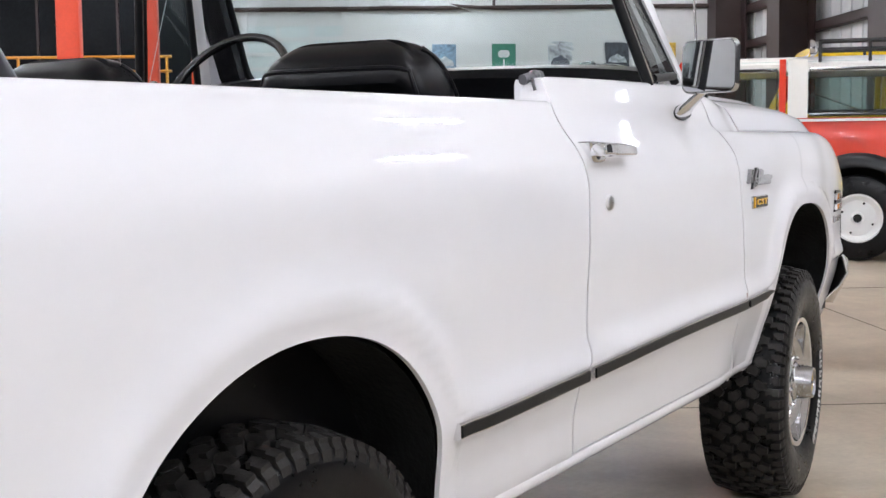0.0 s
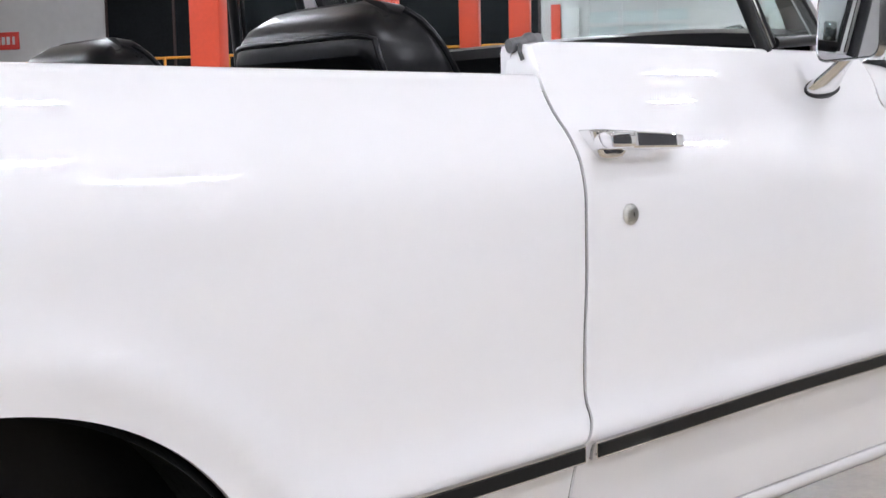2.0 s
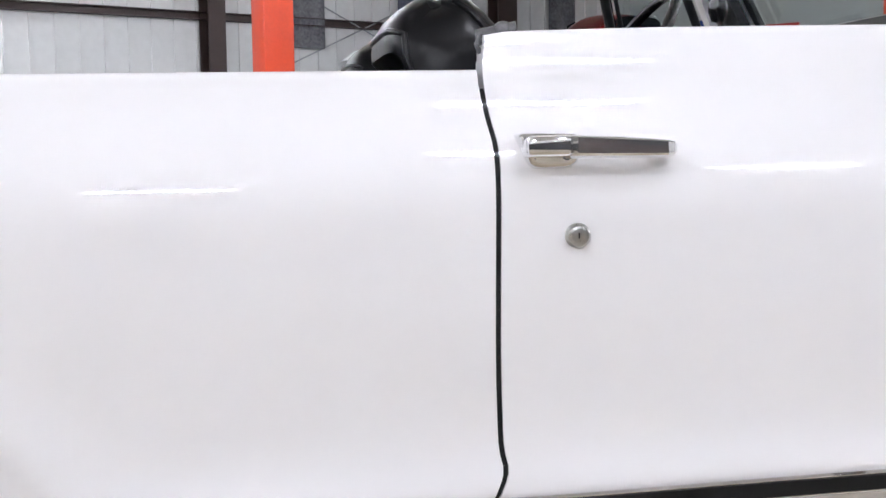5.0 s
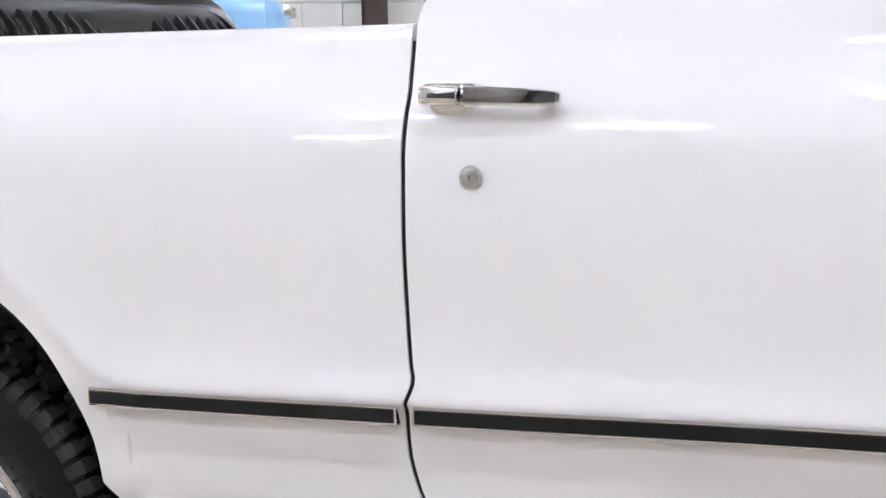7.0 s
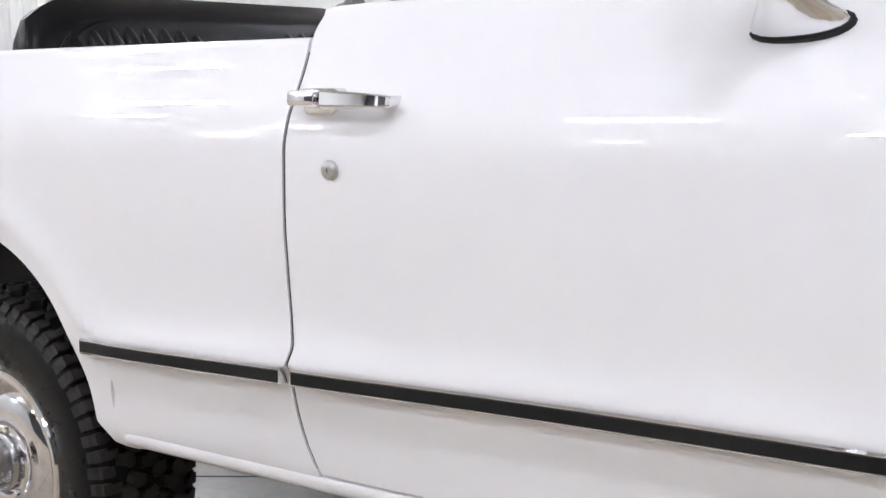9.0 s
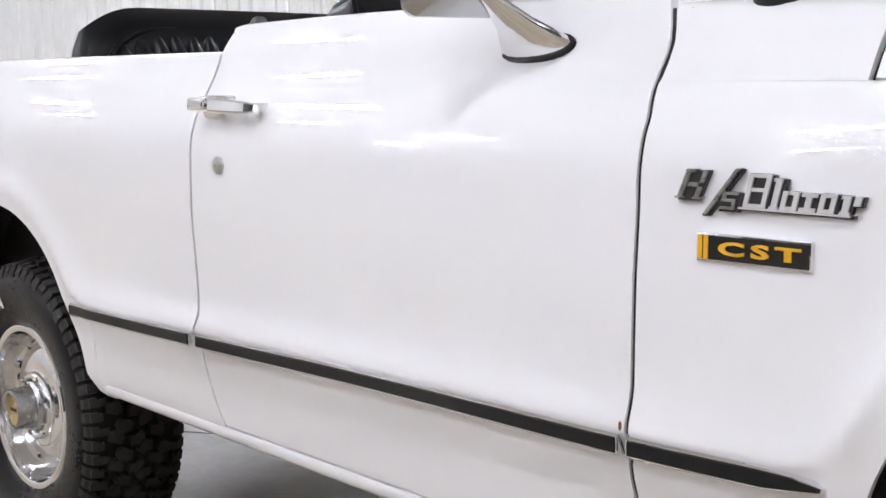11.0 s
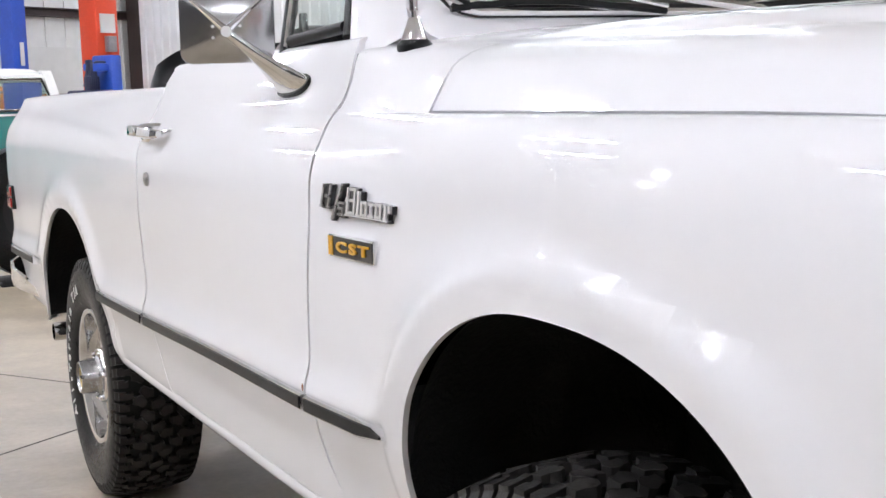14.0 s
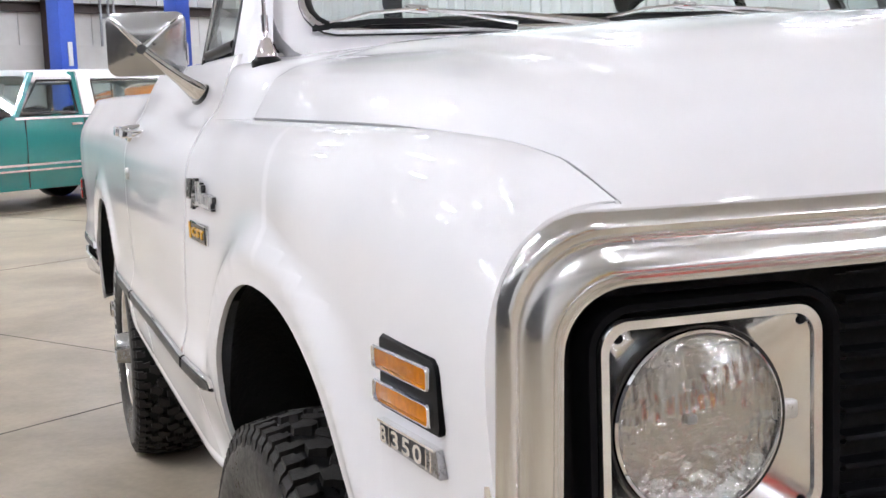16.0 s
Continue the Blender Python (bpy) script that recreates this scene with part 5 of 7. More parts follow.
def wheel(x, s, words, steer=0.0, y=0.820):
    """Wheel seen from outside at -y before it is turned to its side."""
    w = new("wheel")
    w.parent = truck
    tagged(w, label="polished steel wheel with all-terrain tyre")
    m = Matrix.Translation((x, s * y, 0.371)) @ Matrix.Rotation(radians(steer) + (0 if s < 0 else math.pi), 4, "Z")
    bm = bmesh.new()
    rc = R - 0.016
    prof = [(0.198, -0.085), (0.204, -0.103), (0.212, -0.112), (0.235, -0.122), (0.265, -0.130), (0.300, -0.133), (0.322, -0.130), (0.342, -0.122), (rc - 0.006, -0.108), (rc, -0.08), (rc, 0.08),
            (rc - 0.006, 0.108), (0.342, 0.122), (0.322, 0.130), (0.300, 0.133), (0.265, 0.130), (0.235, 0.122), (0.212, 0.112), (0.198, 0.085)]
    lathe(bm, prof, "Y", 96)
    for v in bm.verts:
        v.co = m @ v.co
    tyre = part("tyre", bm, RUBBERSIDE, w, "black tyre")
    bm = bmesh.new()
    tread_blocks(bm, R, W)
    for v in bm.verts:
        v.co = m @ v.co
    part("tread", bm, RUBBER, w, "deep interlocking tread blocks", smooth=False)
    bm = bmesh.new()
    prof = [(0.204, -0.080), (0.209, -0.098), (0.2095, -0.110), (0.206, -0.1145), (0.198, -0.115), (0.191, -0.112), (0.1885, -0.104), (0.187, -0.090), (0.183, -0.070), (0.178, -0.056), (0.172, -0.048), (0.168, -0.049),
            (0.163, -0.056), (0.152, -0.066), (0.138, -0.074), (0.122, -0.080), (0.105, -0.083), (0.092, -0.084), (0.086, -0.086), (0.084, -0.094), (0.080, -0.098), (0.072, -0.0985), (0.068, -0.094), (0.066, -0.088), (0.0, -0.088)]
    lathe(bm, prof, "Y", 72)
    for v in bm.verts:
        v.co = m @ v.co
    rim = part("rim", bm, STEEL, w, "polished steel rim with a smooth domed disc")
    for k in range(8):
        a = k * math.tau / 8 + 0.3
        mm = m @ Matrix.Rotation(a, 4, "Y") @ Matrix.Translation((0.150, -0.0675, 0)) @ Matrix.Rotation(radians(-30), 4, "Z")
        bm = bmesh.new()
        lathe(bm, [(0.0095, 0.004), (0.0095, -0.0012), (0.0078, -0.0022), (0.0064, -0.0005), (0.006, 0.004)], "Y", 14, (0, 0, 0), mm @ Matrix.Diagonal((0.8, 1, 1.25, 1)))
        part("vent_rim", bm, STEEL, rim)
        bm = bmesh.new()
        lathe(bm, [(0.0066, -0.0004), (0.0, -0.0004)], "Y", 14, (0, 0, 0), mm @ Matrix.Diagonal((0.8, 1, 1.25, 1)))
        part("vent_hole", bm, UNDER, rim, "small dark vent hole")
    for k in range(6):
        a = k * math.tau / 6 + 0.2
        bm = bmesh.new()
        lathe(bm, [(0.0, -0.106), (0.005, -0.105), (0.0075, -0.101), (0.008, -0.09)], "Y", 6, (0.076 * math.cos(a), 0, 0.076 * math.sin(a)), m)
        part("hub_bolt", bm, CHROME, rim, "chrome hub bolt")
    for a in (0.9, 4.2):
        bm = bmesh.new()
        mm = m @ Matrix.Rotation(a, 4, "Y")
        rows = [[mm @ Vector((rr, -0.0485 - 0.4 * (rr - 0.170), rr * t)) for rr in (0.163, 0.170, 0.177)] for t in np.linspace(-0.13, 0.13, 8)]
        sheet(bm, rows)
        part("disc_slot", bm, UNDER, rim, "dark slot at the disc edge")
    bm = bmesh.new()
    lathe(bm, [(0.064, -0.086), (0.062, -0.100), (0.0565, -0.104), (0.0545, -0.110), (0.0495, -0.152), (0.0475, -0.156), (0.043, -0.157), (0.0405, -0.154), (0.0400, -0.142), (0.0, -0.142)], "Y", 48, (0, 0, 0), m)
    part("hub", bm, HUBSTEEL, w, "machined locking hub")
    bm = bmesh.new()
    lathe(bm, [(0.0, -0.149), (0.010, -0.149), (0.013, -0.147), (0.015, -0.1445), (0.036, -0.1445), (0.0395, -0.148), (0.0395, -0.141)], "Y", 32, (0, 0, 0), m)
    dial = part("dial", bm, HUBBRASS, w, "brass hub dial")
    bm = bmesh.new()
    box(bm, -0.013, -0.152, -0.004, 0.013, -0.144, 0.004, m, 0.0015)
    part("dial_grip", bm, UNDER, dial, "dark grip across the dial")
    if s < 0 and words:
        text, mid, step, up = words
        if text:
            for i, ch in enumerate(text):
                if ch == " ":
                    continue
                lb = lettering(ch, 0.046, 0.001, 1, 0, 0.001)
                ang = mid + (i - (len(text) - 1) / 2) * step
                mm = m @ Matrix.Rotation(ang, 4, "Y") @ Matrix.Translation((0, -0.1325, 0.268)) @ Matrix.Rotation(radians(90), 4, "X") @ Matrix.Diagonal((0.95, 1, 1, 1))
                for v in lb.verts:
                    v.co = mm @ v.co
                part("letter", lb, LETTER, tyre, "raised white letter", smooth=False)
        else:
            for i in range(10):
                bm = bmesh.new()
                ang = mid + (i - 4.5) * step
                mm = m @ Matrix.Rotation(ang, 4, "Y") @ Matrix.Translation((0, -0.1325, 0.268))
                ww = 0.011 if i % 3 else 0.013
                box(bm, -ww, -0.0012, -0.014, -ww + 0.006, 0.002, 0.016, mm)
                box(bm, ww - 0.006, -0.0012, -0.014, ww, 0.002, 0.012 if i % 2 else 0.004, mm)
                box(bm, -ww, -0.0012, -0.014, ww, 0.002, -0.008, mm)
                part("raised_bar", bm, LETTER, tyre, "raised white bar", smooth=False)
    return w


wheel(0.0, -1, ("All-Terrain T/A", radians(-72), radians(7.6), 1))
wheel(2.628, -1, ("", radians(112), radians(7.2), 1), 4.0, 0.843)
wheel(0.0, 1, None)
wheel(2.628, 1, None, 4.0, 0.843)

# ---- cabin ----
def cushion(bm, m, w, h, d, r=0.05, n=2.6, bow=0.0, steps=20, rows_n=14):
    """A soft block: superellipse sections, rounded at both ends."""
    rows = []
    for i in range(rows_n + 1):
        t = i / rows_n
        e = 2 * t - 1
        k = max(1 - abs(e) ** 5, 0.0) ** 0.35
        row = []
        for j in range(steps):
            a = j * math.tau / steps
            ca, sa = math.cos(a), math.sin(a)
            row.append(m @ Vector((w / 2 * (0.75 + 0.25 * k) * math.copysign(abs(ca) ** (2 / n), ca) * (0.15 + 0.85 * k if i in (0, rows_n) else 1), d / 2 * (0.45 + 0.55 * k) * math.copysign(abs(sa) ** (2 / n), sa) * (0.15 + 0.85 * k if i in (0, rows_n) else 1) + bow * e * e, h * t)))
        rows.append(row)
    vs = sheet(bm, rows, True)
    bm.faces.new(vs[0])
    bm.faces.new(vs[-1][::-1])


def bucket_seat(y):
    st = new("bucket_seat")
    st.parent = truck
    tagged(st, label="black vinyl bucket seat with rounded high back")
    lean = Matrix.Translation((1.027, y, 0.825)) @ Matrix.Rotation(radians(-16), 4, "Y")
    # backrest: a thick cushion, a roll along its top edge behind and a sunk panel below it
    bm = bmesh.new()
    rows = []
    n = 40
    for i in range(n + 1):
        t = i / n
        cap = math.sqrt(max(1 - max((t - 0.86) / 0.14, 0) ** 2, 0.0))
        round_top = math.sqrt(max(1 - max((t - 0.76) / 0.24, 0) ** 2, 0.0))
        half = 0.238 * (1 - 0.08 * t) * (0.74 + 0.26 * round_top)
        front = (0.170 - 0.070 * t) * (0.22 + 0.78 * math.sqrt(max(1 - max((t - 0.62) / 0.38, 0) ** 2, 0.0)))
        behind = (0.085 + 0.005 * t) * (0.10 + 0.90 * cap)
        row = []
        for j in range(48):
            a = j * math.tau / 48
            ca, sa = math.cos(a), math.sin(a)
            yy = half * math.copysign(abs(sa) ** 0.42, sa)
            dx = (front if ca > 0 else behind) * math.copysign(abs(ca) ** 0.50, ca)
            if ca < 0:
                e = smooth_step(0.195, 0.165, abs(yy))
                dx += 0.022 * e * smooth_step(0.865, 0.835, t)
            row.append(lean @ Vector((dx, yy, 0.565 * t - 0.03 * abs(sa) ** 4 * t)))
        rows.append(row)
    vs = sheet(bm, rows, True)
    bm.faces.new(vs[0])
    bm.faces.new(vs[-1][::-1])
    part("backrest", bm, VINYL, st)
    # welt round the back, where the side gussets meet the roll
    def back_edge(t, sa):
        cap = math.sqrt(max(1 - max((t - 0.86) / 0.14, 0) ** 2, 0.0))
        half = 0.238 * (1 - 0.08 * t) * (0.74 + 0.26 * math.sqrt(max(1 - max((t - 0.76) / 0.24, 0) ** 2, 0.0)))
        ca = math.sqrt(max(1 - sa * sa, 0))
        return lean @ Vector((-(0.085 + 0.005 * t) * (0.10 + 0.90 * cap) * ca ** 0.5, half * math.copysign(abs(sa) ** 0.42, sa), 0.565 * t - 0.03 * abs(sa) ** 4 * t))
    welt = [back_edge(t, -0.84) for t in np.linspace(0.05, 0.93, 18)] + [back_edge(0.93, sa) for sa in (-0.7, -0.5, -0.3, -0.12, -0.03, 0.03, 0.12, 0.3, 0.5, 0.7)] + [back_edge(t, 0.84) for t in np.linspace(0.93, 0.05, 18)]
    bm = bmesh.new()
    tube(bm, welt, 0.0055, 8)
    part("welt", bm, VINYL, st, "black vinyl welt round the back")
    for sg in (-1, 1):
        side_run = [lean @ Vector(((0.170 - 0.070 * t) * 0.72 * (0.22 + 0.78 * math.sqrt(max(1 - max((t - 0.62) / 0.38, 0) ** 2, 0.0))), sg * 0.238 * (1 - 0.08 * t) * 0.95 * (0.74 + 0.26 * math.sqrt(max(1 - max((t - 0.76) / 0.24, 0) ** 2, 0.0))), 0.565 * t - 0.017 * t)) for t in np.linspace(0.05, 0.985, 24)]
        bm = bmesh.new()
        tube(bm, side_run, 0.0065, 8)
        part("piping", bm, VINYL, st, "black vinyl piping along the front edge")
    bm = bmesh.new()
    cushion(bm, lean @ Matrix.Translation((-0.062, 0, 0.06)), 0.05, 0.405, 0.33, n=3.0)
    part("back_panel", bm, VINYL, st, "padded vinyl back panel")
    bm = bmesh.new()
    cushion(bm, Matrix.Translation((1.22, y, 0.74)) @ Matrix.Rotation(radians(0), 4, "Y"), 0.52, 0.16, 0.5, n=4)
    part("seat", bm, VINYL, st)
    bm = bmesh.new()
    box(bm, 1.02, y - 0.2, 0.56, 1.42, y + 0.2, 0.76, bevel=0.01)
    part("seat_base", bm, BLACK, st)


bucket_seat(-0.42)
bucket_seat(0.45)

rear = new("rear_bench")
rear.parent = truck
tagged(rear, label="black vinyl rear bench with vertical pleats")
lean = Matrix.Translation((-0.16, 0, 0.845)) @ Matrix.Rotation(radians(-14), 4, "Y")
bm = bmesh.new()
rows = []
for i in range(15):
    t = i / 14
    row = []
    wdt = 0.66 * (1 - 0.03 * t) * (1 if i < 13 else 0.985 if i == 13 else 0.955)
    dep = 0.085 * (1 - 0.1 * t + 0.16 * smooth_step(0.78, 0.9, t)) * (1.0 if i < 12 else 0.93 if i == 12 else 0.74 if i == 13 else 0.30)
    for j in range(48):
        a = j * math.tau / 48
        ca, sa = math.cos(a), math.sin(a)
        yy = wdt * math.copysign(abs(sa) ** 0.35, sa)
        row.append(lean @ Vector((dep * math.copysign(abs(ca) ** 0.6, ca), yy, 0.545 * t - 0.11 * t * max(abs(yy) - 0.44, 0) ** 2 / 0.05)))
    rows.append(row)
vs = sheet(bm, rows, True)
bm.faces.new(vs[0])
bm.faces.new(vs[-1][::-1])
part("backrest", bm, VINYL, rear)
for cy in (-0.31, 0.31):
    bm = bmesh.new()
    for k in range(9):
        yy = cy - 0.215 + k * 0.054
        e = abs(k - 4) / 4
        tube(bm, [lean @ Vector((0.080, yy, 0.10)), lean @ Vector((0.080, yy, 0.30)), lean @ Vector((0.074, yy, 0.405 - 0.03 * e ** 3)), lean @ Vector((0.056, yy, 0.455 - 0.045 * e ** 3))], [0.0275, 0.0275, 0.0265, 0.020], 12)
    part("pleat", bm, VINYL, rear, "padded vertical pleats")
    bm = bmesh.new()
    pts = [lean @ Vector((0.070, cy - 0.262 + 0.524 * k / 24, 0.470 - 0.085 * abs(2 * k / 24 - 1) ** 4)) for k in range(25)]
    tube(bm, pts, 0.009, 8)
    part("piping", bm, VINYL, rear)
bm = bmesh.new()
cushion(bm, Matrix.Translation((0.12, 0, 0.66)), 0.5, 0.17, 1.25, n=5)
part("seat", bm, VINYL, rear)

bm = bmesh.new()
rows = []
for k in range(21):
    q = -1 + 2 * k / 20
    z = 1.332 + 0.028 * (1 - q ** 4)
    rows.append([Vector((1.90, 0.80 * q, z + 0.005)), Vector((1.78, 0.80 * q, z + 0.006)), Vector((1.73, 0.80 * q, z - 0.005)), Vector((1.715, 0.80 * q, z - 0.03)), Vector((1.74, 0.80 * q, z - 0.07)), Vector((1.80, 0.80 * q, 0.95))])
sheet(bm, rows)
part("dashboard", bm, VINYL, truck, "black padded dashboard")
steering = new("steering_wheel")
steering.parent = truck
tagged(steering, label="thin black steering wheel")
sm = Matrix.Translation((1.44, 0.39, 1.30)) @ Matrix.Rotation(radians(-55), 4, "Y")
bm = bmesh.new()
tube(bm, [sm @ Vector((0.205 * math.cos(a), 0.205 * math.sin(a), 0)) for a in [k * math.tau / 40 for k in range(40)]], 0.0125, 10, True)
part("rim", bm, BLACK, steering)
bm = bmesh.new()
for a in (1.75, 4.53, math.pi):
    rod(bm, sm @ Vector((0, 0, -0.02)), sm @ Vector((0.2 * math.cos(a), 0.2 * math.sin(a), 0)), 0.012, 0.008)
rod(bm, sm @ Vector((0, 0, 0.01)), sm @ Vector((0, 0, -0.35)), 0.03, 0.03)
part("column", bm, BLACK, steering)
bm = bmesh.new()
tube(bm, [(1.62, 0.02, 0.7), (1.63, 0.10, 1.1), (1.60, 0.16, 1.39)], 0.008, 8)
lathe(bm, [(0.0, 0.0), (0.014, 0.004), (0.021, 0.025), (0.021, 0.04), (0.012, 0.055), (0.0, 0.057)], "Z", 16, (1.597, 0.165, 1.385))
part("gear_lever", bm, BLACK, truck, "black gear lever with round knob")
bm = bmesh.new()
bmesh.ops.create_uvsphere(bm, u_segments=8, v_segments=6, radius=0.003, matrix=Matrix.Translation((1.9535, -side_half(1.955, 0.728), 0.728)) @ Matrix.Diagonal((1, 0.4, 2.2, 1)))
part("rust_spot", bm, RUST, truck, "small rust chip at the door edge")


# ---- the hall's steelwork and walls ----
def fixed(ob, label, category, group="", kind=""):
    return tagged(ob, label, category, group, kind)


girt_group = "brown wall girts"
col_group = "brown steel columns"
for (u0, v0, u1, v1) in ((U0, V1 - 0.12, U1, V1 - 0.12), (U0 + 0.12, 8.0, U0 + 0.12, V1), (U0, V0 + 0.12, U1, V0 + 0.12)):
    for z in ((4.2,) if v0 > 20 else (3.2, 4.9) if u0 == u1 else (3.55, 4.45)):
        bm = bmesh.new()
        a, b = at(u0, v0, z), at(u1, v1, z)
        d = (b - a)
        m = Matrix.Translation(a) @ d.to_track_quat("X", "Z").to_matrix().to_4x4()
        box(bm, 0, -0.10, -0.10, d.length, 0.10, -0.08, m)
        box(bm, 0, -0.10, 0.08, d.length, 0.10, 0.10, m)
        box(bm, 0, 0.06, -0.10, d.length, 0.10, 0.10, m)
        fixed(part("girt", bm, BROWN, smooth=False), "dark brown steel girt along the wall", "steel beam", girt_group)


def column(u, v, w=0.42, d=0.45):
    bm = bmesh.new()
    m = room_pose(u, v)
    box(bm, -w / 2, -d / 2, 0, w / 2, -d / 2 + 0.03, ROOF, m)
    box(bm, -w / 2, d / 2 - 0.03, 0, w / 2, d / 2, ROOF, m)
    box(bm, -0.012, -d / 2, 0, 0.012, d / 2, ROOF, m)
    box(bm, -w / 2 - 0.05, -d / 2 - 0.05, 0, w / 2 + 0.05, d / 2 + 0.05, 0.03, m)
    return fixed(part("steel_column", bm, BROWN, smooth=False), "dark brown steel column against the wall", "steel column", col_group)


for u, w in ((15.33, 0.47), (25.0, 0.75), (5.0, 0.5)):
    column(u, V1 - 0.35, w)
for u in (25.4, 30.6, 19.5):
    column(u, V0 + 0.6, 0.9, 0.8)
column(U0 + 0.4, 12.55, 0.4, 0.3)
column(U0 + 0.4, 20.0, 0.4, 0.3)

# sheet ribs on the north, west and south walls
RIBW = WALLSTEEL
for name, a, b, inward in (("north", (U0, V1), (U1, V1), (0, -1)), ("west", (U0, -4.0), (U0, V1), (1, 0)), ("south", (6.0, V0), (U1, V0), (0, 1))):
    bm = bmesh.new()
    length = math.hypot(b[0] - a[0], b[1] - a[1])
    n = int(length / 0.6)
    for k in range(n):
        t = (k + 0.5) / n
        u, v = a[0] + (b[0] - a[0]) * t, a[1] + (b[1] - a[1]) * t
        du, dv = inward
        box(bm, -0.035 if dv else 0, -0.035 if du else 0, 0, 0.035 if dv else 0.03, 0.035 if du else 0.03, ROOF, room_pose(u - (0.03 if du < 0 else 0), v - (0.03 if dv < 0 else 0)))
    ribs = part("wall_rib", bm, RIBW, {"north": wall_left, "west": wall_back, "south": wall_right}[name], smooth=False)
    tagged(ribs, kind="stuff")

# cable bracing on the north wall
bm = bmesh.new()
for a, b in (((15.6, 2.2), (24.6, 6.0)), ((24.6, 2.2), (15.6, 6.0))):
    rod(bm, at(a[0], V1 - 0.07, a[1]), at(b[0], V1 - 0.07, b[1]), 0.02, 0.02, 6)
fixed(part("brace_cable", bm, GREYMETAL), "grey crossed bracing cables on the wall", "bracing")

# banners
BANNER = material("grey_banner", (0.11, 0.11, 0.12), 0.6, 0, 0, 1.3, 0.75)
BANNER2 = material("blue_grey_banner", (0.10, 0.105, 0.14), 0.6, 0, 0, 1.6, 0.7)
for u, w, z0, mt in ((18.27, 1.07, 3.53, BANNER), (21.8, 1.1, 3.62, BANNER2), (27.7, 1.17, 3.9, BANNER)):
    bm = bmesh.new()
    rows = [[at(u - w / 2 + w * i / 8, V1 - 0.16 - 0.02 * math.sin(i * 1.3), z) for i in range(9)] for z in (z0, z0 + 1, ROOF - 0.5)]
    sheet(bm, rows)
    thicken(bm, at(0, 0.006))
    fixed(part("banner", bm, mt), "long grey printed banner hanging on the wall", "banner", "banners on the wall")

# sectional door with grid lines in the north wall
sec = new("door_1")
fixed(sec, "white sectional overhead door with thin panel joints", "door", kind="structure")
for i in range(5):
    for j in range(4):
        bm = bmesh.new()
        box(bm, 1.7 + i * 0.88, V1 - 0.10, 0.02 + j * 0.78, 1.7 + i * 0.88 + 0.865, V1 - 0.03, 0.02 + j * 0.78 + 0.765, room_pose(0, 0), 0.006)
        part("panel", bm, WALLWHITE, sec, smooth=False)

# roll-up door in the east wall, glazed sections
roll = new("door_2")
fixed(roll, "white roll-up door with glazed sections, closed", "door", kind="structure")
for z in np.arange(0.0, 4.55, 0.38):
    bm = bmesh.new()
    box(bm, U1 - 0.10, -0.1, z, U1 - 0.03, 2.55, z + 0.09, room_pose(0, 0))
    part("rail", bm, WALLWHITE, roll, smooth=False)
for v in (-0.1, 0.75, 1.62, 2.45):
    bm = bmesh.new()
    box(bm, U1 - 0.105, v, 0, U1 - 0.03, v + 0.1, 4.5, room_pose(0, 0))
    part("stile", bm, WALLWHITE, roll, smooth=False)
PANE = material("frosted_pane", (0.52, 0.58, 0.58), 0.25, 0, 0, 0.8, 0.1)
for i in range(3):
    for k in range(11):
        bm = bmesh.new()
        box(bm, U1 - 0.06, i * 0.86, k * 0.38 + 0.09, U1 - 0.04, i * 0.86 + 0.76, k * 0.38 + 0.38, room_pose(0, 0))
        part("pane", bm, PANE, roll, smooth=False)
# pale frame panel beside it
bm = bmesh.new()
box(bm, U1 - 0.14, 2.7, 0, U1 - 0.02, 3.15, 4.3, room_pose(0, 0), 0.01)
fixed(part("wall_panel", bm, WALLWHITE), "tall white cabinet panel beside the roll-up door", "panel")
bm = bmesh.new()
box(bm, U1 - 0.16, 3.18, 0, U1 - 0.02, 3.42, 4.4, room_pose(0, 0), 0.01)
fixed(part("door_post", bm, ORANGE), "tall red painted door post", "post")

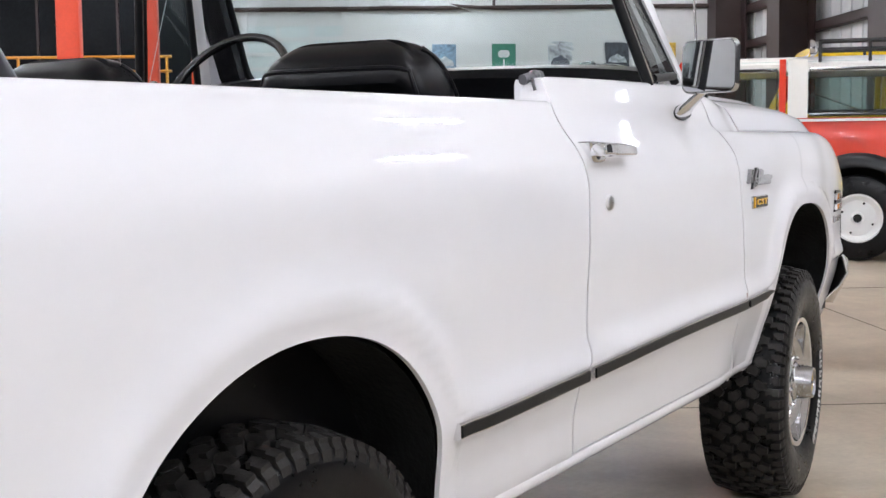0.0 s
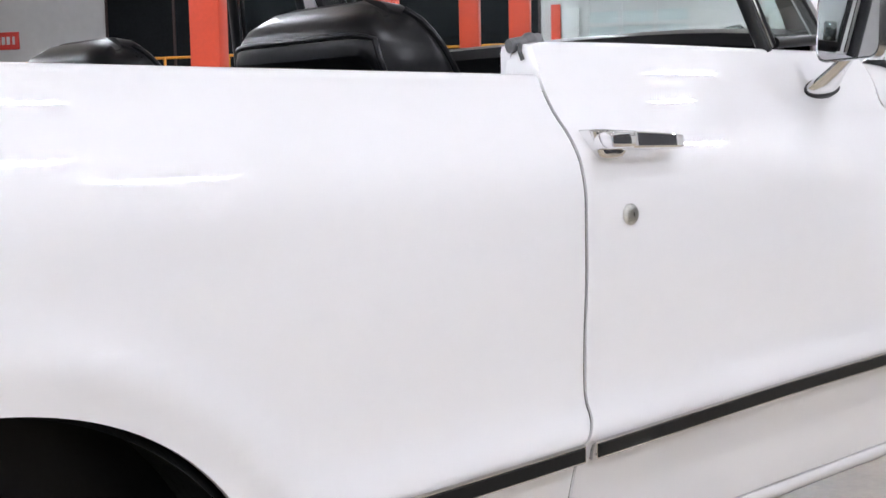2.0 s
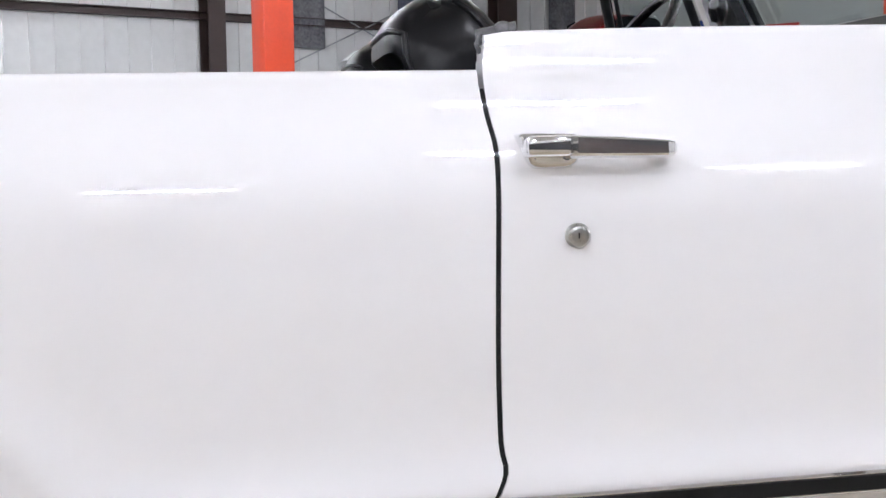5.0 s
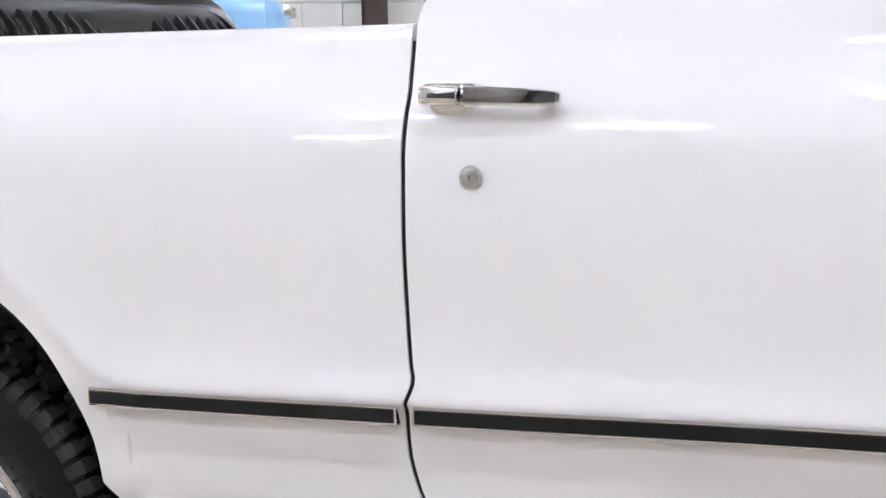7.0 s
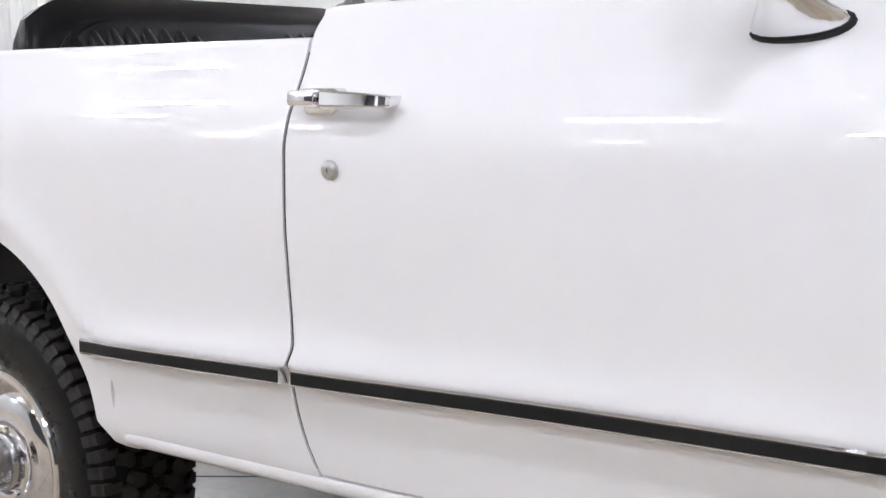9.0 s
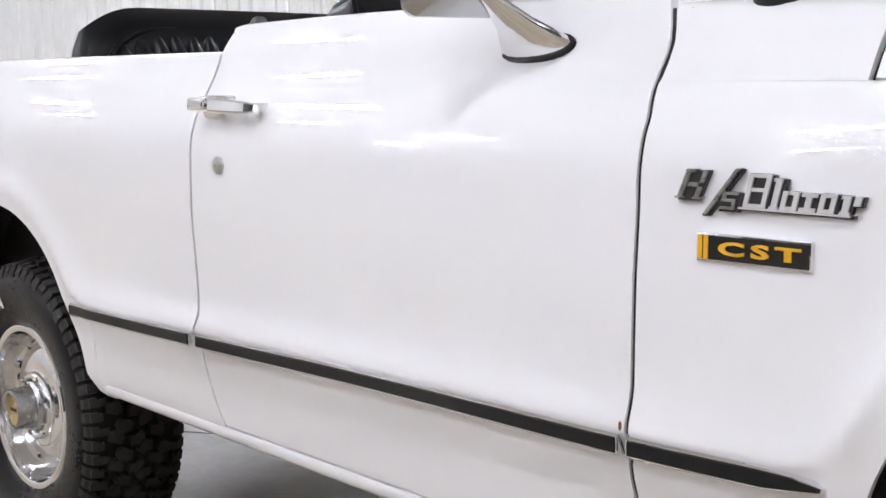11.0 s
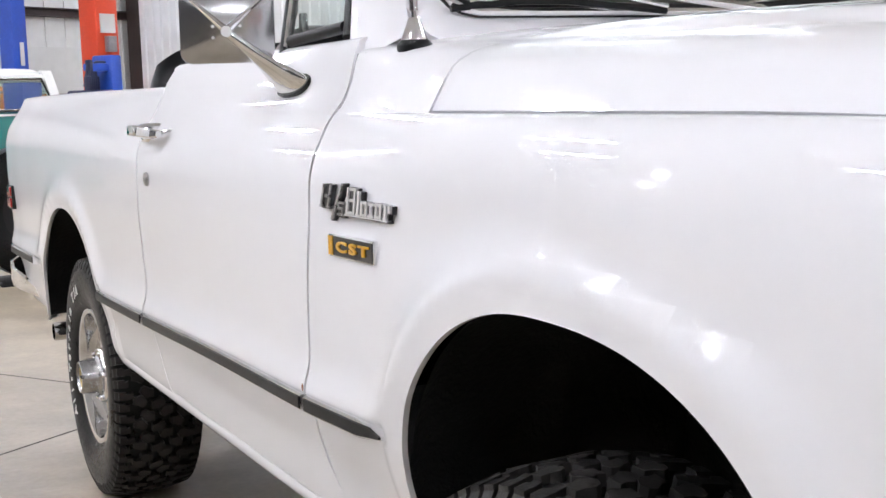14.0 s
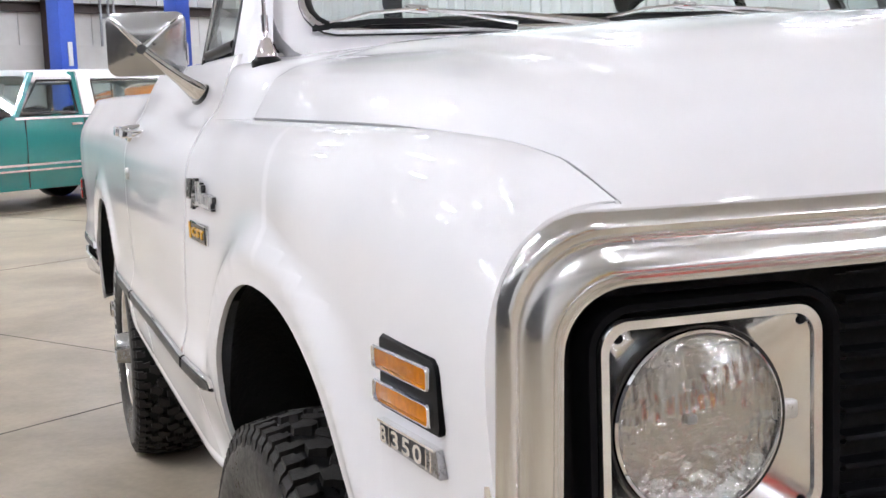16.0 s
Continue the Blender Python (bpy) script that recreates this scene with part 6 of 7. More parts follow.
# posters on the east wall
POSTER_G = material("green_poster", (0.02, 0.16, 0.10), 0.4, 0, 0, 3, 0.2)
POSTER_K = material("dark_poster", (0.05, 0.055, 0.07), 0.35, 0, 0, 1.2, 0.9)
POSTER_B = material("blue_poster", (0.15, 0.24, 0.33), 0.35, 0, 0, 1.4, 0.8)
POSTER_W = material("pale_poster", (0.42, 0.44, 0.46), 0.35, 0, 0, 1.1, 0.8)
POSTER_Y = material("yellow_poster", (0.55, 0.36, 0.05), 0.35, 0, 0, 1.3, 0.7)
for v, mt, lab in ((-2.6, POSTER_B, "blue and white car poster"), (-4.15, POSTER_G, "green poster with a pale round emblem"), (-5.62, POSTER_W, "grey and black car poster"), (-7.1, POSTER_K, "dark car poster"),
                   (-8.35, POSTER_Y, "yellow and black poster")):
    p = fixed(new("poster"), lab + " on the white wall", "poster", "posters on the wall")
    bm = bmesh.new()
    box(bm, U1 - 0.05, v - 0.31, 2.98, U1 - 0.02, v + 0.31, 3.68, room_pose(0, 0))
    part("sheet", bm, mt, p, smooth=False)
    bm = bmesh.new()
    if mt is POSTER_G:
        for k in (-0.055, 0.055):
            lathe(bm, [(0.0, -0.006), (0.10, -0.006), (0.10, 0.0)], "X", 20, (0, k, 0), Matrix.Translation(at(U1 - 0.056, v, 3.42)) @ Matrix.Rotation(TURN, 4, "Z"))
        box(bm, U1 - 0.062, v - 0.02, 3.05, U1 - 0.05, v + 0.02, 3.28, room_pose(0, 0))
        part("emblem", bm, WALLWHITE, p, smooth=False)
    else:
        rows = [[at(U1 - 0.056, v + y, z) for y in np.linspace(-0.24, 0.24, 9)] for z in (3.12, 3.2)]
        for i, q in enumerate(rows[1]):
            q.z += 0.16 * math.sin(i / 8 * math.pi) + 0.03 * math.sin(i * 2.1)
        sheet(bm, rows)
        part("picture_shape", bm, POSTER_W if mt is not POSTER_W else POSTER_K, p, smooth=False)
bm = bmesh.new()
tube(bm, [at(U1 - 0.1, -10, 4.62), at(U1 - 0.1, 3, 4.60)], 0.06, 8)
tube(bm, [at(U1 - 0.1, -3.9, 4.62), at(U1 - 0.1, -3.9, 6.0)], 0.04, 8)
fixed(part("wall_pipe", bm, BROWN), "dark pipe along the white wall", "pipe")

# signs near the corner
SIGN_B = material("blue_sign", (0.02, 0.05, 0.22), 0.4, 0, 0, 2, 0.1)
SIGN_R = material("red_sign", (0.55, 0.04, 0.03), 0.4, 0, 0, 2, 0.1)
SIGN_O = material("orange_sign", (0.70, 0.16, 0.05), 0.4, 0, 0, 2, 0.1)
sg = fixed(new("wall_sign"), "blue sign with an orange and red arch emblem", "sign")
bm = bmesh.new()
box(bm, U1 - 0.08, 20.72, 3.56, U1 - 0.03, 22.28, 4.64, room_pose(0, 0), 0.01)
part("board", bm, SIGN_B, sg)
for k, (r, mt) in enumerate(((0.40, WALLWHITE), (0.34, SIGN_O), (0.2, SIGN_R))):
    bm = bmesh.new()
    x = U1 - 0.088 - 0.006 * k
    pts = [(-r, 0), (-r * 0.82, r * 1.15), (-r * 0.4, r * 1.75), (r * 0.4, r * 1.75), (r * 0.82, r * 1.15), (r, 0)]
    bm.faces.new([bm.verts.new(at(x, 21.5 + a, 3.64 + b)) for a, b in pts])
    thicken(bm, at(0.005, 0))
    part("emblem", bm, mt, sg, smooth=False)
sg = fixed(new("wall_sign"), "red horizontal sign with pale bars", "sign")
bm = bmesh.new()
box(bm, U1 - 0.08, 18.62, 3.85, U1 - 0.03, 20.02, 4.34, room_pose(0, 0), 0.01)
part("board", bm, SIGN_R, sg)
for k in range(8):
    bm = bmesh.new()
    box(bm, U1 - 0.088, 18.74 + k * 0.155, 3.99, U1 - 0.08, 18.74 + k * 0.155 + (0.10 if k % 3 else 0.07), 4.21, room_pose(0, 0))
    part("bar", bm, WALLWHITE, sg, smooth=False)
sg = fixed(new("wall_sign"), "orange leaf-shaped sign on the wall", "sign")
bm = bmesh.new()
pts = [(0, -0.45), (0.32, -0.35), (0.38, 0), (0.22, 0.3), (0, 0.5), (-0.22, 0.3), (-0.38, 0), (-0.32, -0.35)]
bm.faces.new([bm.verts.new(at(U1 - 0.07, 16.66 + a, 3.5 + b)) for a, b in pts])
thicken(bm, at(0.03, 0))
part("board", bm, SIGN_O, sg, smooth=False)

# dark glazed gallery in the east wall, behind a yellow guard rail
gal = fixed(new("window_1"), "long dark gallery window in the far wall", "window", kind="structure")
for k in range(6):
    bm = bmesh.new()
    box(bm, U1 - 0.12, 3.75 + k * 2.02, 2.3, U1 - 0.06, 3.75 + k * 2.02 + 1.94, ROOF - 0.02, room_pose(0, 0))
    part("pane", bm, DARKPANE, gal, smooth=False)
for k in range(7):
    bm = bmesh.new()
    box(bm, U1 - 0.14, 3.69 + k * 2.02, 2.3, U1 - 0.04, 3.75 + k * 2.02, ROOF - 0.02, room_pose(0, 0))
    part("mullion", bm, BROWN, gal, smooth=False)
bm = bmesh.new()
box(bm, 24.5, 3.4, 1.95, U1 - 0.15, 15.8, 2.15, room_pose(0, 0))
for u in (24.7, 30.4):
    for v in (3.6, 9.5, 15.6):
        box(bm, u - 0.1, v - 0.1, 0, u + 0.1, v + 0.1, 1.95, room_pose(0, 0))
fixed(part("gallery_deck", bm, BROWN, smooth=False), "brown steel gallery deck on posts", "deck")
rail = fixed(new("guard_rail"), "yellow steel guard rail on the gallery", "railing")
for z in (2.70, 3.0):
    bm = bmesh.new()
    rod(bm, at(24.6, 3.4, z), at(24.6, 15.8, z), 0.03, 0.03, 8)
    part("rail_bar", bm, RAIL, rail)
for k in range(9):
    bm = bmesh.new()
    rod(bm, at(24.6, 3.5 + k * 1.52, 2.15), at(24.6, 3.5 + k * 1.52, 3.0), 0.03, 0.03, 8)
    part("post", bm, RAIL, rail)
stair = fixed(new("steel_stair"), "yellow steel stair beside the gallery", "stair")
for s in (0, 0.9):
    bm = bmesh.new()
    m0 = [at(24.3 - s, 9.2 + 2.6 * k / 8, 0.05 + 2.1 * k / 8) for k in range(9)]
    tube(bm, [m0[0], m0[-1]], 0.06, 6)
    tube(bm, [m0[0] + Vector((0, 0, 0.95)), m0[-1] + Vector((0, 0, 0.95))], 0.03, 8)
    for k in (0, 4, 8):
        rod(bm, m0[k], m0[k] + Vector((0, 0, 0.95)), 0.025, 0.025, 8)
    part("stringer", bm, RAIL, stair)
for k in range(9):
    bm = bmesh.new()
    p = (24.3, 9.2 + 2.6 * k / 8, 0.1 + 2.1 * k / 8)
    box(bm, 23.4, p[1] - 0.13, p[2] - 0.02, 24.3, p[1] + 0.13, p[2] + 0.02, room_pose(0, 0))
    part("tread", bm, RAIL, stair, smooth=False)

# orange-red posts
post_group = "orange-red lift posts"


def lift_post(u, v, w=0.34, d=0.3):
    p = fixed(new("lift_post"), "orange-red painted steel lift post bolted to the floor", "post", post_group)
    bm = bmesh.new()
    m = room_pose(u, v)
    box(bm, -w / 2, -d / 2, 0, w / 2, d / 2, 4.6, m, 0.015)
    part("column", bm, ORANGE, p)
    bm = bmesh.new()
    box(bm, -w / 2 - 0.1, -d / 2 - 0.1, 0, w / 2 + 0.1, d / 2 + 0.1, 0.03, m)
    part("base_plate", bm, ORANGE, p, smooth=False)
    return p


for u, v, w in ((17.2, 2.55, 0.16), (14.8, 3.15, 0.22), (16.4, 1.65, 0.15), (9.6, 3.4, 0.22), (8.4, 11.55, 0.46)):
    lift_post(u, v, w)


# ---- other vehicles ----
def simple_wheel(parent, p, m, r, w, tyre, rim_mat, side):
    wh = new("wheel")
    wh.parent = parent
    mm = m @ Matrix.Translation(p)
    bm = bmesh.new()
    lathe(bm, [(r * 0.56, -w * 0.40), (r * 0.62, -w * 0.5), (r * 0.86, -w * 0.52), (r * 0.97, -w * 0.42), (r, -w * 0.3), (r, w * 0.3), (r * 0.97, w * 0.42), (r * 0.86, w * 0.52), (r * 0.6, w * 0.5), (r * 0.56, w * 0.4)], "Y", 40, (0, 0, 0), mm)
    part("tyre", bm, tyre, wh)
    bm = bmesh.new()
    s = side
    lathe(bm, [(r * 0.58, s * w * 0.40), (r * 0.57, s * w * 0.50), (r * 0.53, s * w * 0.50), (r * 0.50, s * w * 0.40), (r * 0.42, s * w * 0.28), (r * 0.30, s * w * 0.34), (r * 0.15, s * w * 0.36), (r * 0.13, s * w * 0.44), (0.0, s * w * 0.44)], "Y", 32, (0, 0, 0), mm)
    part("rim", bm, rim_mat, wh)
    bm = bmesh.new()
    lathe(bm, [(r * 0.10, s * w * 0.443), (r * 0.10, s * w * 0.46), (0.0, s * w * 0.46)], "Y", 16, (0, 0, 0), mm)
    part("hub_cap", bm, BLACK, wh)
    for k in range(4):
        bm = bmesh.new()
        a = k * math.tau / 4 + 0.4
        lathe(bm, [(0.0, s * w * 0.325), (r * 0.03, s * w * 0.325), (r * 0.03, s * w * 0.28)], "Y", 8, (r * 0.37 * math.cos(a), 0, r * 0.37 * math.sin(a)), mm)
        part("wheel_nut", bm, BLACK, wh)


def boxy_suv(name, label, m, paint, roofpaint, belt, roof, length=(-0.75, 3.05), wheelbase=2.34, width=1.74, r=0.40, hood=None, door=(0.72, 1.72), flare=False, strip=False, frame_mat=None, glass=None, sill=None, arches=True):
    """A two-door utility vehicle: lower body with wheel openings, hood, roof on pillars, real panes."""
    v = fixed(new(name), label, "car")
    x0, x1 = length
    w = width / 2
    hood = hood or belt - 0.05
    low = sill or r + 0.08
    bm = bmesh.new()

    def floor_z(x):
        z = low
        for cx in (0.0, wheelbase):
            d = abs(x - cx)
            if arches and d < r * 1.22:
                z = max(z, r + math.sqrt(max((r * 1.22) ** 2 - d * d, 0)))
        return z
    xs = sorted(set([*np.linspace(x0, x1, 40), *[c + r * 1.22 * math.cos(a) for c in (0, wheelbase) for a in np.linspace(0, math.pi, 17)]]))
    cut = door[1] + 0.55
    for s in (-1, 1):
        rows = []
        for k in range(9):
            t = k / 8
            row = []
            for x in xs:
                top = belt if x < cut else hood
                z = floor_z(x) + (top - floor_z(x)) * t
                y = w - 0.03 * max(z - belt + 0.18, 0) / 0.18 - 0.05 * max(0.62 - z, 0) / 0.2
                y -= 0.10 * smooth_step(x1 - 0.25, x1, x) ** 2 + 0.06 * smooth_step(x0 + 0.2, x0, x) ** 2
                row.append(m @ Vector((x, s * y, z)))
            rows.append(row)
        sheet(bm, rows)
    # hood, nose, tail
    sheet(bm, [[m @ Vector((x, y * (w - 0.04 - 0.10 * smooth_step(x1 - 0.25, x1, x) ** 2), hood + 0.04 * (1 - y * y))) for y in np.linspace(-1, 1, 9)] for x in np.linspace(cut, x1, 10)])
    sheet(bm, [[m @ Vector((x1 + 0.02 * (1 - abs(y)), y * (w - 0.13), z)) for y in np.linspace(-1, 1, 9)] for z in (low, hood - 0.2, hood + 0.0)])
    sheet(bm, [[m @ Vector((x0 - 0.02 * (1 - abs(y)), y * (w - 0.08), z)) for y in np.linspace(-1, 1, 9)] for z in (low, belt)])
    part("body", bm, paint, v)
    bm = bmesh.new()
    box(bm, x0 + 0.05, -w + 0.12, low, x1 - 0.05, w - 0.12, low + 0.12, m)
    box(bm, cut - 0.1, -w + 0.1, low, cut, w - 0.1, belt - 0.02, m)
    part("chassis", bm, UNDER, v, smooth=False)
    # roof and pillars
    ws0, ws1 = door[1] + 0.42, door[1] + 0.10
    bm = bmesh.new()
    rows = []
    for x in np.linspace(x0 + 0.06, ws1, 14):
        e = smooth_step(x0 + 0.25, x0 + 0.06, x)
        rows.append([m @ Vector((x, y * (w - 0.13), roof + 0.04 * (1 - y ** 4) - 0.10 * e ** 2 - 0.05 * abs(y) ** 12)) for y in np.linspace(-1, 1, 13)])
    sheet(bm, rows)
    thicken(bm, (0, 0, -0.07))
    part("roof", bm, roofpaint, v)
    for s in (-1, 1):
        yb, yt = s * (w - 0.03), s * (w - 0.14)

        def pillar(xa, xb, xc, xd, mt, nm="pillar", zb=belt):
            bm = bmesh.new()
            pts = [Vector((xa, yb, zb)), Vector((xb, yb, zb)), Vector((xd, yt, roof)), Vector((xc, yt, roof))]
            bm.faces.new([bm.verts.new(m @ p) for p in pts])
            thicken(bm, m.to_3x3() @ Vector((0, -s * 0.06, 0)))
            part(nm, bm, mt, v, smooth=False)
        pillar(x0 + 0.02, x0 + 0.16, x0 + 0.10, x0 + 0.26, roofpaint)
        pillar(door[0] - 0.20, door[0] - 0.02, door[0] - 0.20, door[0] - 0.02, roofpaint)
        fm = frame_mat or roofpaint
        pillar(door[0], door[0] + 0.06, door[0], door[0] + 0.06, fm, "door_frame")
        pillar(ws0 - 0.06, ws0, ws1 - 0.06, ws1, fm, "windshield_pillar")
        for xa, xb, xc, xd in ((x0 + 0.16, door[0] - 0.20, x0 + 0.26, door[0] - 0.20), (door[0] + 0.06, ws0 - 0.06, door[0] + 0.06, ws1 - 0.06)):
            bm = bmesh.new()
            pts = [Vector((xa, yb - s * 0.03, belt)), Vector((xb, yb - s * 0.03, belt)), Vector((xd, yt - s * 0.03, roof - 0.02)), Vector((xc, yt - s * 0.03, roof - 0.02))]
            bm.faces.new([bm.verts.new(m @ p) for p in pts])
            thicken(bm, m.to_3x3() @ Vector((0, -s * 0.005, 0)))
            gp = part("window_pane", bm, glass or GLASS, v, smooth=False)
            gp.visible_shadow = False
            bm = bmesh.new()
            tube(bm, [m @ (p + Vector((0, s * 0.034, 0))) for p in (pts[0] + Vector((0.02, 0, 0.03)), pts[1] + Vector((-0.02, 0, 0.03)), pts[2] + Vector((-0.02, 0, -0.08)), pts[3] + Vector((0.02, 0, -0.08)))], 0.018, 6, True)
            part("window_seal", bm, BLACK, v)
        bm = bmesh.new()
        box(bm, x0 + 0.1, s * (w - 0.005) - 0.012, belt - 0.035, ws0, s * (w - 0.005) + 0.004, belt - 0.01, m)
        part("belt_strip", bm, roofpaint, v, smooth=False)
        bm = bmesh.new()
        box(bm, door[0] + 0.05, s * w - 0.02, belt - 0.12, door[0] + 0.2, s * w + 0.02, belt - 0.09, m, 0.008)
        part("door_handle", bm, CHROME, v)
        bm = bmesh.new()
        for xx in (door[0], door[1] + 0.3):
            box(bm, xx - 0.004, s * w - 0.01, low + 0.03, xx + 0.004, s * w + 0.0015, belt - 0.03, m)
        part("door_gap", bm, UNDER, v, smooth=False)
        if strip:
            bm = bmesh.new()
            box(bm, x0 + 0.02, s * w - 0.06, 0.465, x1 - 0.1, s * w + 0.008, 0.485, m)
            box(bm, x0 + 0.02, s * w - 0.06, 0.525, x1 - 0.1, s * w + 0.008, 0.55, m)
            part("side_strip", bm, TRIM, v, smooth=False)
        if flare:
            for cx in (0.0, wheelbase):
                bm = bmesh.new()
                rows = []
                for a in np.linspace(0, math.pi, 25):
                    ca, sa = math.cos(a), math.sin(a)
                    rows.append([m @ Vector((cx + rr * ca, s * yy, r + rr * sa)) for rr, yy in ((r * 1.22, w - 0.04), (r * 1.20, w + 0.07), (r * 1.28, w + 0.075), (r * 1.48, w + 0.035), (r * 1.54, w - 0.01))])
                sheet(bm, rows)
                part("wheel_flare", bm, BLACKTRIM, v, "black wheel flare")
        for cx in (0.0, wheelbase):
            bm = bmesh.new()
            sheet(bm, [[m @ Vector((cx + r * 1.2 * math.cos(a), s * yy, r + r * 1.2 * math.sin(a))) for a in np.linspace(-0.1, math.pi + 0.1, 21)] for yy in (w - 0.03, w - 0.4)])
            bm.faces.new([bm.verts.new(m @ Vector((cx + r * 1.2 * math.cos(a), s * (w - 0.4), r + r * 1.2 * math.sin(a)))) for a in np.linspace(-0.1, math.pi + 0.1, 21)])
            part("wheel_well", bm, UNDER, v)
    for a, b, c, d in (((ws0, belt), (ws1, roof - 0.04), w - 0.09, w - 0.17), ((x0 + 0.03, belt), (x0 + 0.16, roof - 0.06), w - 0.1, w - 0.2)):
        bm = bmesh.new()
        bm.faces.new([bm.verts.new(m @ Vector(p)) for p in ((a[0], -c, a[1]), (a[0], c, a[1]), (b[0], d, b[1]), (b[0], -d, b[1]))])
        thicken(bm, (0, 0, 0.004))
        gp = part("window_pane", bm, glass or GLASS, v, smooth=False)
        gp.visible_shadow = False
    for xx in (0.75, 1.35):
        for yy in (-0.38, 0.38):
            bm = bmesh.new()
            cushion(bm, m @ Matrix.Translation((xx - 0.05, yy, low + 0.25)) @ Matrix.Rotation(radians(-14), 4, "Y"), 0.16, 0.72, 0.5, n=3)
            part("seat_back", bm, VINYL, v)
    bm = bmesh.new()
    tube(bm, [m @ Vector((x1 + 0.05, y, r + 0.14)) for y in np.linspace(-w, w, 9)], 0.06, 8)
    tube(bm, [m @ Vector((x0 - 0.08, y, r + 0.14)) for y in np.linspace(-w, w, 9)], 0.06, 8)
    part("bumper", bm, CHROME, v)
    return v


REDPAINT = material("orange_red_car_paint", (0.62, 0.035, 0.012), 0.25, 0, 0.6, 3, 0.03)
CREAM = material("cream_paint", (0.76, 0.74, 0.68), 0.3, 0, 0.4, 3, 0.03)
TEAL = material("teal_car_paint", (0.010, 0.17, 0.155), 0.22, 0, 0.7, 3, 0.05)
ROOFWHITE = material("white_car_roof", (0.78, 0.78, 0.77), 0.3, 0, 0.5, 3, 0.03)
MAROON = material("maroon_car_paint", (0.13, 0.012, 0.012), 0.2, 0, 0.8, 3, 0.06)
SKYBLUE = material("light_blue_car_paint", (0.22, 0.42, 0.66), 0.3, 0, 0.5, 2, 0.04)
CARYELLOW = material("yellow_car_paint", (0.85, 0.55, 0.01), 0.25, 0, 0.6, 3, 0.04)
CARORANGE = material("orange_car_paint", (0.80, 0.22, 0.01), 0.25, 0, 0.6, 3, 0.04)

# orange-red and cream utility vehicle on black flares
cream_m = Matrix.Translation((10.75, 0.62, 0)) @ Matrix.Rotation(radians(104), 4, "Z") @ Matrix.Translation((0, -0.92, 0))
suv = boxy_suv("utility_vehicle", "orange-red utility vehicle with cream roof and white steel wheels", cream_m, REDPAINT, CREAM, 1.34, 1.90, r=0.40, door=(0.66, 1.55), flare=True, frame_mat=REDPAINT)
for s in (-1, 1):
    for cx in (0, 2.34):
        simple_wheel(suv, Vector((cx, s * 0.82, 0.40)), cream_m, 0.40, 0.26, RUBBERSIDE, ROOFWHITE, s)
rack = new("roof_rack")
rack.parent = suv
tagged(rack, label="black tubular roof rack with chrome lamps")
for z in (1.98, 2.06):
    bm = bmesh.new()
    tube(bm, [cream_m @ Vector((x, y, z)) for x, y in ((-0.6, -0.7), (0.35, -0.7), (0.35, 0.7), (-0.6, 0.7))], 0.022, 8, True)
    part("rail", bm, BLACK, rack)
for x in (-0.6, -0.1, 0.35):
    for y in (-0.7, 0.7):
        bm = bmesh.new()
        rod(bm, cream_m @ Vector((x, y, 1.84)), cream_m @ Vector((x, y, 2.07)), 0.016, 0.016, 8)
        part("upright", bm, BLACK, rack)
for y in (0.55, 0.72):
    bm = bmesh.new()
    lathe(bm, [(0.0, -0.06), (0.05, -0.04), (0.08, 0.0), (0.08, 0.02), (0.0, 0.025)], "X", 20, (0, 0, 0), cream_m @ Matrix.Translation((0.42, y, 2.0)))
    part("lamp", bm, CHROME, rack)

# yellow hardtop behind it, seen over its roof and through its panes
yellow_m = Matrix.Translation((13.6, 0.2, 0)) @ Matrix.Rotation(radians(112), 4, "Z")
suv = boxy_suv("hardtop_truck", "bright yellow hardtop truck parked behind the orange-red one", yellow_m, CARYELLOW, CARYELLOW, 1.40, 2.08, r=0.42, door=(0.66, 1.55))
for s in (-1, 1):
    for cx in (0, 2.34):
        simple_wheel(suv, Vector((cx, s * 0.80, 0.42)), yellow_m, 0.42, 0.26, RUBBERSIDE, ROOFWHITE, s)

# teal and white two-door with hardtop
teal_m = Matrix.Translation((-11.125, -0.37, 0)) @ Matrix.Rotation(radians(305), 4, "Z") @ Matrix.Translation((-0.9, -0.98, 0))
suv = boxy_suv("hardtop_truck", "teal two-door truck with white hardtop and chrome side strips", teal_m, TEAL, ROOFWHITE, 1.08, 1.58, length=(-1.3, 3.4), wheelbase=2.64, width=1.96, r=0.36, door=(0.9, 1.42), strip=True, frame_mat=TEAL, sill=0.25, arches=False)
for s in (-1, 1):
    for cx in (0, 2.64):
        simple_wheel(suv, Vector((cx, s * 0.80, 0.36)), teal_m, 0.36, 0.22, RUBBERSIDE, UNDER, s)


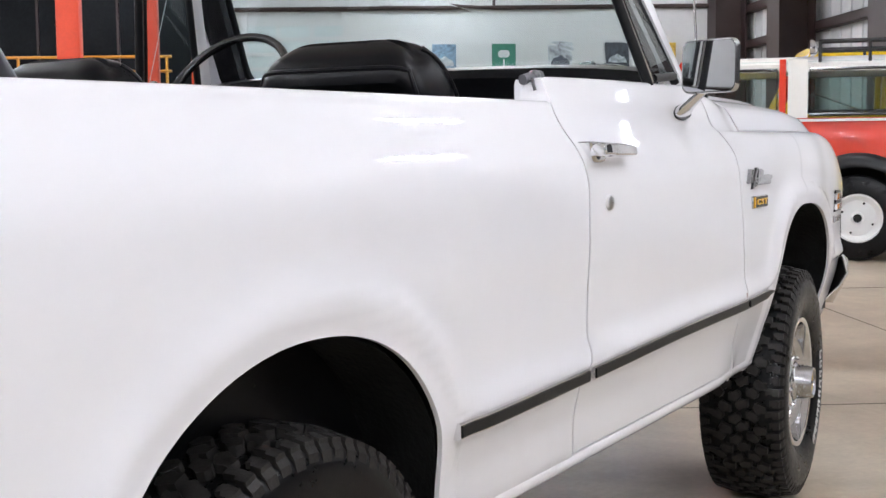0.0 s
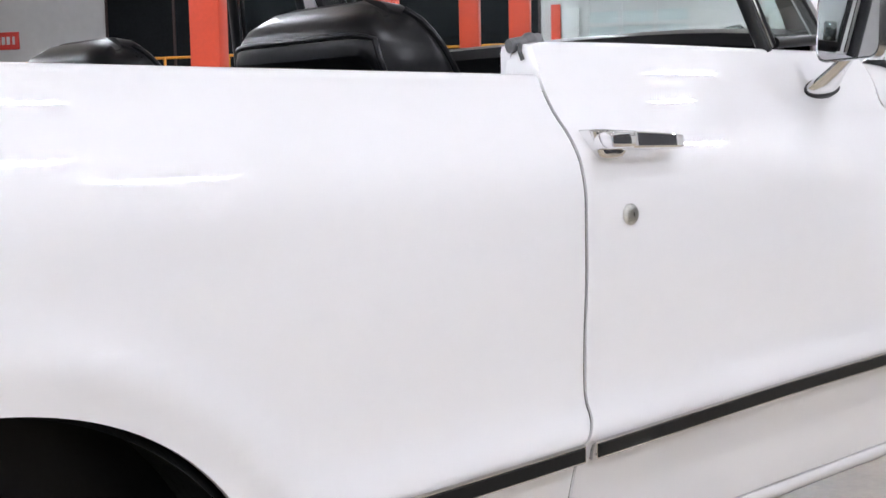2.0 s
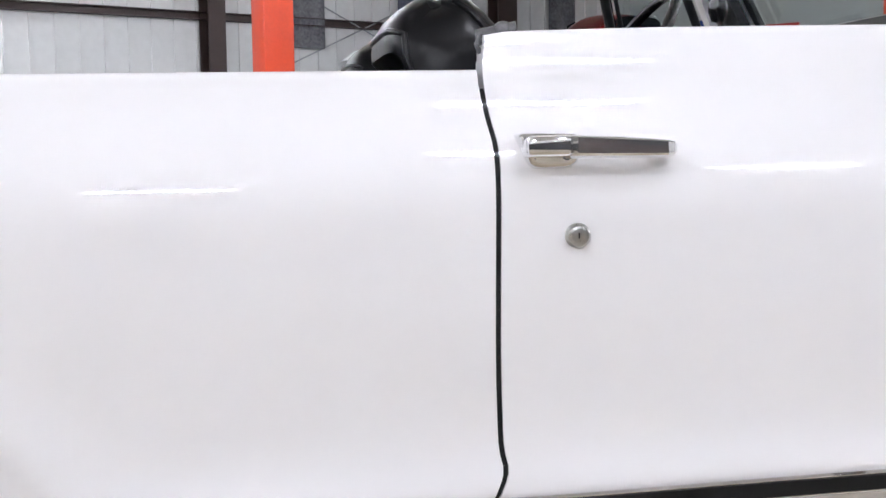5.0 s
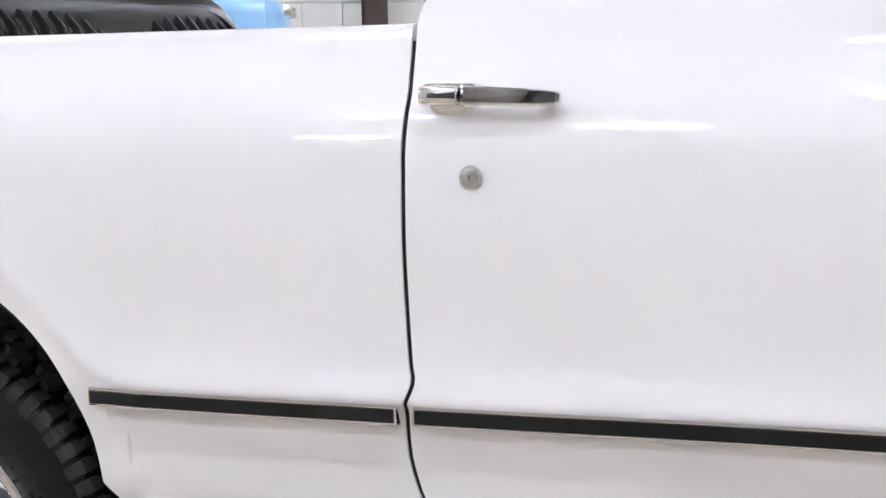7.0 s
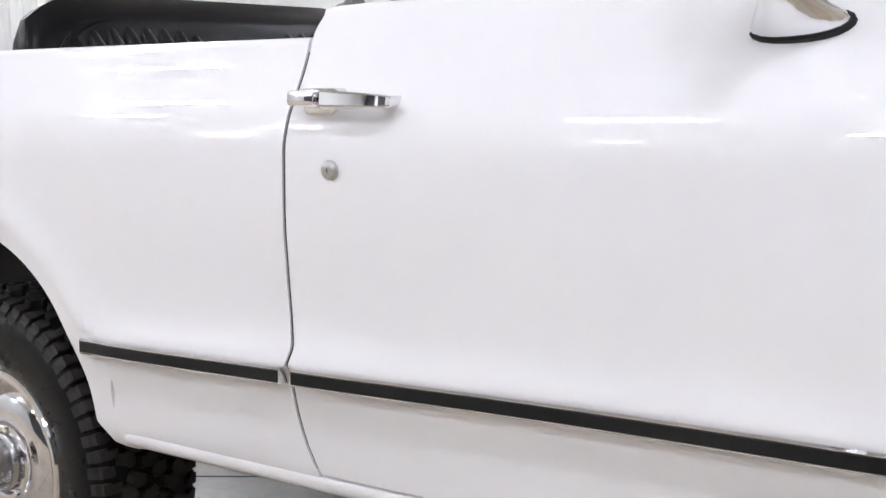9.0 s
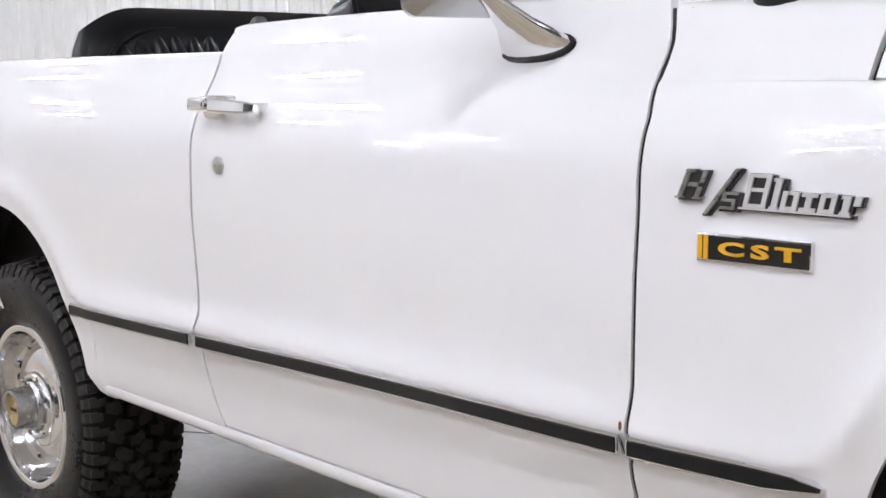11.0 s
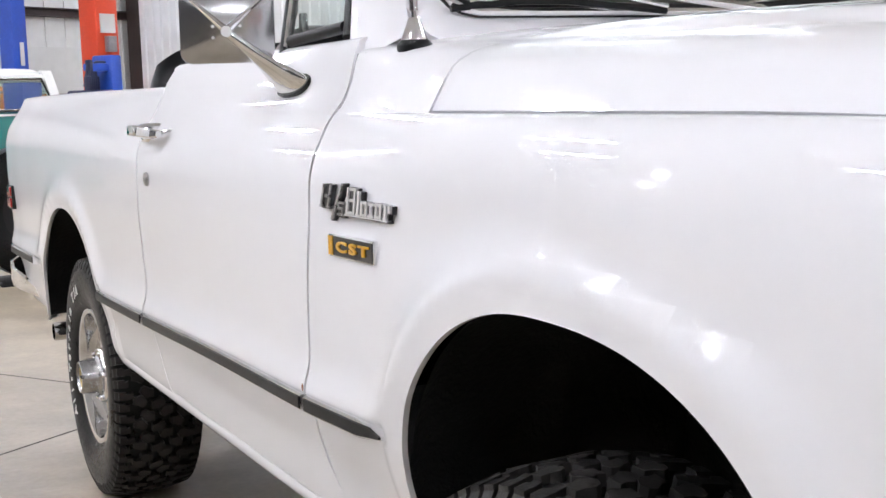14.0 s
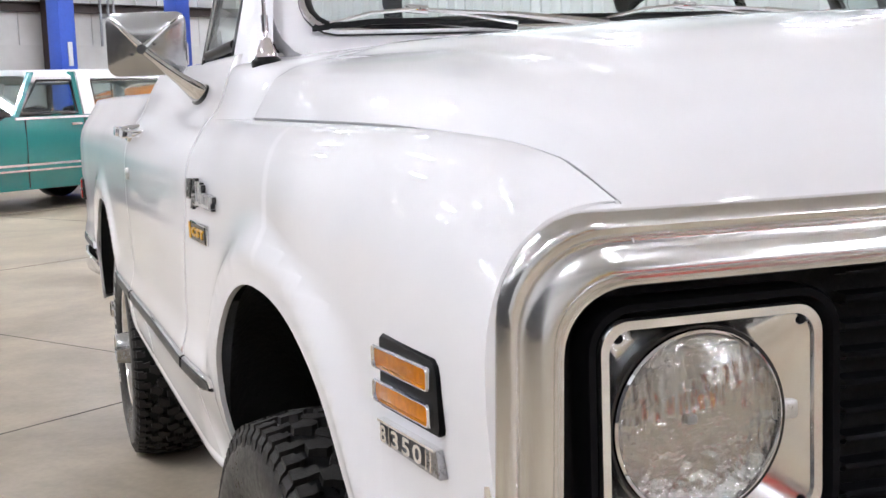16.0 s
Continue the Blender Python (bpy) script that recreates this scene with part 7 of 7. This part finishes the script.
def sleek_car(name, label, m, paint, length, width, line, cabin, r=0.33, wheels=None, rim=None, roofpaint=None):
    """A low car: body lofted along its length from a shoulder line, cabin with dark panes, four wheels."""
    v = fixed(new(name), label, "car")
    w = width / 2
    shoulder = curve_through(*line)
    wheels = wheels or (length * 0.2, length * 0.8)
    bm = bmesh.new()
    rows = []
    xs = sorted(set([*np.linspace(0, length, 36), *[c + r * 1.15 * math.cos(a) for c in wheels for a in np.linspace(0, math.pi, 15)]]))
    for s in (-1, 1):
        rows = []
        for k in range(13):
            t = k / 12
            row = []
            for x in xs:
                e = max(smooth_step(length * 0.16, 0, x), smooth_step(length * 0.84, length, x))
                low = 0.20 + 0.14 * e
                for c in wheels:
                    d = abs(x - c)
                    if d < r * 1.15:
                        low = max(low, r + math.sqrt(max((r * 1.15) ** 2 - d * d, 0)))
                top = max(shoulder(x), low + 0.02)
                ang = t * math.pi / 2
                z = low + (top - low) * math.sin(ang) ** 0.8
                y = (w - 0.16 * e * e) * (0.0 + 1.0 * max(math.cos(ang), 0) ** 0.42)
                row.append(m @ Vector((x, s * y, z)))
            rows.append(row)
        sheet(bm, rows)
    bmesh.ops.remove_doubles(bm, verts=bm.verts, dist=0.0005)
    part("body", bm, paint, v)
    x0, x1, x2, x3, zr = cabin
    bm = bmesh.new()
    ch = curve_through([x0, x1, (x1 + x2) / 2, x2, x3], [shoulder(x0) - 0.02, zr - 0.03, zr, zr - 0.02, shoulder(x3) - 0.02])
    rows = []
    for x in np.linspace(x0, x3, 26):
        base = shoulder(x) - 0.08
        rows.append([m @ Vector((x, (w - 0.10) * math.copysign(abs(math.cos(a)) ** 0.55, math.cos(a)) * (1 - 0.14 * math.sin(a)), base + (ch(x) - base) * math.sin(a) ** 0.7)) for a in np.linspace(0, math.pi, 17)])
    sheet(bm, rows)
    part("cabin", bm, roofpaint or paint, v)
    for s in (-1, 1):
        for xa, xb in ((x0 + (x1 - x0) * 0.75, (x1 + x2) / 2 - 0.04), ((x1 + x2) / 2 + 0.04, x3 - (x3 - x2) * 0.7)):
            bm = bmesh.new()
            lo, hi = [], []
            for x in np.linspace(xa, xb, 8):
                base = shoulder(x) + 0.02
                top = max(ch(x) - 0.10, base + 0.02)
                lo.append(m @ Vector((x, s * (w - 0.105), base)))
                hi.append(m @ Vector((x, s * (w - 0.165), top)))
            sheet(bm, [lo, hi])
            thicken(bm, m.to_3x3() @ Vector((0, s * 0.012, 0)))
            part("side_window", bm, DARKPANE, v)
        for c in wheels:
            simple_wheel(v, Vector((c, s * (w - 0.10), r)), m, r, 0.2, RUBBERSIDE, rim or STEEL, s)
            bm = bmesh.new()
            sheet(bm, [[m @ Vector((c + r * 1.13 * math.cos(a), s * yy, r + r * 1.13 * math.sin(a))) for a in np.linspace(0, math.pi, 17)] for yy in (w - 0.02, w - 0.4)])
            part("wheel_well", bm, UNDER, v)
        bm = bmesh.new()
        lathe(bm, [(0.0, 0.05), (0.06, 0.035), (0.08, 0.0), (0.08, -0.06)], "X", 20, (0, 0, 0), m @ Matrix.Translation((length - 0.12, s * (w - 0.34), shoulder(length - 0.3) - 0.16)))
        part("headlight", bm, CHROME, v)
    bm = bmesh.new()
    bm.faces.new([bm.verts.new(m @ Vector(p)) for p in ((x3 - 0.02, -w + 0.2, shoulder(x3) + 0.03), (x3 - 0.02, w - 0.2, shoulder(x3) + 0.03), (x2 + 0.12, w - 0.3, zr - 0.05), (x2 + 0.12, -w + 0.3, zr - 0.05))])
    thicken(bm, m.to_3x3() @ Vector((0.03, 0, 0.02)))
    part("windscreen", bm, PANE, v)
    bm = bmesh.new()
    tube(bm, [m @ Vector((length - 0.03, y, 0.42)) for y in np.linspace(-w + 0.2, w - 0.2, 7)], 0.05, 8)
    part("bumper", bm, CHROME, v)
    return v


# raised parking deck along the north wall with cars on it
bm = bmesh.new()
box(bm, 9.0, 18.9, 2.24, 30.6, 24.4, 2.40, room_pose(0, 0))
for u in (9.3, 16.0, 23.0, 30.2):
    for v in (19.2, 24.1):
        box(bm, u - 0.12, v - 0.12, 0, u + 0.12, v + 0.12, 2.24, room_pose(0, 0))
fixed(part("parking_deck", bm, GREYMETAL, smooth=False), "grey steel parking deck on posts along the wall", "deck")
low_line = ([0, 0.4, 1.2, 2.2, 3.2, 4.0, 4.5], [0.55, 0.82, 0.86, 0.80, 0.82, 0.68, 0.45])
old_line = ([0, 0.5, 1.3, 2.4, 3.4, 4.3, 4.8], [0.55, 0.95, 1.12, 1.14, 1.10, 1.00, 0.6])
sleek_car("sports_car", "white low convertible sports car with black top", room_pose(16.5, 20.5, 2.40, -4), ROOFWHITE, 4.5, 1.85, low_line, (1.15, 1.7, 2.15, 2.75, 1.22), 0.33, (0.95, 3.45), roofpaint=BLACKTRIM)
sleek_car("vintage_sedan", "dark red vintage sedan with rounded roof", room_pose(22.05, 19.9, 2.40, -4) @ Matrix.Scale(1.13, 4), MAROON, 4.8, 1.85, old_line, (0.5, 1.5, 2.5, 3.15, 1.66), 0.36, (0.95, 3.75))
sleek_car("white_car", "white car facing the edge of the deck", room_pose(22.2, 24.0, 2.40, -90), ROOFWHITE, 4.3, 1.75, low_line, (1.0, 1.6, 2.2, 2.8, 1.12), 0.32, (0.9, 3.4))
sleek_car("yellow_car", "bright yellow low car", room_pose(29.6, 19.7, 2.40, 90), CARYELLOW, 4.3, 1.8, low_line, (1.15, 1.7, 2.15, 2.75, 1.15), 0.33, (0.9, 3.3))
sleek_car("blue_car", "light blue rounded car seen from its back", room_pose(-1.7, 15.6, 0.0, -10), SKYBLUE, 3.9, 1.9, ([0, 0.5, 1.6, 2.8, 3.6, 3.9], [1.55, 1.95, 2.02, 2.02, 1.98, 1.3]), (1.0, 1.4, 1.8, 2.4, 2.04), 0.33, (0.8, 3.1))
sleek_car("orange_car", "orange low car beside the lift", room_pose(-15.2, 9.3, 0.0, 88), CARORANGE, 4.4, 1.8, ([0, 0.5, 1.3, 2.4, 3.4, 4.1, 4.4], [1.0, 1.25, 1.33, 1.34, 1.34, 1.33, 0.9]), (1.0, 1.6, 2.3, 2.9, 1.5), 0.33, (0.9, 3.4))

# ribbed white partition and its black post
bm = bmesh.new()
box(bm, -12.1, 12.0, 0, -4.2, 12.15, 4.2, room_pose(0, 0))
part_wall = fixed(part("partition", bm, WALLSTEEL, smooth=False), "white ribbed steel partition", "partition", kind="structure")
bm = bmesh.new()
for k in range(46):
    x = -12.05 + k * 0.17
    rows = [[at(x + dx, 12.0 - dy, z) for dx, dy in ((0, 0), (0.02, 0.025), (0.06, 0.025), (0.08, 0))] for z in (0, 4.2)]
    sheet(bm, rows)
ribs = part("rib", bm, WALLSTEEL, part_wall, smooth=False)
bm = bmesh.new()
box(bm, -10.08, 11.86, 0, -9.78, 11.97, 4.2, room_pose(0, 0), 0.01)
fixed(part("door_track", bm, BLACK), "black steel track on the partition", "track")

# blue lift posts, red post with control box, blue machine
BLUES = "blue lift posts"


def blue_post(u, v, w=0.28):
    p = fixed(new("lift_post"), "blue painted lift column with pads", "post", BLUES)
    bm = bmesh.new()
    m = room_pose(u, v)
    box(bm, -0.15, -w / 2, 0, 0.15, w / 2, 4.2, m, 0.015)
    part("column", bm, BLUEPAINT, p)
    bm = bmesh.new()
    box(bm, 0.14, -w / 2 - 0.05, 0.9, 0.34, w / 2 + 0.05, 1.5, m, 0.02)
    part("carriage", bm, BLUEPAINT, p)
    bm = bmesh.new()
    box(bm, 0.16, -0.03, 1.75, 0.175, 0.05, 2.1, m, 0.01)
    part("sticker", bm, WALLWHITE, p)
    bm = bmesh.new()
    box(bm, -0.25, -w / 2 - 0.1, 0, 0.25, w / 2 + 0.1, 0.03, m)
    part("base_plate", bm, GREYMETAL, p, smooth=False)


blue_post(-13.0, 8.0)
blue_post(-13.0, 10.2)
red = fixed(new("lift_post"), "red painted lift post with white notice and control box", "post")
bm = bmesh.new()
m = room_pose(-12.6, 11.6)
box(bm, -0.18, -0.24, 0, 0.18, 0.24, 4.2, m, 0.015)
part("column", bm, ORANGE, red)
bm = bmesh.new()
box(bm, 0.18, -0.16, 2.25, 0.20, 0.16, 2.55, m)
part("notice", bm, WALLWHITE, red, smooth=False)
bm = bmesh.new()
box(bm, 0.18, -0.08, 1.95, 0.28, 0.10, 2.2, m, 0.01)
part("control_box", bm, GREYMETAL, red)
mach = fixed(new("tyre_machine"), "dark blue workshop machine with hoses", "machine")
m = room_pose(-11.6, 10.45)
MACHB = material("dark_blue_machine", (0.008, 0.012, 0.05), 0.4, 0, 0.1, 4, 0.25)
bm = bmesh.new()
box(bm, -0.25, -0.36, 0, 0.25, 0.16, 1.35, m, 0.04)
for k in range(5):
    box(bm, 0.1 - 0.05 * k, -0.34 + 0.09 * k, 1.3, 0.2 - 0.05 * k, -0.27 + 0.09 * k, 1.55 + 0.08 * ((k * 7) % 4), m, 0.015)
part("cabinet", bm, MACHB, mach)
bm = bmesh.new()
box(bm, -0.2, 0.14, 0, 0.2, 0.36, 1.86, m, 0.03)
box(bm, 0.0, -0.25, 1.62, 0.14, 0.2, 1.74, m, 0.03)
part("tower", bm, BLUEPAINT, mach)
bm = bmesh.new()
tube(bm, [m @ Vector((0.1, y, 1.4 + 0.35 * math.sin(t))) for y, t in ((-0.32, 0), (-0.24, 1.0), (-0.06, 1.57), (0.1, 1.57))], 0.025, 8)
part("arm", bm, MACHB, mach)
bm = bmesh.new()
tube(bm, [m @ Vector((0.32, -0.2, 0.6)), m @ Vector((0.34, -0.1, 0.9)), m @ Vector((0.32, -0.2, 1.2))], 0.04, 8)
part("hose", bm, GREYMETAL, mach)
bm = bmesh.new()
box(bm, -20.0 + 0.03, 8.0, 0, -19.9, 18.5, 2.42, room_pose(0, 0))
fixed(part("wainscot", bm, WALLWHITE, smooth=False), "smooth white board on the lower wall", "panel", kind="structure")
bm = bmesh.new()
for v in (13.9, 14.1, 14.25):
    rod(bm, at(-19.8, v, 2.4), at(-19.8, v, 4.2), 0.03, 0.03, 8)
rod(bm, at(-19.8, 13.9, 3.0), at(-19.8, 14.9, 3.02), 0.03, 0.03, 8)
fixed(part("wall_pipe", bm, GREYMETAL), "grey conduit pipes on the wall", "pipe")
for v in (15.0, 15.25):
    bm = bmesh.new()
    lathe(bm, [(0.0, 0), (0.09, 0), (0.09, 1.05), (0.05, 1.15), (0.03, 1.25), (0.0, 1.25)], "Z", 16, (0, 0, 0), room_pose(-11.8, v - 6.6))
    fixed(part("gas_bottle", bm, UNDER), "dark gas bottle standing on the floor", "gas bottle", "gas bottles")

# a tyre on a low stand behind the truck
stand = fixed(new("spare_tyre"), "large black tyre standing on a small foot on the floor", "tyre")
bm = bmesh.new()
m = Matrix.Translation((-5.0, -0.25, 0.0)) @ Matrix.Rotation(radians(95), 4, "Z")
lathe(bm, [(0.22, -0.10), (0.26, -0.13), (0.40, -0.13), (0.45, -0.10), (0.46, 0.0), (0.45, 0.10), (0.40, 0.13), (0.26, 0.13), (0.22, 0.10)], "Y", 48, (0, 0, 0), m @ Matrix.Translation((0, 0, 0.48)))
part("tyre", bm, RUBBERSIDE, stand)
bm = bmesh.new()
for e in (-0.122, 0.122):
    lathe(bm, [(0.262, e), (0.25, e * 0.96), (0.0, e * 0.96)], "Y", 32, (0, 0, 0), m @ Matrix.Translation((0, 0, 0.48)))
part("disc", bm, UNDER, stand)
bm = bmesh.new()
box(bm, -0.30, -0.18, 0, 0.30, 0.18, 0.035, m, 0.01)
part("foot", bm, UNDER, stand)
